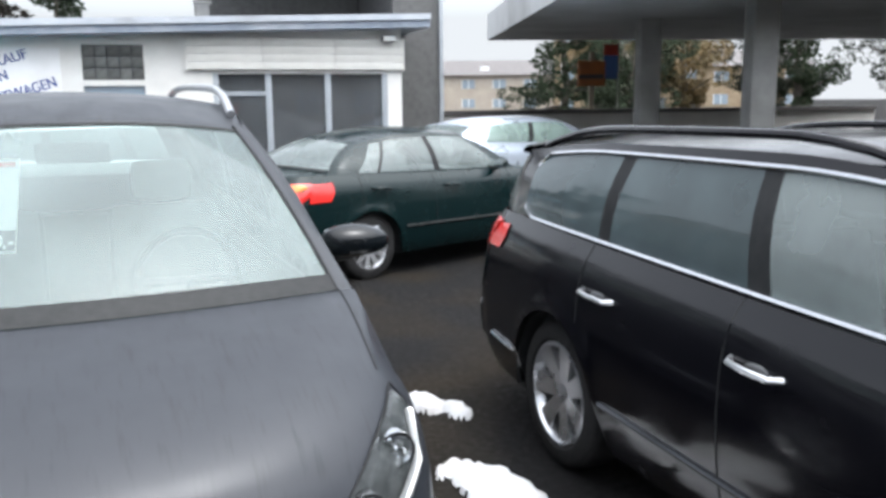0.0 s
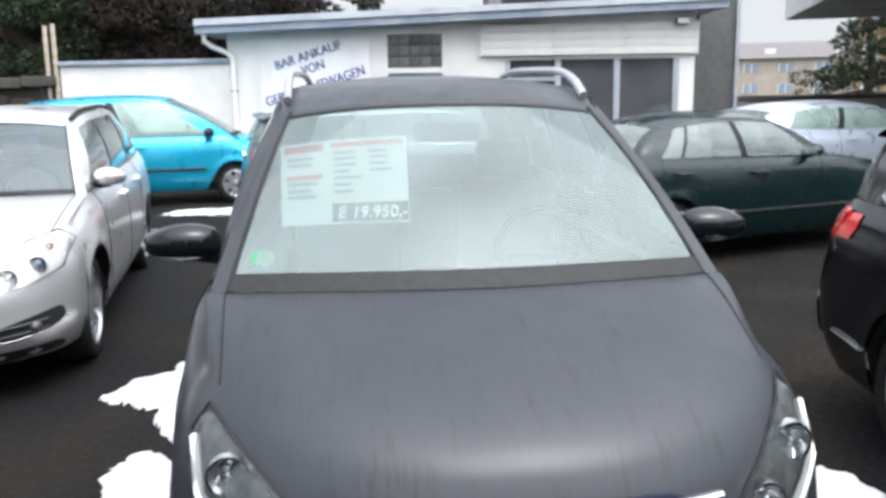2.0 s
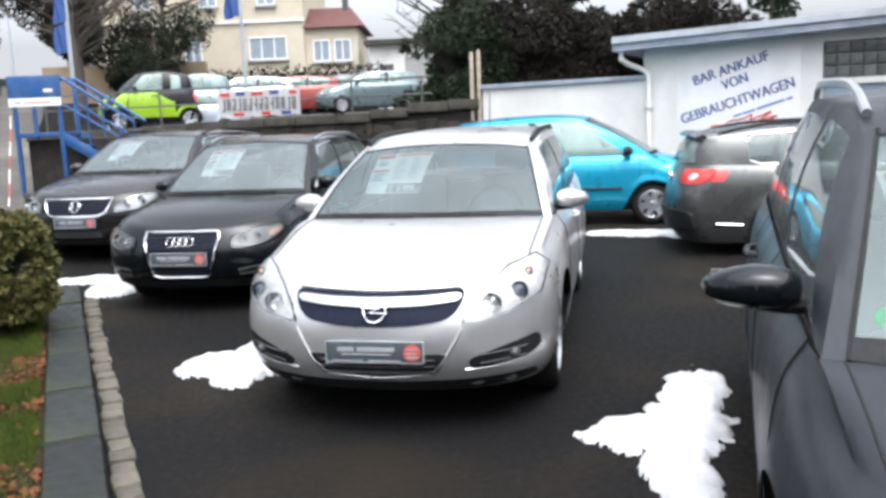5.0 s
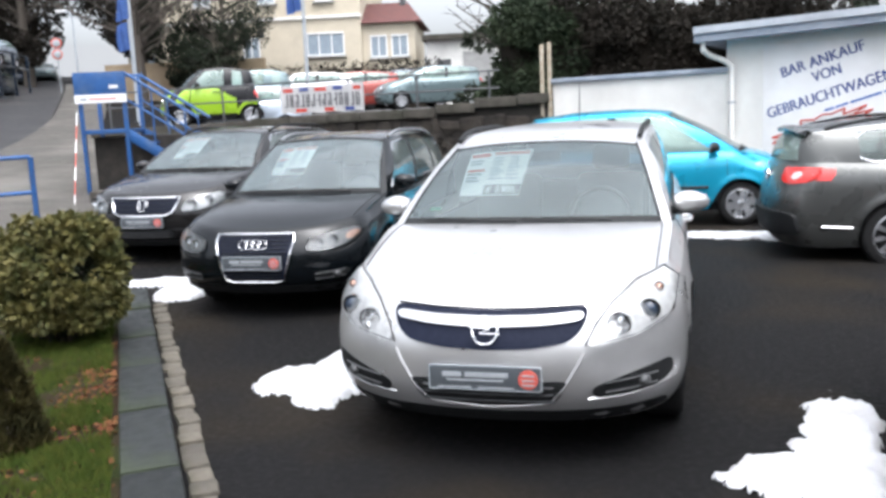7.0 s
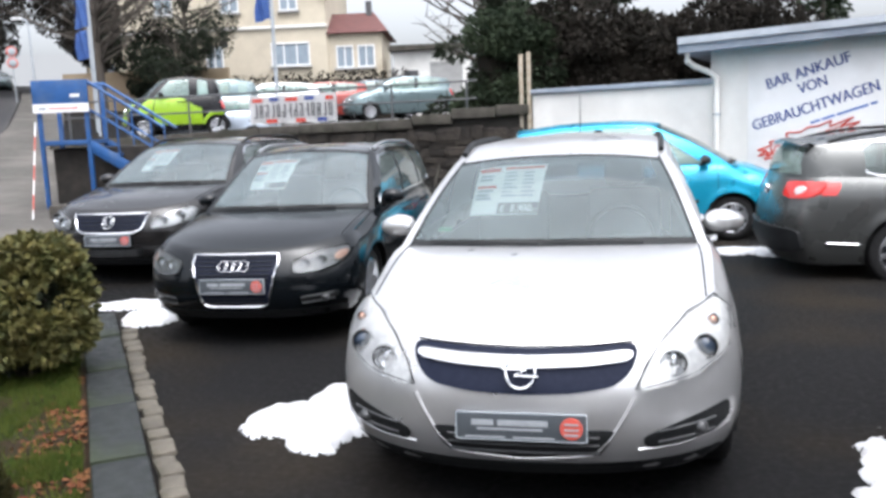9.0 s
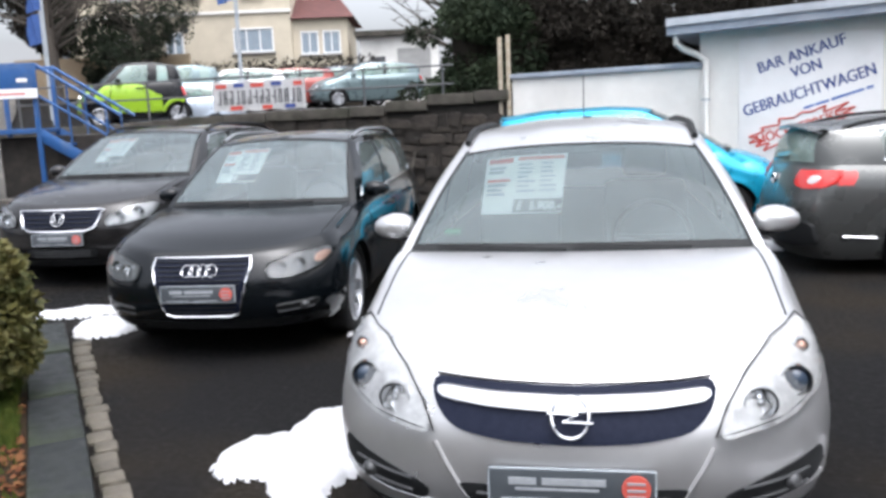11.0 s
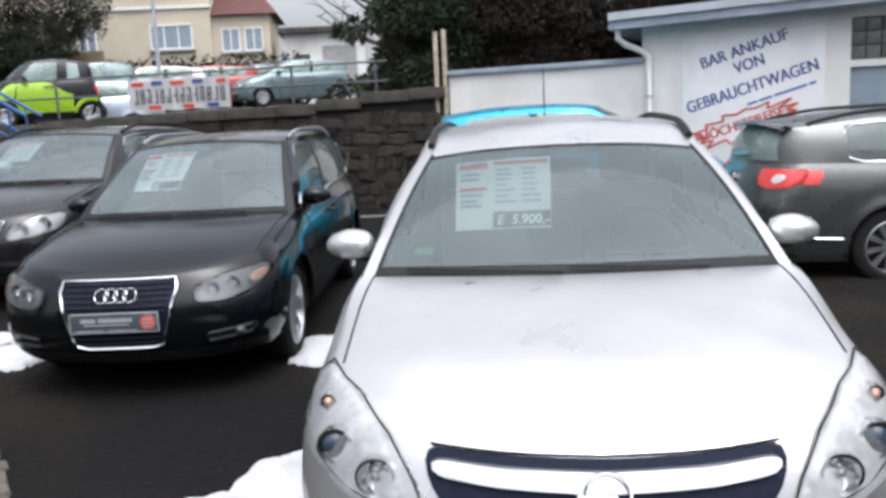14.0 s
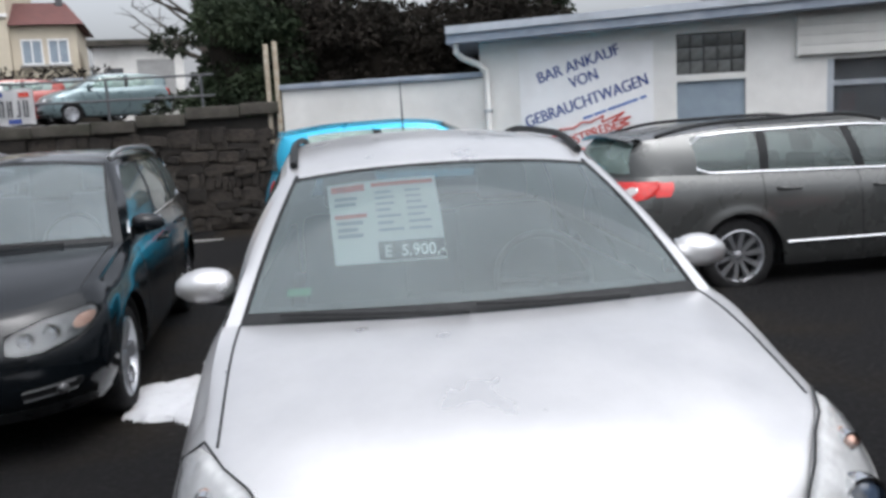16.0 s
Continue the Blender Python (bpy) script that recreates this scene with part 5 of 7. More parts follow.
def green_saloon():
    p = spec(4.47, 1.74, 1.405, 0.76, 3.485, 0.31, 0.72, 0.96, (0.965, 1.02), 1.30, 2.02, 3.38, P_GREEN, False, D=0.5, Dr=0.33,
             deck=(3.92, 1.045, 0.755), spokes=10, style=0.5, strip=(0.47, M["trim"], 0.012), ws=G_SIDE, n=2.8, rim=0.66)
    cs, yb = p["cowl"][1], 4.47 - 0.33
    p["sides"] = [(cs, 2.12, "p"), (cs + 0.17, 2.18, "w"), (cs + 1.08, 2.62, "b"), (cs + 1.16, 2.68, "w"), (cs + 1.86, 3.12, "b"), (cs + 1.90, 3.15, "w"),
                  (cs + 2.12, 3.26, "p"), (3.84, 3.38, "p")]
    p["tail"] = [(0.2, 4.36), (0.4, 4.46), (0.6, 4.47), (0.8, 4.44), (0.97, 4.40)]
    root, s = car("dark_green_saloon_car", p, placed(8.78, 4.05, 102), "dark green saloon car with alloy wheels", "car", "parked cars on the lot")
    lamps(root, s, [(0.42, 0.56), (0.42, 0.68), (0.62, 0.70), (0.78, 0.70), (0.80, 0.60), (0.60, 0.56)], [(0.5, 0.62, 0.05, 0), (0.63, 0.63, 0.05, 0)])
    face(root, s, sym([(0, 0.70), (0.3, 0.70), (0.3, 0.58), (0, 0.57)]), 0.01, [], sym([(0, 0.40), (0.5, 0.40), (0.45, 0.30), (0, 0.29)]), None)
    tails(root, s, [(0.46, 0.96), (0.47, 0.77), (0.70, 0.75), (0.80, 0.76), (0.815, 0.87), (0.80, 0.96)],
          [(0.50, 0.87), (0.50, 0.82), (0.62, 0.82), (0.62, 0.87)], M["clear_lens"], ([(0.60, 0.95), (0.60, 0.885), (0.79, 0.88), (0.80, 0.95)], M["orange"]), 0.22)
    part("rear_bumper", patch(s, sym([(0, 0.57), (0.7, 0.58), (0.82, 0.56), (0.82, 0.36), (0.6, 0.32), (0, 0.31)]), s.R, 0.03, 0.0), P_GREEN, root)
    plate(root, 0, s.R(0, 0.72) + 0.02, 0.72, 0, True, 180)


def small_car(name, pm, m, label, L=3.9, W=1.68, H=1.48, zn=0.78, zc=1.02, cowl=0.86, top=1.55, back=3.5, belt=(1.0, 1.06), ws=None, detail=1, group="parked cars on the upper lot", **kw):
    p = spec(L, W, H, 0.78, L - 0.62, 0.29, zn, zc, belt, cowl, top, back, pm, D=0.46, Dr=0.28, ws=ws or G_SIDE, detail=detail, spokes=6, style=0.6, **kw)
    cs, yb = p["cowl"][1], L - 0.28
    if "sides" not in kw:
        p["sides"] = [(cs, top + 0.10, "p"), (cs + 0.30, top + 0.18, "l"), (lerp(cs, yb, 0.52), lerp(top, back, 0.42), "b"), (lerp(cs, yb, 0.56), lerp(top, back, 0.47), "l"),
                      (yb - 0.34, back - 0.26, "p"), (yb, back, "p")]
        p["doors"] = (cs + 0.12, lerp(cs, yb, 0.55))
        p["handles"] = (lerp(cs, yb, 0.48),)
    root, s = car(name, p, m, label, "car", group)
    lamps(root, s, [(0.42, 0.60), (0.44, 0.70), (0.60, 0.76), (0.74, 0.78), (0.77, 0.70), (0.62, 0.62)], [(0.58, 0.68, 0.05, 0)])
    face(root, s, sym([(0, 0.62), (0.38, 0.62), (0.34, 0.54), (0, 0.53)]), 0, [], sym([(0, 0.42), (0.5, 0.42), (0.45, 0.32), (0, 0.31)]), None)
    tails(root, s, [(0.58, 0.96), (0.60, 0.72), (0.74, 0.70), (0.76, 0.96)])
    return root, s


silver_estate()
dark_van()
big_estate("black_estate_car_with_rails", P_BLACK, placed(4.54, -5.5, -10.4), "glossy black estate car with a chrome window surround", True)
big_estate("grey_estate_car", P_GREY, placed(6.5, 6.5, 93), "grey estate car with red tail lights and chrome strips")
big_estate("charcoal_estate_car", P_BRONZE, placed(-4.85, 4.6, 2), "charcoal estate car with a chrome shield grille and price sheet", sheet=True)
black_estate()
green_saloon()
small_car("silver_blue_hatchback", P_ICE, placed(12.35, 7.2, 100), "pale silver-blue hatchback car", L=4.1, W=1.72, H=1.41, group="parked cars on the lot")
r, s = small_car("turquoise_mini_van", P_BLUE, placed(2.42, 9.07, 92), "turquoise small people carrier beside the white wall", L=3.80, W=1.70, H=1.58, zn=0.76, zc=0.99, belt=(0.97, 1.03),
                 cowl=0.66, top=1.66, back=3.50, mirror_paint=M["trim"], group="parked cars on the lot", strip=(0.52, M["trim"], 0.02))


# ---- ground ----
def ground():
    xs = [-400, -200, -110, -70, -45] + [-32 + i * 1.6 for i in range(15)] + [-9 + i * 0.5 for i in range(42)] + [14, 18, 25, 40, 80, 160, 400]
    ys = [-400, -150, -60, -25, -12] + [-8 + i * 0.5 for i in range(44)] + [14 + i * 2 for i in range(20)] + [60, 90, 150, 400]
    bm = bmesh.new()
    grid(bm, [[(x, y, land(x, y)) for x in xs] for y in ys])
    tagged(part("ground", bm, M["asphalt"], None), "dark wet asphalt of the car lot", "ground", kind="structure")


def road():
    """The street that climbs away past the lot, with a paved footway."""
    a, n = Vector((-0.628, 0.778)).normalized(), Vector((-0.778, -0.628)).normalized()
    o = Vector((0.78, -3.49))

    def strip(name, w0, w1, lift, mt, label, d0, d1):
        bm = bmesh.new()
        rows = []
        k = int((d1 - d0) / 1.5)
        for i in range(k + 1):
            d = lerp(d0, d1, i / k)
            e = KERB(d)
            # the footway widens towards the lot
            e0 = e + (min(w0, lerp(0.4, -1.2, step(11.5, 14.0, d)) - e) if w0 < 0 else w0)
            pts = [o + a * d + n * lerp(e0, e + w1, j / 4) for j in range(5)]
            rows.append([(*q, land(*q) + lift) for q in pts])
        v = grid(bm, rows)
        bmesh.ops.solidify(bm, geom=bm.faces[:], thickness=-0.08)
        tagged(part(name, bm, mt, None, smooth=False), label, name, kind="structure")
    KERB = spline([(9, 4.5), (21, 2.2), (39, 0.1), (60, -0.5), (140, -0.5)])
    strip("road", 0.1, 9.0, 0.012, M["road"], "grey street that climbs past the lot", 9, 140)
    for d in range(20, 62, 6):
        bm = bmesh.new()
        pts = [[o + a * (d + u) + n * (KERB(d) + 4.2 + w) for w in (-0.07, 0.07)] for u in (0, 0.7, 1.4, 2.1)]
        grid(bm, [[(*q, land(*q) + 0.024) for q in row] for row in pts])
        tagged(part("road_marking", bm, M["concrete"], None), "worn white dash along the middle of the street", "marking", kind="structure")
    strip("pavement", -1.9, 0.0, 0.10, M["paving"], "pale paved footway beside the street", 9.5, 60)
    strip("pavement", 9.1, 11.0, 0.10, M["paving"], "footway on the far side of the street", 12, 90)


def terrace():
    bm = bmesh.new()
    xs = [-11.5 + i * 0.75 for i in range(19)]
    ys = [13.0] + [13.4 + i * 1.3 for i in range(19)]
    f = lambda x, y: max(1.62 - 0.12 * step(-4, -9, x) + 0.024 * max(0, y - 13.5), land(x, y) + 0.03)
    west = lambda x, y: x - (2.0 - x) / 13.5 * min(2.4, max(0.0, (y - 13.5) * 0.6))
    grid(bm, [[(west(x, y), y if j else y - (0.22 + (x + 11.5) * 0.055), f(x, y)) for x in xs] for j, y in enumerate(ys)])
    r = bmesh.ops.extrude_face_region(bm, geom=bm.faces[:])
    for v in r["geom"]:
        if isinstance(v, bmesh.types.BMVert):
            v.co.z -= 1.7
    tagged(part("terrace", bm, M["road"], None, smooth=False), "grey asphalt of the raised upper lot", "ground", kind="structure")


def blob_field(x, y, blobs):
    f = -1.0
    for bx, by, rx, ry, rot in blobs:
        c, s = math.cos(radians(rot)), math.sin(radians(rot))
        dx, dy = x - bx, y - by
        f = max(f, 1 - math.hypot((dx * c + dy * s) / rx, (-dx * s + dy * c) / ry))
    q = Vector((x * 6, y * 6, 0.3))
    return f - 0.05 + 0.30 * noise.noise(q) + 0.16 * noise.noise(q * 2.3) + 0.10 * noise.noise(q * 5)


def snow(blobs, thick=0.04):
    """A melting heap of snow with a ragged rim."""
    h = 0.02
    x0, x1 = min(b[0] - 1.5 * b[2] - 0.1 for b in blobs), max(b[0] + 1.5 * b[2] + 0.1 for b in blobs)
    y0, y1 = min(b[1] - 1.5 * b[3] - 0.1 for b in blobs), max(b[1] + 1.5 * b[3] + 0.1 for b in blobs)
    nx, ny = int((x1 - x0) / h), int((y1 - y0) / h)
    bm = bmesh.new()
    made = {}

    def vert(i, j):
        if (i, j) not in made:
            x, y = x0 + i * h, y0 + j * h
            f = blob_field(x, y, blobs)
            if f < 0:
                gx = (blob_field(x + 0.01, y, blobs) - f) / 0.01
                gy = (blob_field(x, y + 0.01, blobs) - f) / 0.01
                g = gx * gx + gy * gy + 1e-3
                dx, dy = -f * gx / g, -f * gy / g
                k = min(1, 0.03 / (math.hypot(dx, dy) + 1e-6))
                x, y, f = x + dx * k, y + dy * k, 0.0
            z = thick * (1 - math.exp(-f * 9)) + 0.5 * thick * f + (0.018 * noise.noise(Vector((x * 11, y * 11, 2))) + 0.010 * noise.noise(Vector((x * 31, y * 31, 5)))) * min(1, f * 4)
            made[i, j] = bm.verts.new((x, y, land(x, y) + (z if f > 0 else -0.004)))
        return made[i, j]
    ok = {(i, j) for i in range(nx) for j in range(ny) if blob_field(x0 + i * h + h / 2, y0 + j * h + h / 2, blobs) > 0}
    for i, j in ok:
        bm.faces.new((vert(i, j), vert(i + 1, j), vert(i + 1, j + 1), vert(i, j + 1)))
    if ok:
        tagged(part("snow_patch", bm, M["snow"], None), "melting patch of white snow on dark asphalt", "snow", "snow patches")


ground()
road()
terrace()
for blobs in ([(-1.40, 1.15, 0.32, 0.30, 0), (-1.22, 0.95, 0.22, 0.32, 20), (-1.28, 1.55, 0.20, 0.32, -20), (-1.05, 1.3, 0.3, 0.4, 0)],
              [(1.60, 0.75, 0.19, 0.58, -8), (1.28, 0.12, 0.28, 0.26, 10), (1.45, -0.25, 0.18, 0.45, 5), (1.52, 0.3, 0.24, 0.38, 0)],
              [(1.32, -1.0, 0.18, 0.28, 15)],
              [(4.22, -0.85, 0.10, 0.12, 0), (4.31, -0.98, 0.07, 0.12, 0), (4.17, -0.76, 0.08, 0.07, 0)],
              [(3.99, -1.85, 0.15, 0.36, 10), (3.60, -2.02, 0.30, 0.24, 0), (3.88, -2.35, 0.2, 0.4, 0)],
              [(-4.2, 3.85, 0.50, 0.16, 25), (-3.75, 3.45, 0.26, 0.34, 20)],
              [(-1.42, 3.80, 0.36, 0.24, 15), (-1.22, 3.40, 0.26, 0.34, 0), (-1.55, 3.45, 0.2, 0.25, 0)], [(-1.28, 4.40, 0.16, 0.09, 0)],
              [(1.5, 7.25, 0.85, 0.22, -8), (2.2, 6.95, 0.5, 0.2, -20)]):
    snow(blobs)


# ---- planting bed with kerb ----
KA, KN = Vector((0.584, -0.812)).normalized(), Vector((0.812, 0.584)).normalized()
KO = Vector((-3.92, 3.22))


def bed():
    bm = bmesh.new()
    n = 18
    rows = []
    for i in range(n + 1):
        p = KO + KA * (5.3 * i / n) - KN * 0.25
        rows.append([(*(p - KN * (2.4 * j / 10)), land(*p) + 0.10 + 0.03 * noise.noise(Vector((p.x * 2, p.y * 2, j))) + 0.05 * step(0, 6, j)) for j in range(11)])
    grid(bm, rows)
    r = bmesh.ops.extrude_face_region(bm, geom=bm.faces[:])
    for v in r["geom"]:
        if isinstance(v, bmesh.types.BMVert):
            v.co.z -= 0.2
    tagged(part("planting_bed", bm, M["soil"], None), "brown soil of the planting bed", "ground", kind="structure")
    rnd = random.Random(3)
    for name, mt, num, lab in (("grass", M["grass"], 34000, "short green grass in the planting bed"), ("dead_leaves", M["litter"], 2600, "red-brown fallen leaves in the planting bed")):
        vs, fs = [], []
        for _ in range(num):
            t, w = rnd.uniform(0.2, 5.2), rnd.uniform(0.02, 0.75) if name == "grass" else rnd.uniform(0.0, 1.0) ** 1.6 * 1.3
            p = KO + KA * t - KN * (0.27 + w)
            g = noise.noise(Vector((p.x * 1.8, p.y * 1.8, 4)))
            if (g < -0.12) == (name == "grass") and rnd.random() < 0.85:
                continue
            z = land(*p) + 0.10
            q, k = rnd.uniform(0, 6.28), len(vs)
            if name == "grass":
                h, w2 = rnd.uniform(0.02, 0.07), 0.0045
                dx, dy = math.cos(q), math.sin(q)
                lean = rnd.uniform(-0.03, 0.03)
                vs += [(p.x - dx * w2, p.y - dy * w2, z), (p.x + dx * w2, p.y + dy * w2, z), (p.x + lean, p.y + lean * 0.5, z + h)]
                fs.append((k, k + 1, k + 2))
            else:
                a = rnd.uniform(0.012, 0.03)
                dx, dy = math.cos(q) * a, math.sin(q) * a
                up = rnd.uniform(0, 0.02)
                vs += [(p.x - dx, p.y - dy, z + 0.012), (p.x + dy * .6, p.y - dx * .6, z + 0.012 + up), (p.x + dx, p.y + dy, z + 0.015), (p.x - dy * .6, p.y + dx * .6, z + 0.014)]
                fs.append((k, k + 1, k + 2, k + 3))
        me = bpy.data.meshes.new(name)
        me.from_pydata(vs, [], fs)
        me.materials.append(mt)
        tagged(new(name, me), lab, name.replace("_", " "), kind="stuff")


def kerb():
    root = thing("kerb", None, "dark wet kerb of long stones beside the bed", "kerb", kind="structure")
    t = 0.0
    rnd = random.Random(5)
    ang = math.atan2(KA.y, KA.x)
    bm = boxed(-0.5, 0.5, -0.128, 0.128, -0.15, 0.125, None, 0.018)
    st = part("kerb_stone", bm, M["kerb"], root)
    first = True
    while t < 4.5:
        ln = rnd.uniform(0.78, 0.98)
        c = KO + KA * (t + ln / 2) - KN * 0.125
        m = Matrix.Translation((*c, land(*c) + rnd.uniform(-0.006, 0.006))) @ Matrix.Rotation(ang + rnd.uniform(-0.01, 0.01), 4, 'Z') @ Matrix.Diagonal((ln - 0.014, 1, 1, 1))
        if first:
            st.matrix_basis, first = m, False
        else:
            shared("kerb_stone", st.data, root, m)
        t += ln
    gut = thing("gutter", None, "row of worn grey cobbles along the kerb", "cobbles", kind="structure")
    bm = boxed(-0.07, 0.07, -0.06, 0.06, -0.10, 0.022, None, 0.02)
    cb = part("cobble", bm, M["cobble"], gut)
    t, first = 0.25, True
    while t < 5.1:
        ln = rnd.uniform(0.13, 0.19)
        c = KO + KA * (t + ln / 2) + KN * (0.085 + rnd.uniform(-0.012, 0.012))
        m = (Matrix.Translation((*c, land(*c) + rnd.uniform(-0.008, 0.008))) @ Matrix.Rotation(ang + rnd.uniform(-0.08, 0.08), 4, 'Z')
             @ Matrix.Diagonal(((ln - 0.012) / 0.14, rnd.uniform(0.9, 1.1), 1, 1)))
        if first:
            cb.matrix_basis, first = m, False
        else:
            shared("cobble", cb.data, gut, m)
        t += ln


def leaf_cloud(name, material, parent, where, num, size, seed, aspect=0.5, droop=0.3):
    """Many small folded leaves at places drawn from where(rnd)."""
    rnd = random.Random(seed)
    vs, fs = [], []
    for _ in range(num):
        p, out = where(rnd)
        d = (out + Vector((rnd.uniform(-1, 1), rnd.uniform(-1, 1), rnd.uniform(-1, 1) - droop)) * 0.9).normalized()
        s = d.cross(Vector((rnd.uniform(-1, 1), rnd.uniform(-1, 1), rnd.uniform(-1, 1)))).normalized()
        a = size * rnd.uniform(0.6, 1.3)
        k = len(vs)
        n = d.cross(s)
        vs += [p, p + d * a * 0.5 + s * a * aspect * 0.5 + n * a * 0.08, p + d * a, p + d * a * 0.5 - s * a * aspect * 0.5 + n * a * 0.08]
        fs += [(k, k + 1, k + 2), (k, k + 2, k + 3)]
    me = bpy.data.meshes.new(name)
    me.from_pydata(vs, [], fs)
    me.materials.append(material)
    ob = new(name, me)
    ob.parent = parent
    return ob


def in_lumps(lumps):
    """A sampler of places on the outer shell of several rounded lumps (centre, radii)."""
    def where(rnd):
        c, r = lumps[rnd.randrange(len(lumps))]
        d = Vector((rnd.gauss(0, 1), rnd.gauss(0, 1), rnd.gauss(0, 1))).normalized()
        k = rnd.uniform(0.55, 1.0) ** 0.5
        return Vector(c) + Vector((d.x * r[0], d.y * r[1], d.z * r[2])) * k, d
    return where


def round_bush(x, y):
    root = thing("round_bush", pose(x, y, land(x, y) + 0.1), "round evergreen bush with yellow-green leaves", "bush")
    rnd = random.Random(11)
    lumps = []
    for i in range(120):
        q, h = i * 2.399, 0.20 + 0.66 * rnd.random()
        rad = 0.42 * math.sqrt(max(0.05, 1 - ((h - 0.46) / 0.48) ** 2)) * rnd.uniform(0.78, 1.0)
        lumps.append(((math.cos(q) * rad, math.sin(q) * rad, h), (0.085, 0.085, 0.065)))
    for i in range(9):
        q = i * 0.7
        bm = tube(bmesh.new(), [(0.03 * math.cos(q), 0.03 * math.sin(q), 0), (0.16 * math.cos(q), 0.16 * math.sin(q), 0.25), (0.30 * math.cos(q + .3), 0.30 * math.sin(q + .3), 0.55)], [0.018, 0.012, 0.006], 6)
        part("stem", bm, M["bark"], root)
    leaf_cloud("crown", M["leaf_bush"], root, in_lumps(lumps), 19000, 0.052, 12, 0.55)
    # darker leaf colour inside paints the shade within the crown
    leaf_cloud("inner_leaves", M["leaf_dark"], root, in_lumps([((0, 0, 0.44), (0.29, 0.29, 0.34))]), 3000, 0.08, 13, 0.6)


def small_thuja(x, y):
    root = thing("small_conifer", pose(x, y, land(x, y) + 0.1), "small brownish conifer in the planting bed", "shrub")
    part("stem", tube(bmesh.new(), [(0, 0, 0), (0.01, 0, 0.3), (0, 0.01, 0.48)], [0.02, 0.012, 0.004], 6), M["bark"], root)

    def where(rnd):
        h = rnd.uniform(0, 1) ** 1.3
        q = rnd.uniform(0, 6.28)
        r = 0.17 * (1 - h) ** 0.7 * rnd.uniform(0.6, 1.05)
        return Vector((math.cos(q) * r, math.sin(q) * r, 0.02 + 0.5 * h)), Vector((math.cos(q) * 0.5, math.sin(q) * 0.5, 1.2))
    leaf_cloud("crown", M["leaf_thuja"], root, where, 3500, 0.05, 21, 0.3, 0)


bed()
kerb()
round_bush(-3.38, 1.45)
small_thuja(-2.27, -0.33)


# ---- the low showroom ----
FU = Vector((0.970, -0.243, 0)).normalized()
FN = Vector((-0.243, -0.970, 0)).normalized()
FO = Vector((1.62, 10.895, 0))
FM = axes(FO, FU, -FN, (0, 0, 1))


def fs(x):
    """Metres along the front from its corner, from a place across the lot."""
    return (x - FO.x) / FU.x


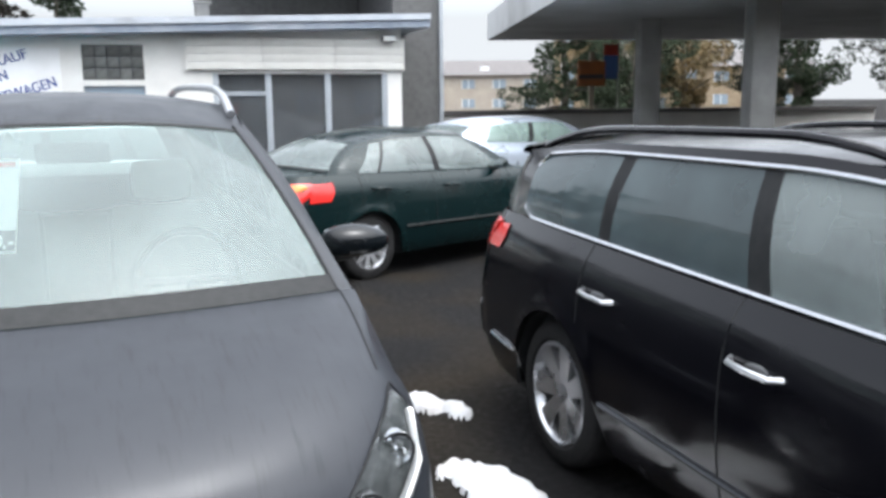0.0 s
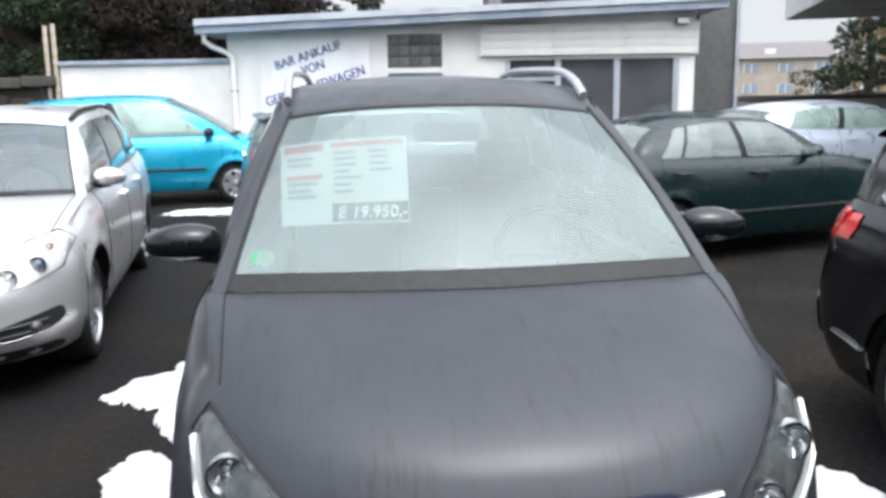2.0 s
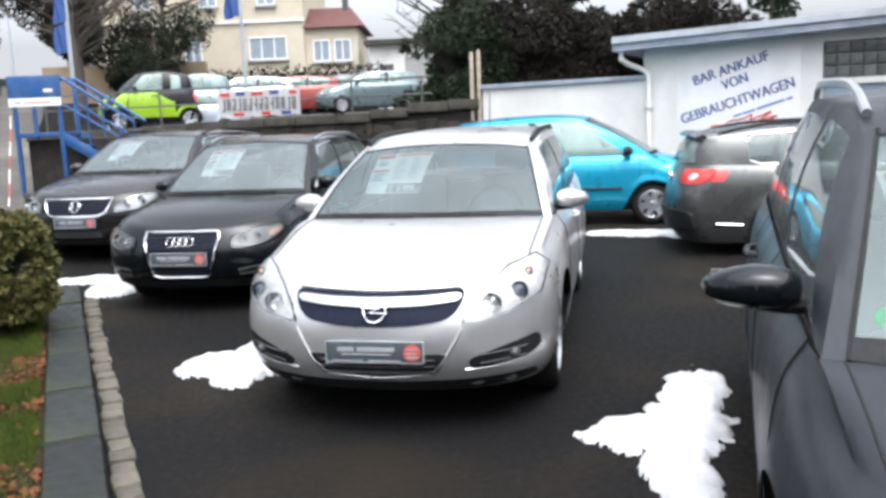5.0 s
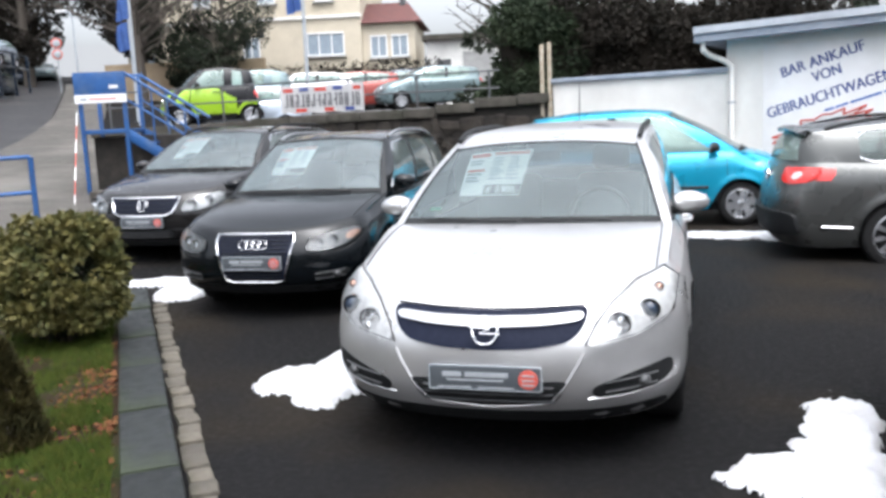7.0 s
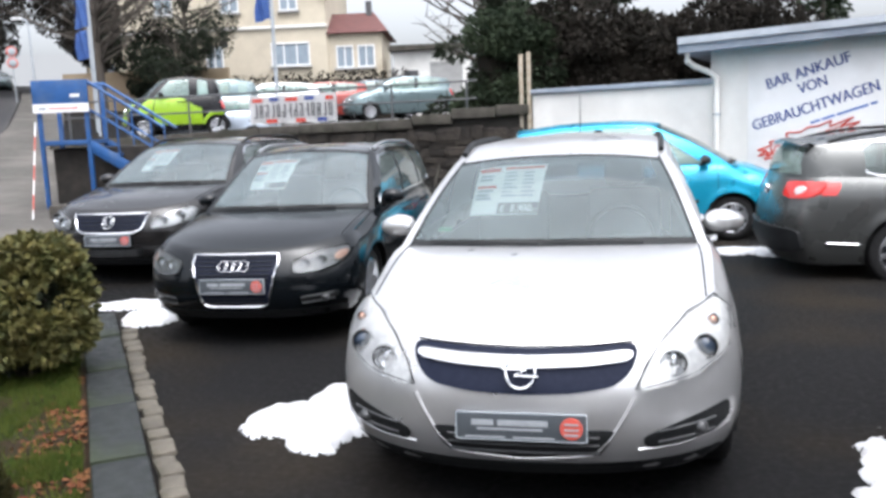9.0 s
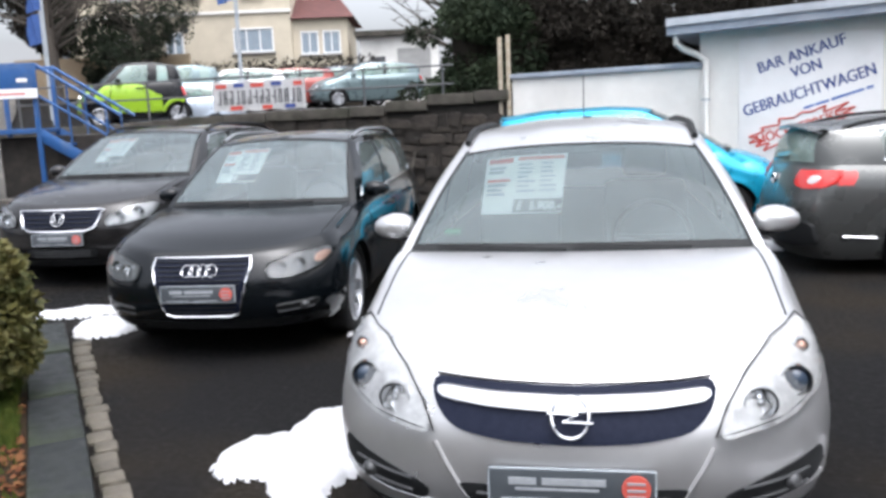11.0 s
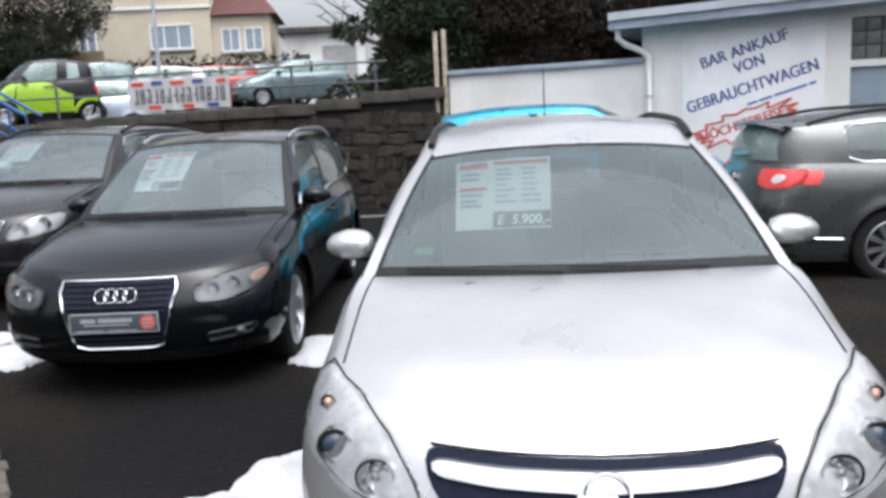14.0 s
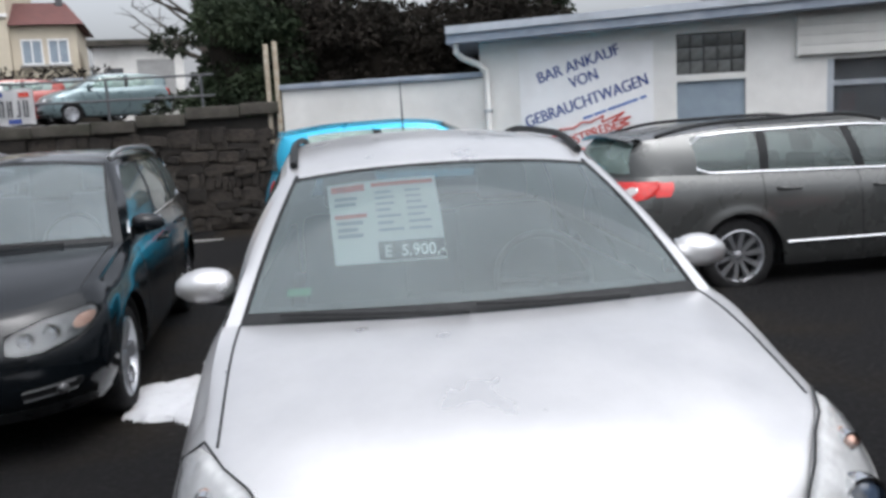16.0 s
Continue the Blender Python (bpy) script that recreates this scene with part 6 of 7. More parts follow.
def showroom():
    root = thing("showroom", FM, "low white showroom with a shallow metal-edged roof", "building")
    e = fs(9.35)
    g0, g1 = fs(6.22), fs(9.10)
    w0, w1 = fs(4.28), fs(5.18)
    for a, b, z0, z1 in ((0, w0, -0.2, 2.72), (w1, g0, -0.2, 2.85), (w0, w1, -0.2, 0.88), (w0, w1, 1.87, 1.96), (w0, w1, 2.52, 2.72),
                         (g0, g1, 2.06, 2.85), (g1, e, -0.2, 2.85)):
        part("wall", boxed(a, b, 0, 0.24, z0, z1), M["render_white"], root, "white rendered wall", False)
    for a, b, y0, y1, z1 in ((0, 0.24, 0.24, 7, 2.6), (e - 0.24, e, 0.24, 7, 2.85), (0, e, 7, 7.24, 2.6)):
        part("wall", boxed(a, b, y0, y1, -0.2, z1), M["render_white"], root, "white rendered wall", False)
    # roof: slab with a pale upper and a blue-grey lower edge, rising slightly
    def sloped(y0, y1, a0, a1, b0, b1, x0=-0.42, x1=e + 0.42):
        bm = bmesh.new()
        vs = [bm.verts.new(v) for v in ((x0, y0, a0), (x1, y0, b0), (x1, y1, b0), (x0, y1, a0), (x0, y0, a1), (x1, y0, b1), (x1, y1, b1), (x0, y1, a1))]
        for f in ((0, 1, 2, 3), (4, 7, 6, 5), (0, 4, 5, 1), (1, 5, 6, 2), (2, 6, 7, 3), (3, 7, 4, 0)):
            bm.faces.new([vs[i] for i in f])
        return bm
    part("roof_edge", sloped(-0.40, 7.5, 2.56, 2.68, 2.84, 2.96), M["roof_metal"], root, "blue-grey roof edge", False)
    part("roof", sloped(-0.45, 7.6, 2.684, 2.79, 2.964, 3.06), M["roof_pale"], root, "pale flat roof", False)
    # glass blocks and panel below
    wi = part("window", boxed(w0, w1, 0.08, 0.13, 1.96, 2.52), M["dark_frame"], root, "dark glass-block window", False)
    bm = boxed(-0.083, 0.083, -0.02, 0.02, -0.083, 0.083, None, 0.012)
    gb = None
    for i in range(5):
        for j in range(3):
            m = Matrix.Translation((lerp(w0, w1, (i + 0.5) / 5), 0.07, lerp(1.96, 2.52, (j + 0.5) / 3)))
            if gb is None:
                gb = part("glass_block", bm, M["glass_block"], wi)
                gb.matrix_basis = m
            else:
                shared("glass_block", gb.data, wi, m)
    part("window_panel", boxed(w0, w1, 0.05, 0.10, 0.88, 1.87, None, 0.005), M["pane_panel"], root, "blue-grey blind panel", False)
    # boarded fascia over the glass front
    f0, f1 = fs(5.83), fs(9.35)
    fas = part("fascia", boxed(f0, f1 + 0.02, -0.06, -0.002, 2.125, 2.64), M["dark_frame"], root, "white boarded fascia", False)
    bm = boxed(-0.5, 0.5, -0.012, 0.012, -0.06, 0.06, None, 0.006)
    pl = None
    for j in range(4):
        for i in range(3):
            a, b = lerp(f0, f1 + 0.02, i / 3), lerp(f0, f1 + 0.02, (i + 1) / 3)
            m = Matrix.Translation(((a + b) / 2, -0.07, 2.19 + 0.129 * j)) @ Matrix.Diagonal((b - a - 0.004, 1, 1.04, 1))
            if pl is None:
                pl = part("plank", bm, M["plank_white"], fas)
                pl.matrix_basis = m
            else:
                shared("plank", pl.data, fas, m)
    for sx, nx in ((f0, -1), (f1 + 0.02, 1)):
        part("end_board", boxed(sx - 0.015, sx + 0.015, -0.085, 0.0, 2.115, 2.66), M["plank_white"], fas, "", False)
    # glass front with posts, transom and door
    for k, x in enumerate((g0 + 0.04, fs(7.1), fs(8.08), g1 - 0.04)):
        part("post", boxed(x - 0.05, x + 0.05, 0.02, 0.12, -0.1, 2.06, None, 0.006), M["frame_grey"], root, "grey metal post")
    part("transom", boxed(g0, fs(7.1), 0.04, 0.10, 1.70, 1.77), M["frame_grey"], root)
    part("transom", boxed(g0, g1, 0.04, 0.10, 0.40, 0.48), M["frame_grey"], root)
    part("plinth", boxed(g0, g1, 0.03, 0.12, -0.1, 0.40), M["pane_panel"], root)
    for a, b in ((g0, fs(7.1)), (fs(7.1), fs(8.08)), (fs(8.08), g1)):
        part("pane", boxed(a + 0.05, b - 0.05, 0.065, 0.075, 0.48, 2.06), G_SHOP, root).visible_shadow = False
    part("inner_wall", boxed(g0 - 0.3, g1 + 0.3, 1.2, 1.25, -0.1, 2.6), M["wall_dark"], root)
    part("inner_floor", boxed(0.24, e - 0.24, 0.24, 7, -0.02, 0.0), M["wall_dark"], root)
    part("red_poster", boxed(g0 + 0.18, g0 + 0.40, 0.10, 0.11, 1.35, 1.6), M["red_lens"], root, "red poster behind the glass")
    # gutter and downpipe
    dp = [(-0.30, -0.30, 2.58), (-0.30, -0.30, 2.44), (-0.22, -0.18, 2.36), (-0.04, -0.10, 2.28), (0.10, -0.09, 2.18), (0.10, -0.09, 0.0)]
    part("downpipe", tube(bmesh.new(), dp, 0.045, 10), M["render_white"], root, "pale downpipe")
    for z in (0.6, 1.6):
        part("pipe_clip", boxed(0.045, 0.155, -0.14, 0.0, z, z + 0.03, None, 0.004), M["frame_grey"], root)
    # floodlight
    fl = part("floodlight", boxed(fs(8.98), fs(9.2), -0.22, -0.09, 2.60, 2.70, None, 0.012), M["dark_frame"], root, "small floodlight under the eave")
    part("floodlight_glass", boxed(fs(8.99), fs(9.19), -0.226, -0.221, 2.61, 2.69), M["lamp_glass"], fl)
    # chimney and vent on the roof
    ch = part("chimney", boxed(4.6, 4.85, 3.0, 3.25, 2.7, 3.55, None, 0.01), M["concrete"], root, "small pale chimney")
    part("chimney_cap", boxed(4.55, 4.9, 2.95, 3.3, 3.5, 3.56, None, 0.01), M["concrete"], ch)
    part("roof_vent", boxed(3.2, 3.55, 1.6, 1.95, 2.7, 2.98, None, 0.02), M["panel_white"], root)


def wall_sign():
    root = thing("wall_sign", FM, "white wall sign with slanted navy lettering and red burst", "sign")
    s0, s1 = fs(2.16), fs(3.97)
    part("panel", boxed(s0, s1, -0.018, -0.002, 0.55, 2.46, None, 0.004), M["panel_white"], root)

    def words(text, x, z, w, size, ang, mt):
        ob = lettering("lettering", text, 1.0, mt, root, Matrix.Identity(4), 0.001)
        wid = max(v.co.x for v in ob.data.vertices) - min(v.co.x for v in ob.data.vertices)
        k = w / wid
        q = Matrix.Rotation(radians(ang), 4, 'Z')
        ob.matrix_basis = Matrix.Translation((fs(x), -0.022, z)) @ axes((0, 0, 0), (1, 0, 0), (0, 0, 1), (0, -1, 0)) @ q @ Matrix.Diagonal((k, size, 1, 1))
        ob2 = new("lettering", ob.data)
        ob2.parent = root
        ob2.matrix_basis = Matrix.Translation((0.009, 0.0004, 0.004)) @ ob.matrix_basis
    words("BAR ANKAUF", 2.42, 1.95, 1.18, 0.22, 17, M["navy"])
    words("VON", 2.86, 1.86, 0.40, 0.22, 17, M["navy"])
    words("GEBRAUCHTWAGEN", 2.24, 1.34, 1.78, 0.23, 17, M["navy"])
    for x0, x1 in ((0, 0.14), (0.16, 0.34), (0.37, 0.80), (0.83, 0.92)):
        part("web_address", boxed(x0, x1, -0.0235, -0.0195, 0, 0.034, Matrix.Translation((fs(3.02), 0, 1.415)) @ pose(0, 0, 0, 0, -17)), M["blue_flag"], root)
    words("HÖCHSTPREISE", 2.42, 0.93, 1.15, 0.19, 17, M["red_letter"])
    rnd = random.Random(9)
    c, k = Vector((fs(2.98), 1.17)), 30
    pts = []
    for i in range(k):
        q = 2 * math.pi * i / k
        r = 1.0 if i % 2 else 0.72
        r *= rnd.uniform(0.9, 1.12)
        a = Vector((math.cos(q) * 0.78 * r, math.sin(q) * 0.21 * r))
        ca, sa = math.cos(radians(17)), math.sin(radians(17))
        pts.append((c.x + a.x * ca - a.y * sa, -0.021, c.y + a.x * sa + a.y * ca))
    fine = []
    for i in range(k):
        fine += [Vector(pts[i]).lerp(Vector(pts[(i + 1) % k]), t) for t in (0.03, 0.97)]
    part("red_burst", tube(bmesh.new(), fine, 0.014, 5, True), M["red_letter"], root, "red zigzag burst outline")


def white_wall():
    a, b = Vector((-1.28, 12.02, 0)), Vector((1.66, 10.90, 0))
    u = (b - a).normalized()
    m = axes(a, u, Vector((-u.y, u.x, 0)), (0, 0, 1))
    L = (b - a).length
    root = thing("wall_garden", m, "white rendered yard wall with a grey coping", "wall", kind="structure")
    part("wall_face", boxed(0, L, 0, 0.24, -0.3, 2.09), M["render_white"], root, "", False)
    part("coping", boxed(-0.05, L, -0.06, 0.30, 2.09, 2.17, None, 0.012), M["roof_metal"], root, "grey coping")
    for x in (-0.13, 0.02):
        pm = m @ Matrix.Translation((x - 0.06, -0.05, 0))
        tagged(part("timber_post", boxed(-0.028, 0.028, -0.03, 0.03, -0.2, 2.82 - (x < 0) * 0.03, pm, 0.006), M["timber"], None), "weathered timber post at the end of the yard wall", "post", "timber posts")


def stone_wall():
    a, b = Vector((-1.34, 12.02, 0)), Vector((-11.5, 12.72, 0))
    u = (b - a).normalized()
    n = Vector((u.y, -u.x, 0))
    if n.y > 0:
        n = -n
    L = (b - a).length
    root = thing("wall_retaining", axes(a, u, -n, (0, 0, 1)), "dark rubble retaining wall below the upper lot", "wall", kind="structure")
    bm = bmesh.new()
    box(bm, 0, L, 0.0, 0.35, -0.4, 1.56)
    box(bm, 0, 3.0, 0.004, 0.35, 1.56, 1.72)
    part("mortar", bm, M["mortar"], root, "", False)
    rnd = random.Random(17)
    kinds = []
    for i in range(10):
        bm = bmesh.new()
        bmesh.ops.create_cube(bm, size=1)
        bmesh.ops.bevel(bm, geom=bm.edges[:], offset=0.16, segments=1, affect='EDGES')
        for v in bm.verts:
            v.co += Vector((rnd.uniform(-1, 1), rnd.uniform(-1, 1), rnd.uniform(-1, 1))) * 0.07
        kinds.append(bm)
    z = 0.0
    first = {}
    while z < 1.42:
        h = rnd.uniform(0.07, 0.22)
        x = rnd.uniform(-0.1, 0.0)
        while x < L:
            w = rnd.choice((rnd.uniform(0.08, 0.2), rnd.uniform(0.2, 0.5)))
            cx = x + w / 2
            m = (Matrix.Translation((cx, -0.01, z + h / 2 + rnd.uniform(-0.03, 0.03))) @ Matrix.Rotation(rnd.uniform(-0.2, 0.2), 4, 'Y')
                 @ Matrix.Diagonal((w - 0.01, rnd.uniform(0.05, 0.16), h * rnd.uniform(0.75, 1.35), 1)))
            k = rnd.randrange(10)
            if cx < 7.6:
                if k not in first:
                    first[k] = part("stone", kinds[k], M["stone"], root, smooth=False)
                    first[k].matrix_basis = m
                else:
                    shared("stone", first[k].data, root, m)
            x += w
        z += h
    bm = bmesh.new()
    x = 0
    while x < L:
        w = rnd.uniform(0.5, 0.9)
        z0 = 1.66 + 0.18 * step(2.5, 0, x) - 0.13 * step(3, 9, x)
        box(bm, x, min(L, x + w - 0.012), -0.10, 0.42, z0 - 0.09, z0 + 0.09, None, 0.018)
        x += w
    part("coping", bm, M["coping"], root, "weathered coping stones")
    # railing along the top
    rl = thing("guard_rail", axes(a, u, -n, (0, 0, 1)), "dark steel guard rail on the retaining wall", "railing")
    for i in range(7):
        x = 1.2 + i * 1.45
        part("post", tube(bmesh.new(), [(x, 0.25, 1.6), (x, 0.25, 2.42)], 0.022, 8), M["dark_frame"], rl)
    for z in (2.40, 2.08):
        part("bar", tube(bmesh.new(), [(1.0, 0.25, z), (10.0, 0.25, z)], 0.018, 8), M["dark_frame"], rl)
    # banner tied to the rail
    bn = thing("banner", axes(a, u, -n, (0, 0, 1)), "white printed banner tied to the guard rail", "banner")
    bm = bmesh.new()
    grid(bm, [[(3.75 + 1.85 * i / 24, 0.20 + 0.02 * math.sin(i * 1.3), z + 0.012 * math.sin(i * 0.9)) for i in range(25)] for z in (1.78, 2.05, 2.32)])
    bmesh.ops.solidify(bm, geom=bm.faces[:], thickness=0.004)
    part("cloth", bm, M["white"], bn)
    rnd = random.Random(23)
    for i in range(14):
        x = 3.83 + i * 0.122
        part("print_bar", boxed(x, x + 0.028, 0.165, 0.172, 1.90, 2.15), M["dark_frame"], bn)
        if i % 3 != 1:
            part("print_bar", boxed(x + 0.05, x + 0.075, 0.165, 0.172, 1.90, rnd.choice((2.02, 2.15))), M["dark_frame"], bn)
        z = rnd.choice((1.90, 2.01, 2.125))
        part("print_bar", boxed(x + 0.004, x + 0.072, 0.164, 0.171, z, z + 0.026), M["dark_frame"], bn)
    for x, w, z, mt in ((3.80, 0.16, 2.20, "red_letter"), (4.2, 0.2, 2.21, "navy"), (4.55, 0.26, 2.20, "red_letter"), (4.95, 0.2, 2.21, "navy"), (5.3, 0.22, 2.20, "red_letter"),
                        (3.95, 0.2, 1.80, "navy"), (4.4, 0.2, 1.80, "red_letter"), (5.0, 0.24, 1.80, "red_letter")):
        part("print_bar", boxed(x, x + w, 0.165, 0.172, z, z + 0.07), M[mt], bn)


def blue_stair():
    o = Vector((-8.3, 8.18, 0))
    m = axes(o, Vector((0.954, 0.30, 0)).normalized(), Vector((-0.30, 0.954, 0)).normalized(), (0, 0, 1))
    root = thing("steel_stair", m, "blue steel stair with a landing and a blue sign panel", "stair")
    B = M["blue_steel"]
    w, dp = 0.75, 0.9
    for x in (0.03, w - 0.03):
        for y in (0.03, dp - 0.03):
            part("post", boxed(x - 0.03, x + 0.03, y - 0.03, y + 0.03, 0.3, 2.5, None, 0.004), B, root)
    part("landing", boxed(0, w, 0, dp, 1.55, 1.62, None, 0.008), B, root)
    for y in (0.02, dp - 0.02):
        part("top_rail", tube(bmesh.new(), [(0, y, 2.5), (w, y, 2.5), (w + 1.1, y, 1.75)], 0.025, 8), B, root)
        part("mid_rail", tube(bmesh.new(), [(w, y, 2.08), (w + 1.55, y, 1.03)], 0.018, 8), B, root)
        bm = bmesh.new()
        tube(bm, [(w - 0.03, y, 1.54), (w + 1.75, y, 0.36)], 0.085, 4, squash=0.3)
        part("stringer", bm, B, root)
        for i in range(3):
            x = w + 0.4 + i * 0.5
            part("baluster", tube(bmesh.new(), [(x, y, 1.55 - (x - w) * 0.67), (x, y, 2.48 - (x - w) * 0.67)], 0.014, 6), B, root)
    for i in range(6):
        x = w + 0.14 + i * 0.27
        part("tread", boxed(x, x + 0.27, 0.05, dp - 0.05, 1.36 - i * 0.18, 1.40 - i * 0.18, None, 0.005), B, root)
    pn = part("sign_panel", boxed(-0.03, w + 0.03, -0.04, -0.01, 2.04, 2.52, None, 0.004), B, root, "blue sign panel with a white strip")
    part("sign_strip", boxed(-0.03, w + 0.03, -0.048, -0.041, 2.04, 2.17), M["white"], pn)
    part("sign_writing", boxed(0.05, 0.16, -0.052, -0.049, 2.08, 2.12), M["grey_ink"], pn)
    part("sign_writing", boxed(0.2, 0.62, -0.052, -0.049, 2.09, 2.11), M["badge_red"], pn)
    part("sign_writing", boxed(0.52, 0.66, -0.046, -0.041, 2.26, 2.31), M["white"], pn)
    # footing of dark stone
    tagged(part("stone_footing", boxed(0.1, 2.6, 0.2, 1.6, -0.2, 1.50, m, 0.05), M["stone"], None), "dark rubble footing under the steel stair", "wall", kind="structure")
    # leaning red and white pole
    pole = thing("marker_pole", None, "thin red and white marker pole leaning by the stair", "pole")
    for i in range(8):
        a, b = Vector((-7.75, 7.1, 0.25)), Vector((-8.2, 8.0, 1.9))
        part("band", tube(bmesh.new(), [a.lerp(b, i / 8), a.lerp(b, (i + 1) / 8)], 0.009, 6), M["white" if i % 2 else "red_letter"], pole)
    st = thing("step_blocks", None, "concrete blocks beside the stair foot", "blocks")
    part("block", boxed(-7.7, -6.9, 6.9, 7.3, 0.0, 0.42, None, 0.02), M["concrete"], st)
    part("block", boxed(-7.6, -7.0, 7.3, 7.7, 0.0, 0.72, None, 0.02), M["coping"], st)


def street_rail():
    root = thing("street_rail", None, "blue steel railing beside the footway", "railing")
    a, b = Vector((-7.05, 5.55)), Vector((-9.0, 3.6))
    for t in (0, 0.5, 1):
        p = a.lerp(b, t)
        z = land(*p)
        part("post", tube(bmesh.new(), [(*p, z - 0.1), (*p, z + 1.0)], 0.035, 8), M["blue_steel"], root)
    for h in (1.0, 0.55):
        part("bar", tube(bmesh.new(), [(*a, land(*a) + h), (*b, land(*b) + h)], 0.028, 8), M["blue_steel"], root)


showroom()
wall_sign()
white_wall()
stone_wall()
blue_stair()
street_rail()

tagged(part("leaning_stick", tube(bmesh.new(), [(-3.15, 11.55, land(-3.15, 11.55)), (-2.95, 11.8, 0.95)], 0.018, 6), M["coping"], None), "pale stick leaning on the stone wall", "stick")
tagged(part("parking_line", boxed(-3.1, -2.2, 10.9, 10.98, -0.02, 0.006), M["concrete"], None), "worn white parking line on the asphalt", "marking", kind="structure")


# ---- cars on the upper lot and in the street ----
def at_height(x, y, z, rot):
    return pose(x, y, z, 0, 0, rot)


TZ = 1.62


def city_car(name, pm, second, m, label):
    """A two-seater with a contrasting safety shell: dark shell, coloured panels."""
    p = spec(2.55, 1.52, 1.54, 0.50, 2.27, 0.27, 0.80, 1.02, (1.02, 1.05), 0.50, 1.05, 2.25, second, D=0.34, Dr=0.22, detail=1, spokes=6, style=0.6)
    cs = p["cowl"][1]
    p["sides"] = [(cs, 1.15, "p"), (cs + 0.15, 1.22, "l"), (1.62, 1.66, "p"), (1.84, 1.86, "l"), (2.10, 2.08, "p"), (2.33, 2.25, "p")]
    p["doors"], p["handles"] = (cs + 0.06, 1.62), (1.45,)
    root, s = car(name, p, m, label, "car", "parked cars on the upper lot")
    for sg in (-1, 1):
        for nm, ya, yb in (("wing_panel", 0.38, cs + 0.08), ("door_panel", cs + 0.11, 1.92)):
            bm = bmesh.new()
            grid(bm, [[(sg * (s.side(y, z) + 0.007), y + s.nose(z) * (1 - (y - s.y0) / (s.y1 - s.y0)) ** 5, z)
                       for z in (lerp(max(0.34, s.zbot(y) + 0.015), s.edge(y) - 0.02 - 0.30 * step(1.35, 1.95, y), k / 6) for k in range(7))]
                      for y in (lerp(ya, yb, i / 12) for i in range(13))])
            part(nm, bm, pm, root, "coloured plastic body panel")
        arc = [(sg * (s.side(2.27 + 0.34 * math.cos(q), 0.55) + 0.01), 2.27 + 0.335 * math.cos(q), 0.27 + 0.335 * math.sin(q)) for q in (math.pi * (0.35 + 0.6 * i / 10) for i in range(11))]
        part("arch_trim", tube(bmesh.new(), arc, 0.045, 6, squash=0.5), pm, root)
    part("front_panel", patch(s, sym([(0, 0.80), (0.4, 0.82), (0.66, 0.86), (0.68, 0.40), (0.4, 0.33), (0, 0.32)]), s.F, -0.007), pm, root)
    hd = spline(p["hood"])
    bm = bmesh.new()
    grid(bm, [[(u * 0.60, lerp(s.F(u * 0.6, 0.8) + 0.01, s.cowl_y(u) - 0.02, t), lerp(s.edge(s.y0), hd(t), 1 - abs(u * 0.85) ** 2.6) + 0.02) for u in (-1, -0.6, -0.2, 0.2, 0.6, 1)] for t in (0.05, 0.3, 0.6, 0.9)])
    part("bonnet_panel", bm, pm, root)
    lamps(root, s, [(0.40, 0.64), (0.42, 0.76), (0.58, 0.78), (0.68, 0.74), (0.66, 0.65)], [(0.54, 0.70, 0.05, 0)])
    tails(root, s, [(0.55, 0.9), (0.56, 0.7), (0.68, 0.7), (0.68, 0.9)])


city_car("lime_green_city_car", P_LIME, P_BLACK, at_height(-12.1, 16.3, 1.57, -60), "lime green and black two-seat city car")
city_car("mint_city_car", P_MINT, P_TEAL, at_height(-12.3, 19.0, 1.64, -60), "mint green two-seat city car")
small_car("grey_green_hatchback", P_TEAL, at_height(-9.1, 24.6, 1.88, -62), "grey-green hatchback on the upper lot", L=3.8, H=1.45)
small_car("night_blue_hatchback", P_NIGHT, at_height(-10.9, 26.6, 1.93, -62), "dark blue hatchback on the upper lot", L=4.0, H=1.46)
small_car("red_hatchback", P_RED, at_height(-12.3, 25.4, 1.92, -62), "red hatchback on the upper lot", L=3.8, H=1.42)
small_car("white_hatchback", P_WHITE, at_height(-13.6, 24.0, 1.9, -62), "white hatchback on the upper lot", L=3.8, H=1.42)
small_car("pale_hatchback", P_ICE, at_height(-12.8, 17.8, 1.2, -70), "pale silver hatchback by the street", L=3.9, H=1.44)
for x, y, pm, lab in ((-38.5, 41.9, P_NIGHT, "dark car parked far up the street"), (-42.5, 49.0, P_TEAL, "grey car parked far up the street")):
    small_car("parked_car", pm, placed(x, y, 39), lab, L=4.2, H=1.45, group="cars in the street")


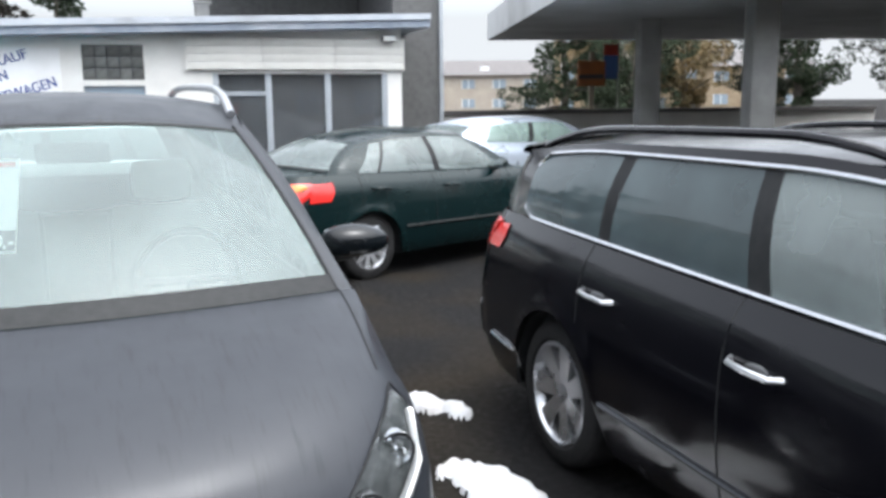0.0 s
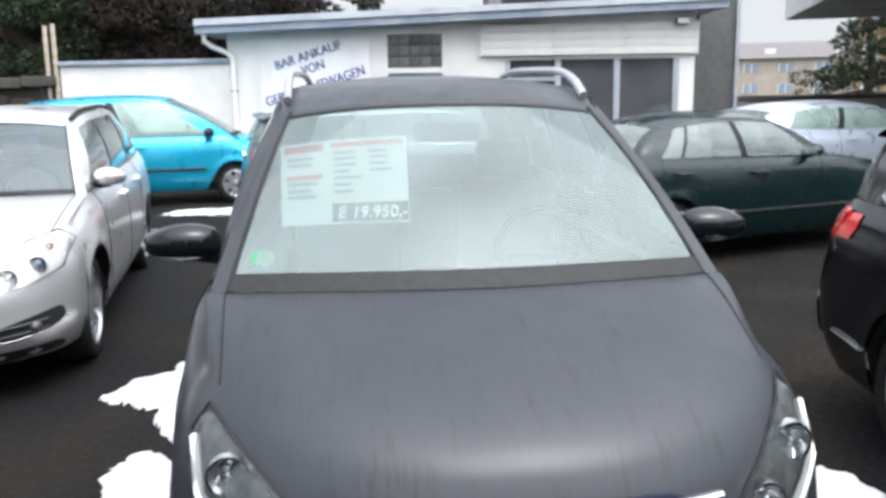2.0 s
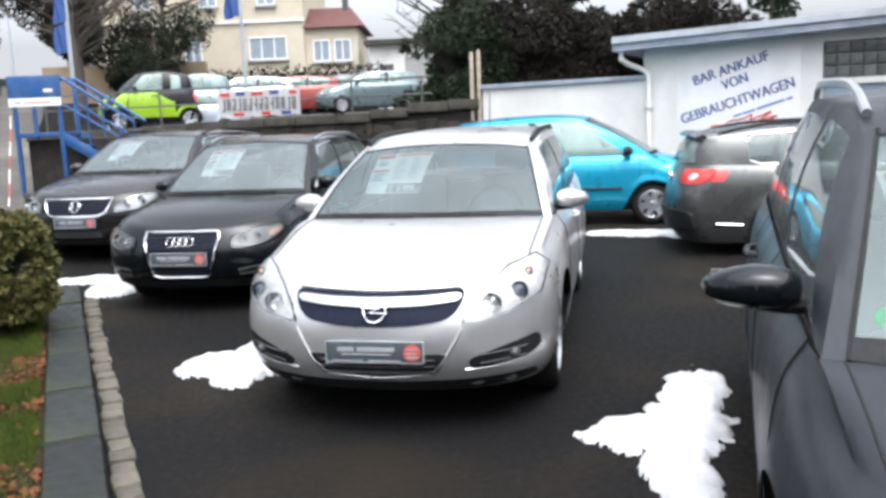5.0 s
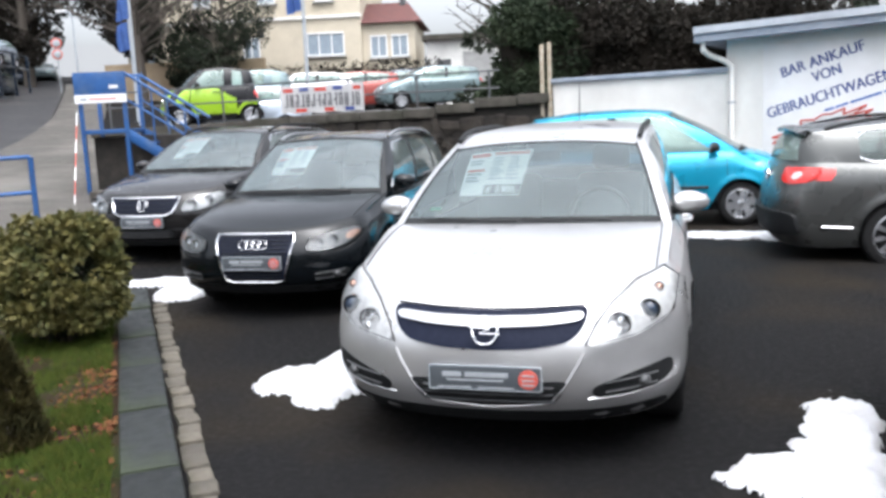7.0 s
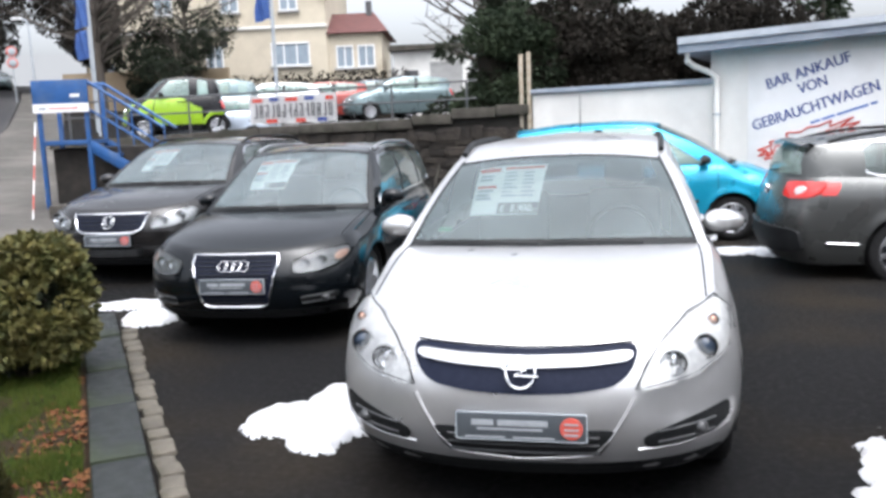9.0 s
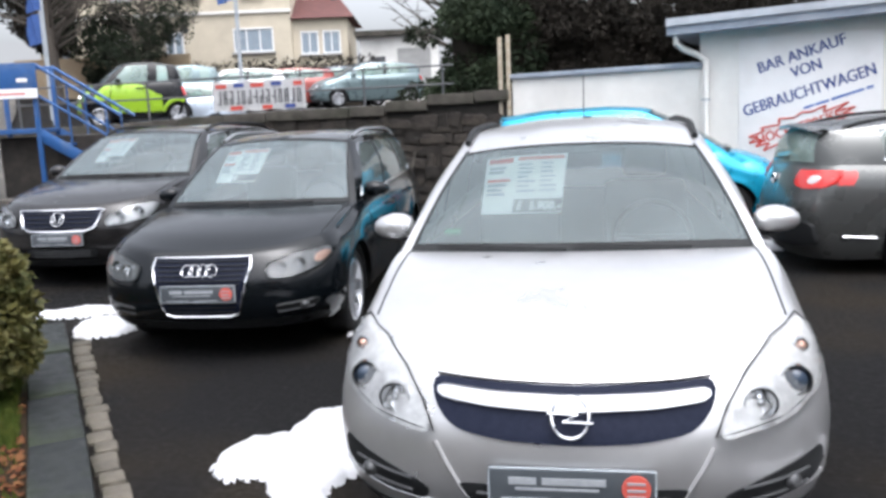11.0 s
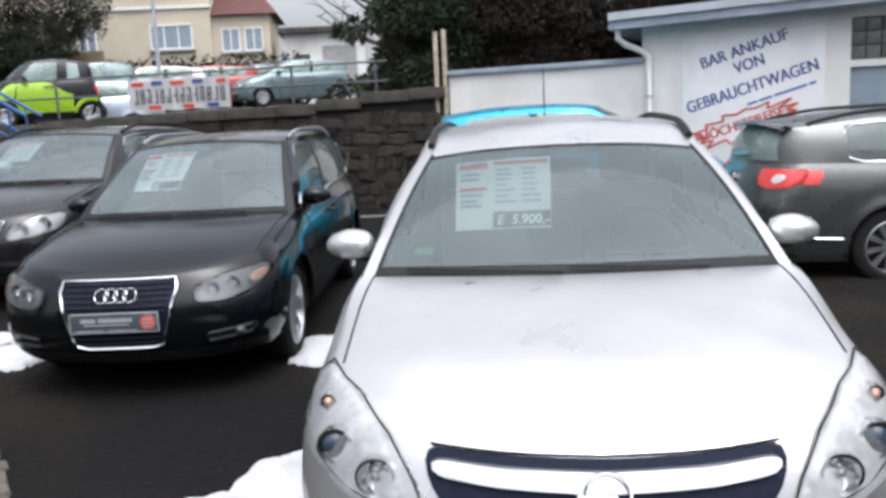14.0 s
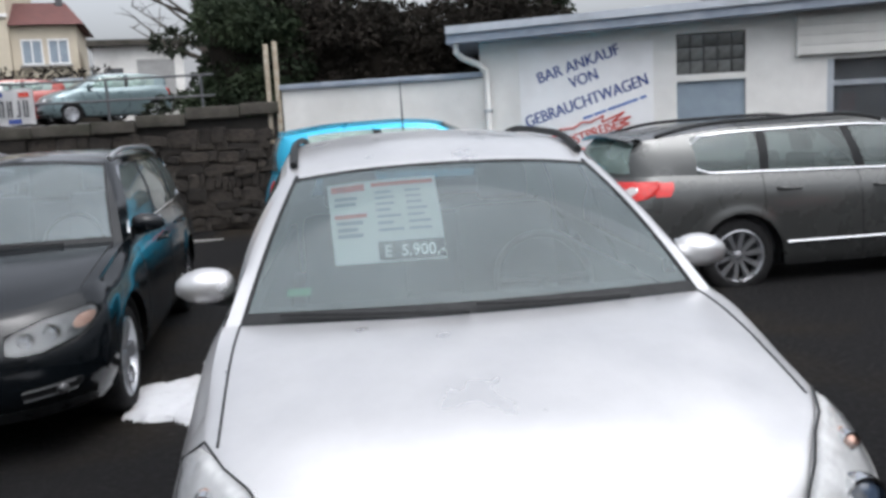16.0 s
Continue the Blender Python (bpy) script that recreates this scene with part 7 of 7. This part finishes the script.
def box_van():
    at = placed(-29.4, 25.7, 24.3)
    van = thing("white_van", at, "white van carried on top of a dark car transporter", "van")
    part("body", boxed(-0.95, 0.95, 2.2, 6.6, 2.52, 4.05, None, 0.2), M["white"], van)
    for y0, y1 in ((2.6, 3.3), (3.5, 4.4)):
        part("side_window", boxed(0.93, 0.965, y0, y1, 3.3, 3.8, None, 0.01), G_DARK, van)
    part("rear_window", boxed(-0.7, 0.7, 6.58, 6.62, 3.3, 3.8, None, 0.01), G_DARK, van)
    part("windscreen", boxed(-0.7, 0.7, 2.18, 2.22, 3.3, 3.8, None, 0.01), G_DARK, van)
    for y in (3.0, 5.8):
        for x in (-0.85, 0.85):
            bm = bmesh.new()
            lathe(bm, [(0.15, -0.1), (0.3, -0.1), (0.3, 0.1), (0.15, 0.1)], Matrix.Translation((x, y, 2.62)), 18)
            part("wheel", bm, M["rubber"], van)
    root = thing("car_transporter", at, "dark car transporter lorry parked up the street", "lorry")
    part("upper_deck", boxed(-1.15, 1.15, -2.6, 11.0, 2.20, 2.32, None, 0.03), P_NIGHT, root)
    part("lower_deck", boxed(-1.1, 1.1, 1.6, 11.0, 0.62, 0.74, None, 0.04), P_NIGHT, root)
    for x in (-1.1, 1.1):
        for y in (1.7, 4.0, 6.3, 8.6, 10.9):
            part("post", boxed(x - 0.06, x + 0.06, y - 0.06, y + 0.06, 0.74, 3.0), P_NIGHT, root)
        part("side_rail", tube(bmesh.new(), [(x, 1.7, 2.95), (x, 10.9, 2.95)], 0.04, 6), P_NIGHT, root)
    part("cab", boxed(-1.1, 1.1, -2.4, -0.4, 0.5, 2.18, None, 0.18), P_NIGHT, root)
    part("windscreen", boxed(-0.9, 0.9, -2.43, -2.38, 1.3, 2.0, None, 0.01), G_DARK, root)
    for y in (-1.6, 7.0, 8.0):
        for x in (-0.9, 0.9):
            bm = bmesh.new()
            lathe(bm, [(0.2, -0.12), (0.38, -0.12), (0.38, 0.12), (0.2, 0.12)], Matrix.Translation((x, y, 0.38)), 20)
            part("wheel", bm, M["rubber"], root)
    part("chassis", boxed(-0.5, 0.5, -2.0, 10.6, 0.42, 0.62), M["trim"], root)
    for name, pm, y, z, lab in (("carried_car", P_RED, 2.0, 0.74, "red car on the lower deck of the transporter"), ("carried_car", P_NIGHT, 6.3, 0.74, "dark car on the lower deck of the transporter"),
                                ("carried_car", P_NIGHT, -2.4, 2.32, "dark car on the upper deck of the transporter"), ("carried_car", P_ICE, 7.0, 2.32, "pale car on the upper deck of the transporter")):
        small_car(name, pm, at @ Matrix.Translation((0, y, z)), lab, L=3.8, H=1.4, group="cars in the street")


box_van()


# ---- trees and hedges ----
def tree(name, x, y, height, spread, leaf, label, bare=False, seed=1, trunk=0.16, num=5000, size=0.16, z=None, base=0.25, conifer=False):
    rnd = random.Random(seed)
    zb = land(x, y) if z is None else z
    root = thing(name, pose(x, y, zb), label, "tree")
    bm = bmesh.new()
    top = height * (0.97 if conifer else 0.8)
    tube(bm, [(0.1 * math.sin(i), 0.1 * math.cos(i * 1.7) - 0.1, top * i / 6) for i in range(7)], [trunk * (1 - 0.14 * i) for i in range(7)], 8)
    tips = []
    for i in range(60 if bare else 26):
        h = rnd.uniform(base, 0.92) * top
        q = rnd.uniform(0, 6.28)
        ln = spread * ((1 - h / height) if conifer else rnd.uniform(0.6, 1.0) * math.sqrt(max(0.1, 1 - ((h / height - 0.6) / 0.55) ** 2)))
        d = Vector((math.cos(q), math.sin(q), -0.05 if conifer else rnd.uniform(0.25, 0.8)))
        a = Vector((0, 0, h))
        b = a + d * ln * 0.5 + Vector((0, 0, rnd.uniform(-.1, .1)))
        c = a + d * ln + Vector((rnd.uniform(-.2, .2), rnd.uniform(-.2, .2), rnd.uniform(-0.1, 0.3)))
        r = trunk * 0.35 * (1 - 0.6 * h / height)
        tube(bm, [a, b, c], [r, r * 0.6, r * 0.2], 5)
        tips += [(b, ln), (c, ln)]
        if bare:
            for _ in range(7):
                e = b.lerp(c, rnd.uniform(0, 1))
                g = e + Vector((rnd.uniform(-1, 1), rnd.uniform(-1, 1), rnd.uniform(0, 1.0))) * ln * 0.38
                tube(bm, [e, e.lerp(g, 0.5) + Vector((0, 0, 0.05)), g], [r * 0.3, r * 0.2, r * 0.06], 4)
    part("trunk", bm, M["bark"], root)
    if not bare:
        lumps = []
        for c, ln in tips:
            k = max(0.25, 0.32 * ln) * rnd.uniform(0.7, 1.3)
            lumps.append((c, (k, k, k * (0.45 if conifer else 0.75))))
        leaf_cloud("crown", leaf, root, in_lumps(lumps), num, size, seed + 50, 0.45)


def hedge(name, x0, x1, y, depth, z0, z1, leaf, label, seed, num=9000, size=0.14):
    rnd = random.Random(seed)
    root = thing(name, pose(x0, y, z0), label, "hedge")
    L, H = x1 - x0, z1 - z0
    lumps = []
    for i in range(int(L * 24)):
        x = rnd.uniform(0, L)
        z = rnd.uniform(0.1, 1.0) ** 0.7 * H * (0.93 + 0.07 * math.sin(x * 2.1))
        lumps.append(((x, rnd.uniform(-0.5, 0.5) * depth, z), (0.5, 0.4, 0.34)))
    k = int(L / 0.8) + 1
    for i in range(k):
        x = L * (i + 0.5) / k
        bm = tube(bmesh.new(), [(x, 0, -0.3), (x + 0.05, 0, H * 0.5), (x, 0, H * 0.85)], [0.07, 0.05, 0.02], 6)
        part("stem", bm, M["bark"], root)
    leaf_cloud("leaves", leaf, root, in_lumps(lumps), num, size, seed + 3, 0.5)
    # dense inner twigs
    bm = bmesh.new()
    box(bm, 0.15, L - 0.15, -depth * 0.3, depth * 0.3, -0.1, H * 0.8)
    bmesh.ops.subdivide_edges(bm, edges=bm.edges[:], cuts=5, use_grid_fill=True)
    for v in bm.verts:
        v.co += Vector((rnd.uniform(-.12, .12), rnd.uniform(-.12, .12), rnd.uniform(-.12, .12)))
    part("core", bm, M["leaf_brown"], root)


hedge("conifer_hedge", -2.6, -1.2, 13.9, 1.4, 1.0, 3.75, M["leaf_green"], "dark green conifer hedge behind the yard wall", 31, 30000, 0.10)
hedge("brown_hedge", -1.3, 3.9, 14.2, 1.5, 0.0, 3.75, M["leaf_brown"], "tall dark brown hedge behind the yard wall", 32, 70000, 0.12)
tree("spruce", 5.6, 22.5, 5.9, 1.6, M["leaf_green"], "dark spruce behind the showroom", seed=4, num=6000, size=0.16, conifer=True)
tree("tall_fir", -2.6, 19.5, 8.5, 2.6, M["leaf_dark"], "tall dark fir behind the hedge", seed=5, num=9000, size=0.2, conifer=True)
tree("tall_fir", -0.6, 20.5, 7.6, 2.4, M["leaf_dark"], "tall dark fir behind the hedge", seed=6, num=9000, size=0.2, conifer=True)
tree("bare_tree", -4.6, 27.0, 10.5, 4.0, None, "bare winter tree with many fine branches", True, 7, 0.22, z=1.6)
tree("bare_tree", -22.5, 31.0, 10.5, 4.4, None, "bare winter tree with many fine branches", True, 8, 0.26)
tree("bare_tree", -19.5, 33.5, 8.5, 3.4, None, "bare winter tree with many fine branches", True, 9, 0.2)
tree("evergreen_shrub", -19.5, 32.6, 4.2, 2.3, M["leaf_dark"], "dark evergreen shrub by the garden wall", seed=10, num=12000, size=0.15, base=0.05)
tree("evergreen_shrub", -21.4, 33.4, 4.4, 2.3, M["leaf_dark"], "dark evergreen shrub by the garden wall", seed=11, num=12000, size=0.15, base=0.05)
for i, (x, y, h) in enumerate(((-42, 30, 13), (-46, 38, 15), (-41, 45, 15), (-50, 52, 16), (-38, 54, 14), (-56, 44, 15), (-37, 41, 14), (-44, 47, 16), (-33, 47, 12))):
    tree("street_tree", x, y, h, 4.6, M["leaf_brown"], "large dark tree along the street", seed=40 + i, num=12000, size=0.26, trunk=0.35, base=0.12)
for i, (x, y, h, lf) in enumerate(((25.0, 24.0, 7.5, "leaf_green"), (29.5, 26.0, 6.4, "leaf_autumn"), (27.4, 22.4, 4.6, "leaf_green"), (32.0, 24.0, 6.6, "leaf_autumn"),
                                   (36.0, 21.0, 8.5, "leaf_green"), (41.0, 19.0, 9.0, "leaf_dark"), (46.0, 15.0, 9.5, "leaf_green"), (38.5, 24.5, 9.0, "leaf_dark"))):
    tree("garden_tree", x, y, h, 2.7, M[lf], "tree beyond the canopy at the edge of the lot", seed=60 + i, num=15000, size=0.15, trunk=0.2, base=0.1, conifer=i in (0,))


# ---- houses ----
HU = Vector((0.981, 0.196, 0))
HM = axes((-20.0, 38.0, 0), HU, Vector((-0.196, 0.981, 0)), (0, 0, 1))


def window_unit(root, x0, x1, z0, z1, y=0.0, bars=1):
    w = part("window", boxed(x0, x1, y + 0.02, y + 0.08, z0, z1), M["pane_panel"], root, "white-framed window", False)
    for a, b, c, d in ((x0, x1, z0, z0 + 0.09), (x0, x1, z1 - 0.09, z1), (x0, x0 + 0.08, z0, z1), (x1 - 0.08, x1, z0, z1)):
        part("window_frame", boxed(a, b, y - 0.03, y + 0.02, c, d), M["white"], w, "", False)
    for i in range(1, bars + 1):
        x = lerp(x0, x1, i / (bars + 1))
        part("glazing_bar", boxed(x - 0.035, x + 0.035, y - 0.03, y + 0.02, z0, z1), M["white"], w, "", False)
    part("sill", boxed(x0 - 0.08, x1 + 0.08, y - 0.14, y + 0.02, z0 - 0.08, z0), M["concrete"], w, "", False)


def yellow_house():
    root = thing("yellow_house", HM, "cream yellow house with a low red-roofed wing", "house")
    part("wall", boxed(-5.2, 5.35, 0.06, 9, 2.0, 11.2), M["cream"], root, "cream rendered wall", False)
    part("wing_wall", boxed(5.36, 8.1, 0.3, 6, 2.0, 6.55), M["cream"], root, "cream rendered wing", False)
    part("string_course", boxed(-5.25, 5.4, -0.04, 0.06, 6.85, 7.0), M["render_white"], root)
    bm = bmesh.new()
    vs = [bm.verts.new(v) for v in ((5.3, 0.0, 6.5), (8.5, 0.0, 6.5), (8.5, 6.2, 6.5), (5.3, 6.2, 6.5), (5.3, 2.4, 7.75), (7.6, 2.4, 7.75))]
    for f in ((0, 1, 5, 4), (1, 2, 5), (2, 3, 4, 5), (3, 0, 4), (0, 3, 2, 1)):
        bm.faces.new([vs[i] for i in f])
    part("wing_roof", bm, M["tile_red"], root, "dull red tiled roof", False)
    bm = bmesh.new()
    vs = [bm.verts.new(v) for v in ((-5.6, -0.4, 11.1), (5.7, -0.4, 11.1), (5.7, 9.4, 11.1), (-5.6, 9.4, 11.1), (-2, 4.5, 14), (2, 4.5, 14))]
    for f in ((0, 1, 5, 4), (1, 2, 5), (2, 3, 4, 5), (3, 0, 4), (0, 3, 2, 1)):
        bm.faces.new([vs[i] for i in f])
    part("roof", bm, M["tile_dark"], root, "dark tiled roof", False)
    window_unit(root, 2.45, 4.45, 4.95, 6.15, 0.03, 2)
    for x in (-3.6, -0.9):
        window_unit(root, x, x + 0.9, 4.9, 6.1, 0.03)
    for x in (-3.4, 0.0, 3.0):
        window_unit(root, x, x + 0.95, 7.7, 9.2, 0.03)
    window_unit(root, 5.75, 6.65, 4.75, 5.9, 0.27)
    window_unit(root, 6.85, 7.75, 4.75, 5.9, 0.27)
    part("vent", boxed(-0.1, 0.25, 0.0, 0.06, 6.0, 6.4), M["dark_frame"], root)
    part("satellite_dish", disc(5.4, -0.1, 8.6, 0.35, 0.05), M["dark_frame"], root)
    part("chimney", boxed(7.2, 7.5, 2.0, 2.4, 7.3, 8.3), M["dark_frame"], root)
    # shed beside it
    sh = thing("white_shed", HM, "small white outbuilding with a flat roof", "shed")
    part("wall", boxed(8.8, 12.6, -1.2, 3.0, 2.0, 5.35), M["render_white"], sh, "", False)
    part("roof", boxed(8.6, 12.8, -1.6, 3.2, 5.36, 5.62), M["coping"], sh, "", False)
    part("shutter", boxed(10.6, 12.2, -1.27, -1.2, 2.5, 4.75), M["concrete"], sh, "closed roller shutter", False)
    part("window", boxed(9.3, 10.0, -1.26, -1.2, 3.6, 4.4), M["dark_frame"], sh, "", False)
    gw = thing("wall_yard", HM, "dull ochre garden wall before the house", "wall", kind="structure")
    part("wall_face", boxed(-6.5, 1.3, -4.2, -3.9, 1.5, 4.7), M["far_brick"], gw, "", False)
    hg = thing("clipped_hedge", HM, "dark clipped hedge before the house", "hedge")
    lumps = [((lerp(-1, 9.5, i / 60), -3.3, 3.2 + 0.6 * (i % 3) / 2), (0.5, 0.4, 0.5)) for i in range(61)]
    leaf_cloud("leaves", M["leaf_brown"], hg, in_lumps(lumps), 6000, 0.2, 77, 0.5)
    part("core", boxed(-1.2, 9.6, -3.5, -3.0, 2.0, 3.9), M["leaf_brown"], hg, "", False)


def far_house(name, x, y, rot, w, d, h, roof_h, wallm, roofm, label, cols, floors, z=None, backdrop=False):
    root = thing(name, pose(x, y, land(x, y) - 0.3 if z is None else z, 0, 0, rot), label, "house")
    part("wall", boxed(-w / 2, w / 2, 0, d, 0, h), wallm, root, "", False)
    bm = bmesh.new()
    vs = [bm.verts.new(v) for v in ((-w / 2 - .3, -.4, h), (w / 2 + .3, -.4, h), (w / 2 + .3, d + .4, h), (-w / 2 - .3, d + .4, h), (-w / 2 + .6, d / 2, h + roof_h), (w / 2 - .6, d / 2, h + roof_h))]
    for f in ((0, 1, 5, 4), (1, 2, 5), (2, 3, 4, 5), (3, 0, 4), (0, 3, 2, 1)):
        bm.faces.new([vs[i] for i in f])
    rf = part("roof", bm, roofm, root, "", False)
    for i in range(cols):
        for j in range(floors):
            x0 = -w / 2 + w * (i + 0.3) / cols
            z0 = h * (j + 0.32) / floors
            wn = part("window", boxed(x0, x0 + w * 0.4 / cols, -0.05, 0.02, z0, z0 + h * 0.45 / floors), M["pane_panel"], root, "", False)
            part("window_frame", boxed(x0 - 0.08, x0, -0.08, 0.0, z0, z0 + h * 0.45 / floors), M["white"], wn, "", False)
            part("window_frame", boxed(x0 + w * 0.2 / cols - 0.04, x0 + w * 0.2 / cols + 0.04, -0.08, -0.05, z0, z0 + h * 0.45 / floors), M["white"], wn, "", False)
    part("chimney", boxed(-w * 0.2, -w * 0.2 + 0.6, d / 2 - 0.3, d / 2 + 0.3, h + roof_h * 0.6, h + roof_h + 0.9), M["far_brick"], rf, "", False)
    for i in range(max(1, cols // 2)):
        xx = -w / 2 + w * (i + 0.5) / max(1, cols // 2)
        part("dormer", boxed(xx - 0.5, xx + 0.5, d * 0.12, d * 0.4, h + roof_h * 0.2, h + roof_h * 0.55), M["white"], rf, "", False)
    return root


yellow_house()
far_house("street_house", -36.5, 58, 20, 9, 9, 8.5, 4, M["cream"], M["tile_red"], "pale yellow house up the street with a red roof", 3, 3)
far_house("brick_terrace", 55, 75, -35, 34, 10, 4.2, 1.8, M["far_wall"], M["tile_dark"], "long pale terrace in the distance", 10, 2, 0)
far_house("ochre_house", 38.5, 34.5, -45, 9, 9, 6.2, 2.4, M["far_brick"], M["tile_dark"], "ochre house beyond the canopy", 5, 3, 0)
far_house("brick_terrace", 74, 66, -42, 30, 10, 5.0, 2.0, M["far_brick"], M["tile_dark"], "brick terrace in the distance", 8, 2, 0)


def dark_building():
    root = thing("slate_building", axes(FO + FU * fs(9.38) * 1.0, FU, -FN, (0, 0, 1)), "dark slate-clad building behind the showroom", "building")
    part("wall", boxed(0.15, 1.05, 1.3, 9, -0.2, 4.9), M["wall_dark"], root, "dark slate wall", False)
    part("corner_trim", boxed(1.05, 1.12, 1.24, 1.36, -0.2, 4.9), M["frame_grey"], root, "", False)
    part("upper_wall", boxed(-3.3, 0.14, 4.6, 10, 2.6, 4.9), M["wall_dark"], root, "", False)
    part("roof", boxed(-3.5, 1.35, 1.0, 10.3, 4.9, 5.1), M["tile_dark"], root, "", False)
    lw = thing("wall_low", axes(FO + FU * fs(10.3), FU, -FN, (0, 0, 1)), "low pale boundary wall with dark coping", "wall", kind="structure")
    part("wall_face", boxed(0.3, 16, 7.0, 7.25, -0.2, 1.20), M["render_white"], lw, "", False)
    part("coping", boxed(0.3, 16, 6.94, 7.31, 1.20, 1.31), M["tile_dark"], lw, "", False)


def canopy():
    c = Vector((15.9, 15.9, 0))
    u, v = Vector((0.89, -0.455, 0)).normalized(), Vector((-0.455, -0.89, 0)).normalized()
    root = thing("forecourt_canopy", axes(c, u, v, (0, 0, 1)), "wide grey forecourt canopy on square pillars", "canopy")
    part("deck", boxed(0, 20, 0, 12.0, 3.30, 3.42), M["canopy"], root, "grey canopy underside", False)
    part("fascia", boxed(-0.06, 20.06, -0.06, 12.06, 3.24, 3.95, None, 0.01), M["canopy"], root, "pale canopy fascia", False)
    for x, y in ((2.6, 6.4), (3.5, 9.9), (12.0, 6.4), (12.9, 9.9)):
        part("pillar", boxed(x - 0.22, x + 0.22, y - 0.22, y + 0.22, -0.1, 3.25, None, 0.02), M["concrete"], root, "square grey pillar")
        part("pillar_base", boxed(x - 0.3, x + 0.3, y - 0.3, y + 0.3, -0.1, 0.3, None, 0.02), M["dark_frame"], root)
    sg = thing("orange_sign", axes((18.4, 14.4, 0), u, -v, (0, 0, 1)), "orange notice board on a pale post", "sign")
    part("post", boxed(-0.07, 0.07, 0, 0.1, -0.1, 2.9), M["timber"], sg)
    bd = part("board", boxed(-0.42, 0.36, -0.05, -0.01, 1.95, 2.65, None, 0.01), M["orange_board"], sg)
    part("board_print", boxed(-0.38, 0.32, -0.062, -0.052, 2.15, 2.27, None), M["dark_frame"], bd)
    fl = thing("hanging_flag", axes((18.9, 14.2, 0), u, -v, (0, 0, 1)), "small red and violet flag", "flag")
    part("cloth", boxed(-0.2, 0.2, -0.02, 0.0, 2.15, 2.8), M["blue_flag"], fl)
    part("cloth_top", boxed(-0.2, 0.2, -0.024, 0.004, 2.8, 3.1), M["red_letter"], fl)
    part("pole", tube(bmesh.new(), [(0.22, 0, -0.1), (0.22, 0, 3.15)], 0.02, 6), M["concrete"], fl)


def flag(x, y, z, top, w, h, rot, label, seed):
    root = thing("flag_pole", pose(x, y, z, 0, 0, rot), label, "flag")
    part("pole", tube(bmesh.new(), [(0, 0, -0.2), (0, 0, top + 0.1)], 0.045, 8), M["frame_grey"], root, "grey pole")
    bm = bmesh.new()
    rnd = random.Random(seed)
    ph = rnd.uniform(0, 6)
    grid(bm, [[(0.03 + w * i / 12, 0.09 * math.sin(ph + i * 0.9 + j * 0.35) * (i / 12), top - h * j / 10 - 0.10 * (i / 12) ** 2) for i in range(13)] for j in range(11)])
    bmesh.ops.solidify(bm, geom=bm.faces[:], thickness=0.004)
    f = part("cloth", bm, M["blue_flag"], root, "blue cloth with pale print")
    for j in (0.4, 0.52):
        part("print_bar", boxed(0.12 * w, 0.8 * w, -0.13, -0.11, top - h * j - 0.04, top - h * j + 0.04), M["ink_pale"], f)


def street_things():
    flag(-7.3, 14.9, TZ, 3.1, 0.34, 0.62, 180, "grey flag pole with a blue flag", 1)
    flag(-17.8, 23.7, 1.85, 4.75, 0.5, 1.1, 180, "flag pole with a long blue banner", 2)
    flag(-18.7, 24.9, 1.95, 3.6, 0.5, 1.0, 180, "flag pole with a long blue banner", 3)
    sg = thing("round_road_sign", pose(-31.8, 37.2, land(-31.8, 37.2), 0, 0, 40), "round red-rimmed road sign on a post", "road sign")
    part("post", tube(bmesh.new(), [(0, 0, 0), (0, 0, 2.9)], 0.03, 8), M["frame_grey"], sg)
    for z in (2.65, 2.05):
        part("disc", disc(0, -0.05, z, 0.27, 0.03), M["badge_red"], sg)
        part("disc_face", disc(0, -0.075, z, 0.2, 0.02), M["grey_ink"], sg)
    lp = thing("street_lamp", pose(-28.6, 34.6, land(-28.6, 34.6)), "grey street lamp post", "street lamp")
    part("post", tube(bmesh.new(), [(0, 0, 0), (0, 0, 3.9), (-0.12, 0, 4.2), (-0.5, 0, 4.3)], [0.07, 0.05, 0.045, 0.04], 8), M["frame_grey"], lp)
    part("lamp_head", boxed(-0.9, -0.4, -0.12, 0.12, 4.25, 4.36, None, 0.03), M["white"], lp)


dark_building()
canopy()
street_things()


# ---- closing row behind the walk: unseen plain houses and conifers, added to darken reflections ----
for i, (x, y, rot, w) in enumerate(((-8, -19, 176, 11), (6, -21, 182, 12), (20, -17, 205, 12), (27, -4, 250, 11))):
    far_house("street_house", x, y, rot, w, 8, 5.5, 3.0, M["far_wall" if i % 2 else "far_brick"], M["tile_dark"], "unseen plain house added behind the walk to darken reflections", 4, 2, 0)
for i, (x, y, h) in enumerate(((-13, -12, 6.5), (-10, -14, 7.5), (-2, -15, 6.0), (1.5, -14.5, 7.0), (12, -15, 7.0), (15, -12.5, 6.0), (20, -9, 7.5), (22, -6, 6.5), (-17, -6, 6.5))):
    tree("street_conifer", x, y, h, 1.7, M["leaf_green"], "dark conifer across the street behind the walk", seed=90 + i, num=2500, size=0.3, trunk=0.14, conifer=True, base=0.08)
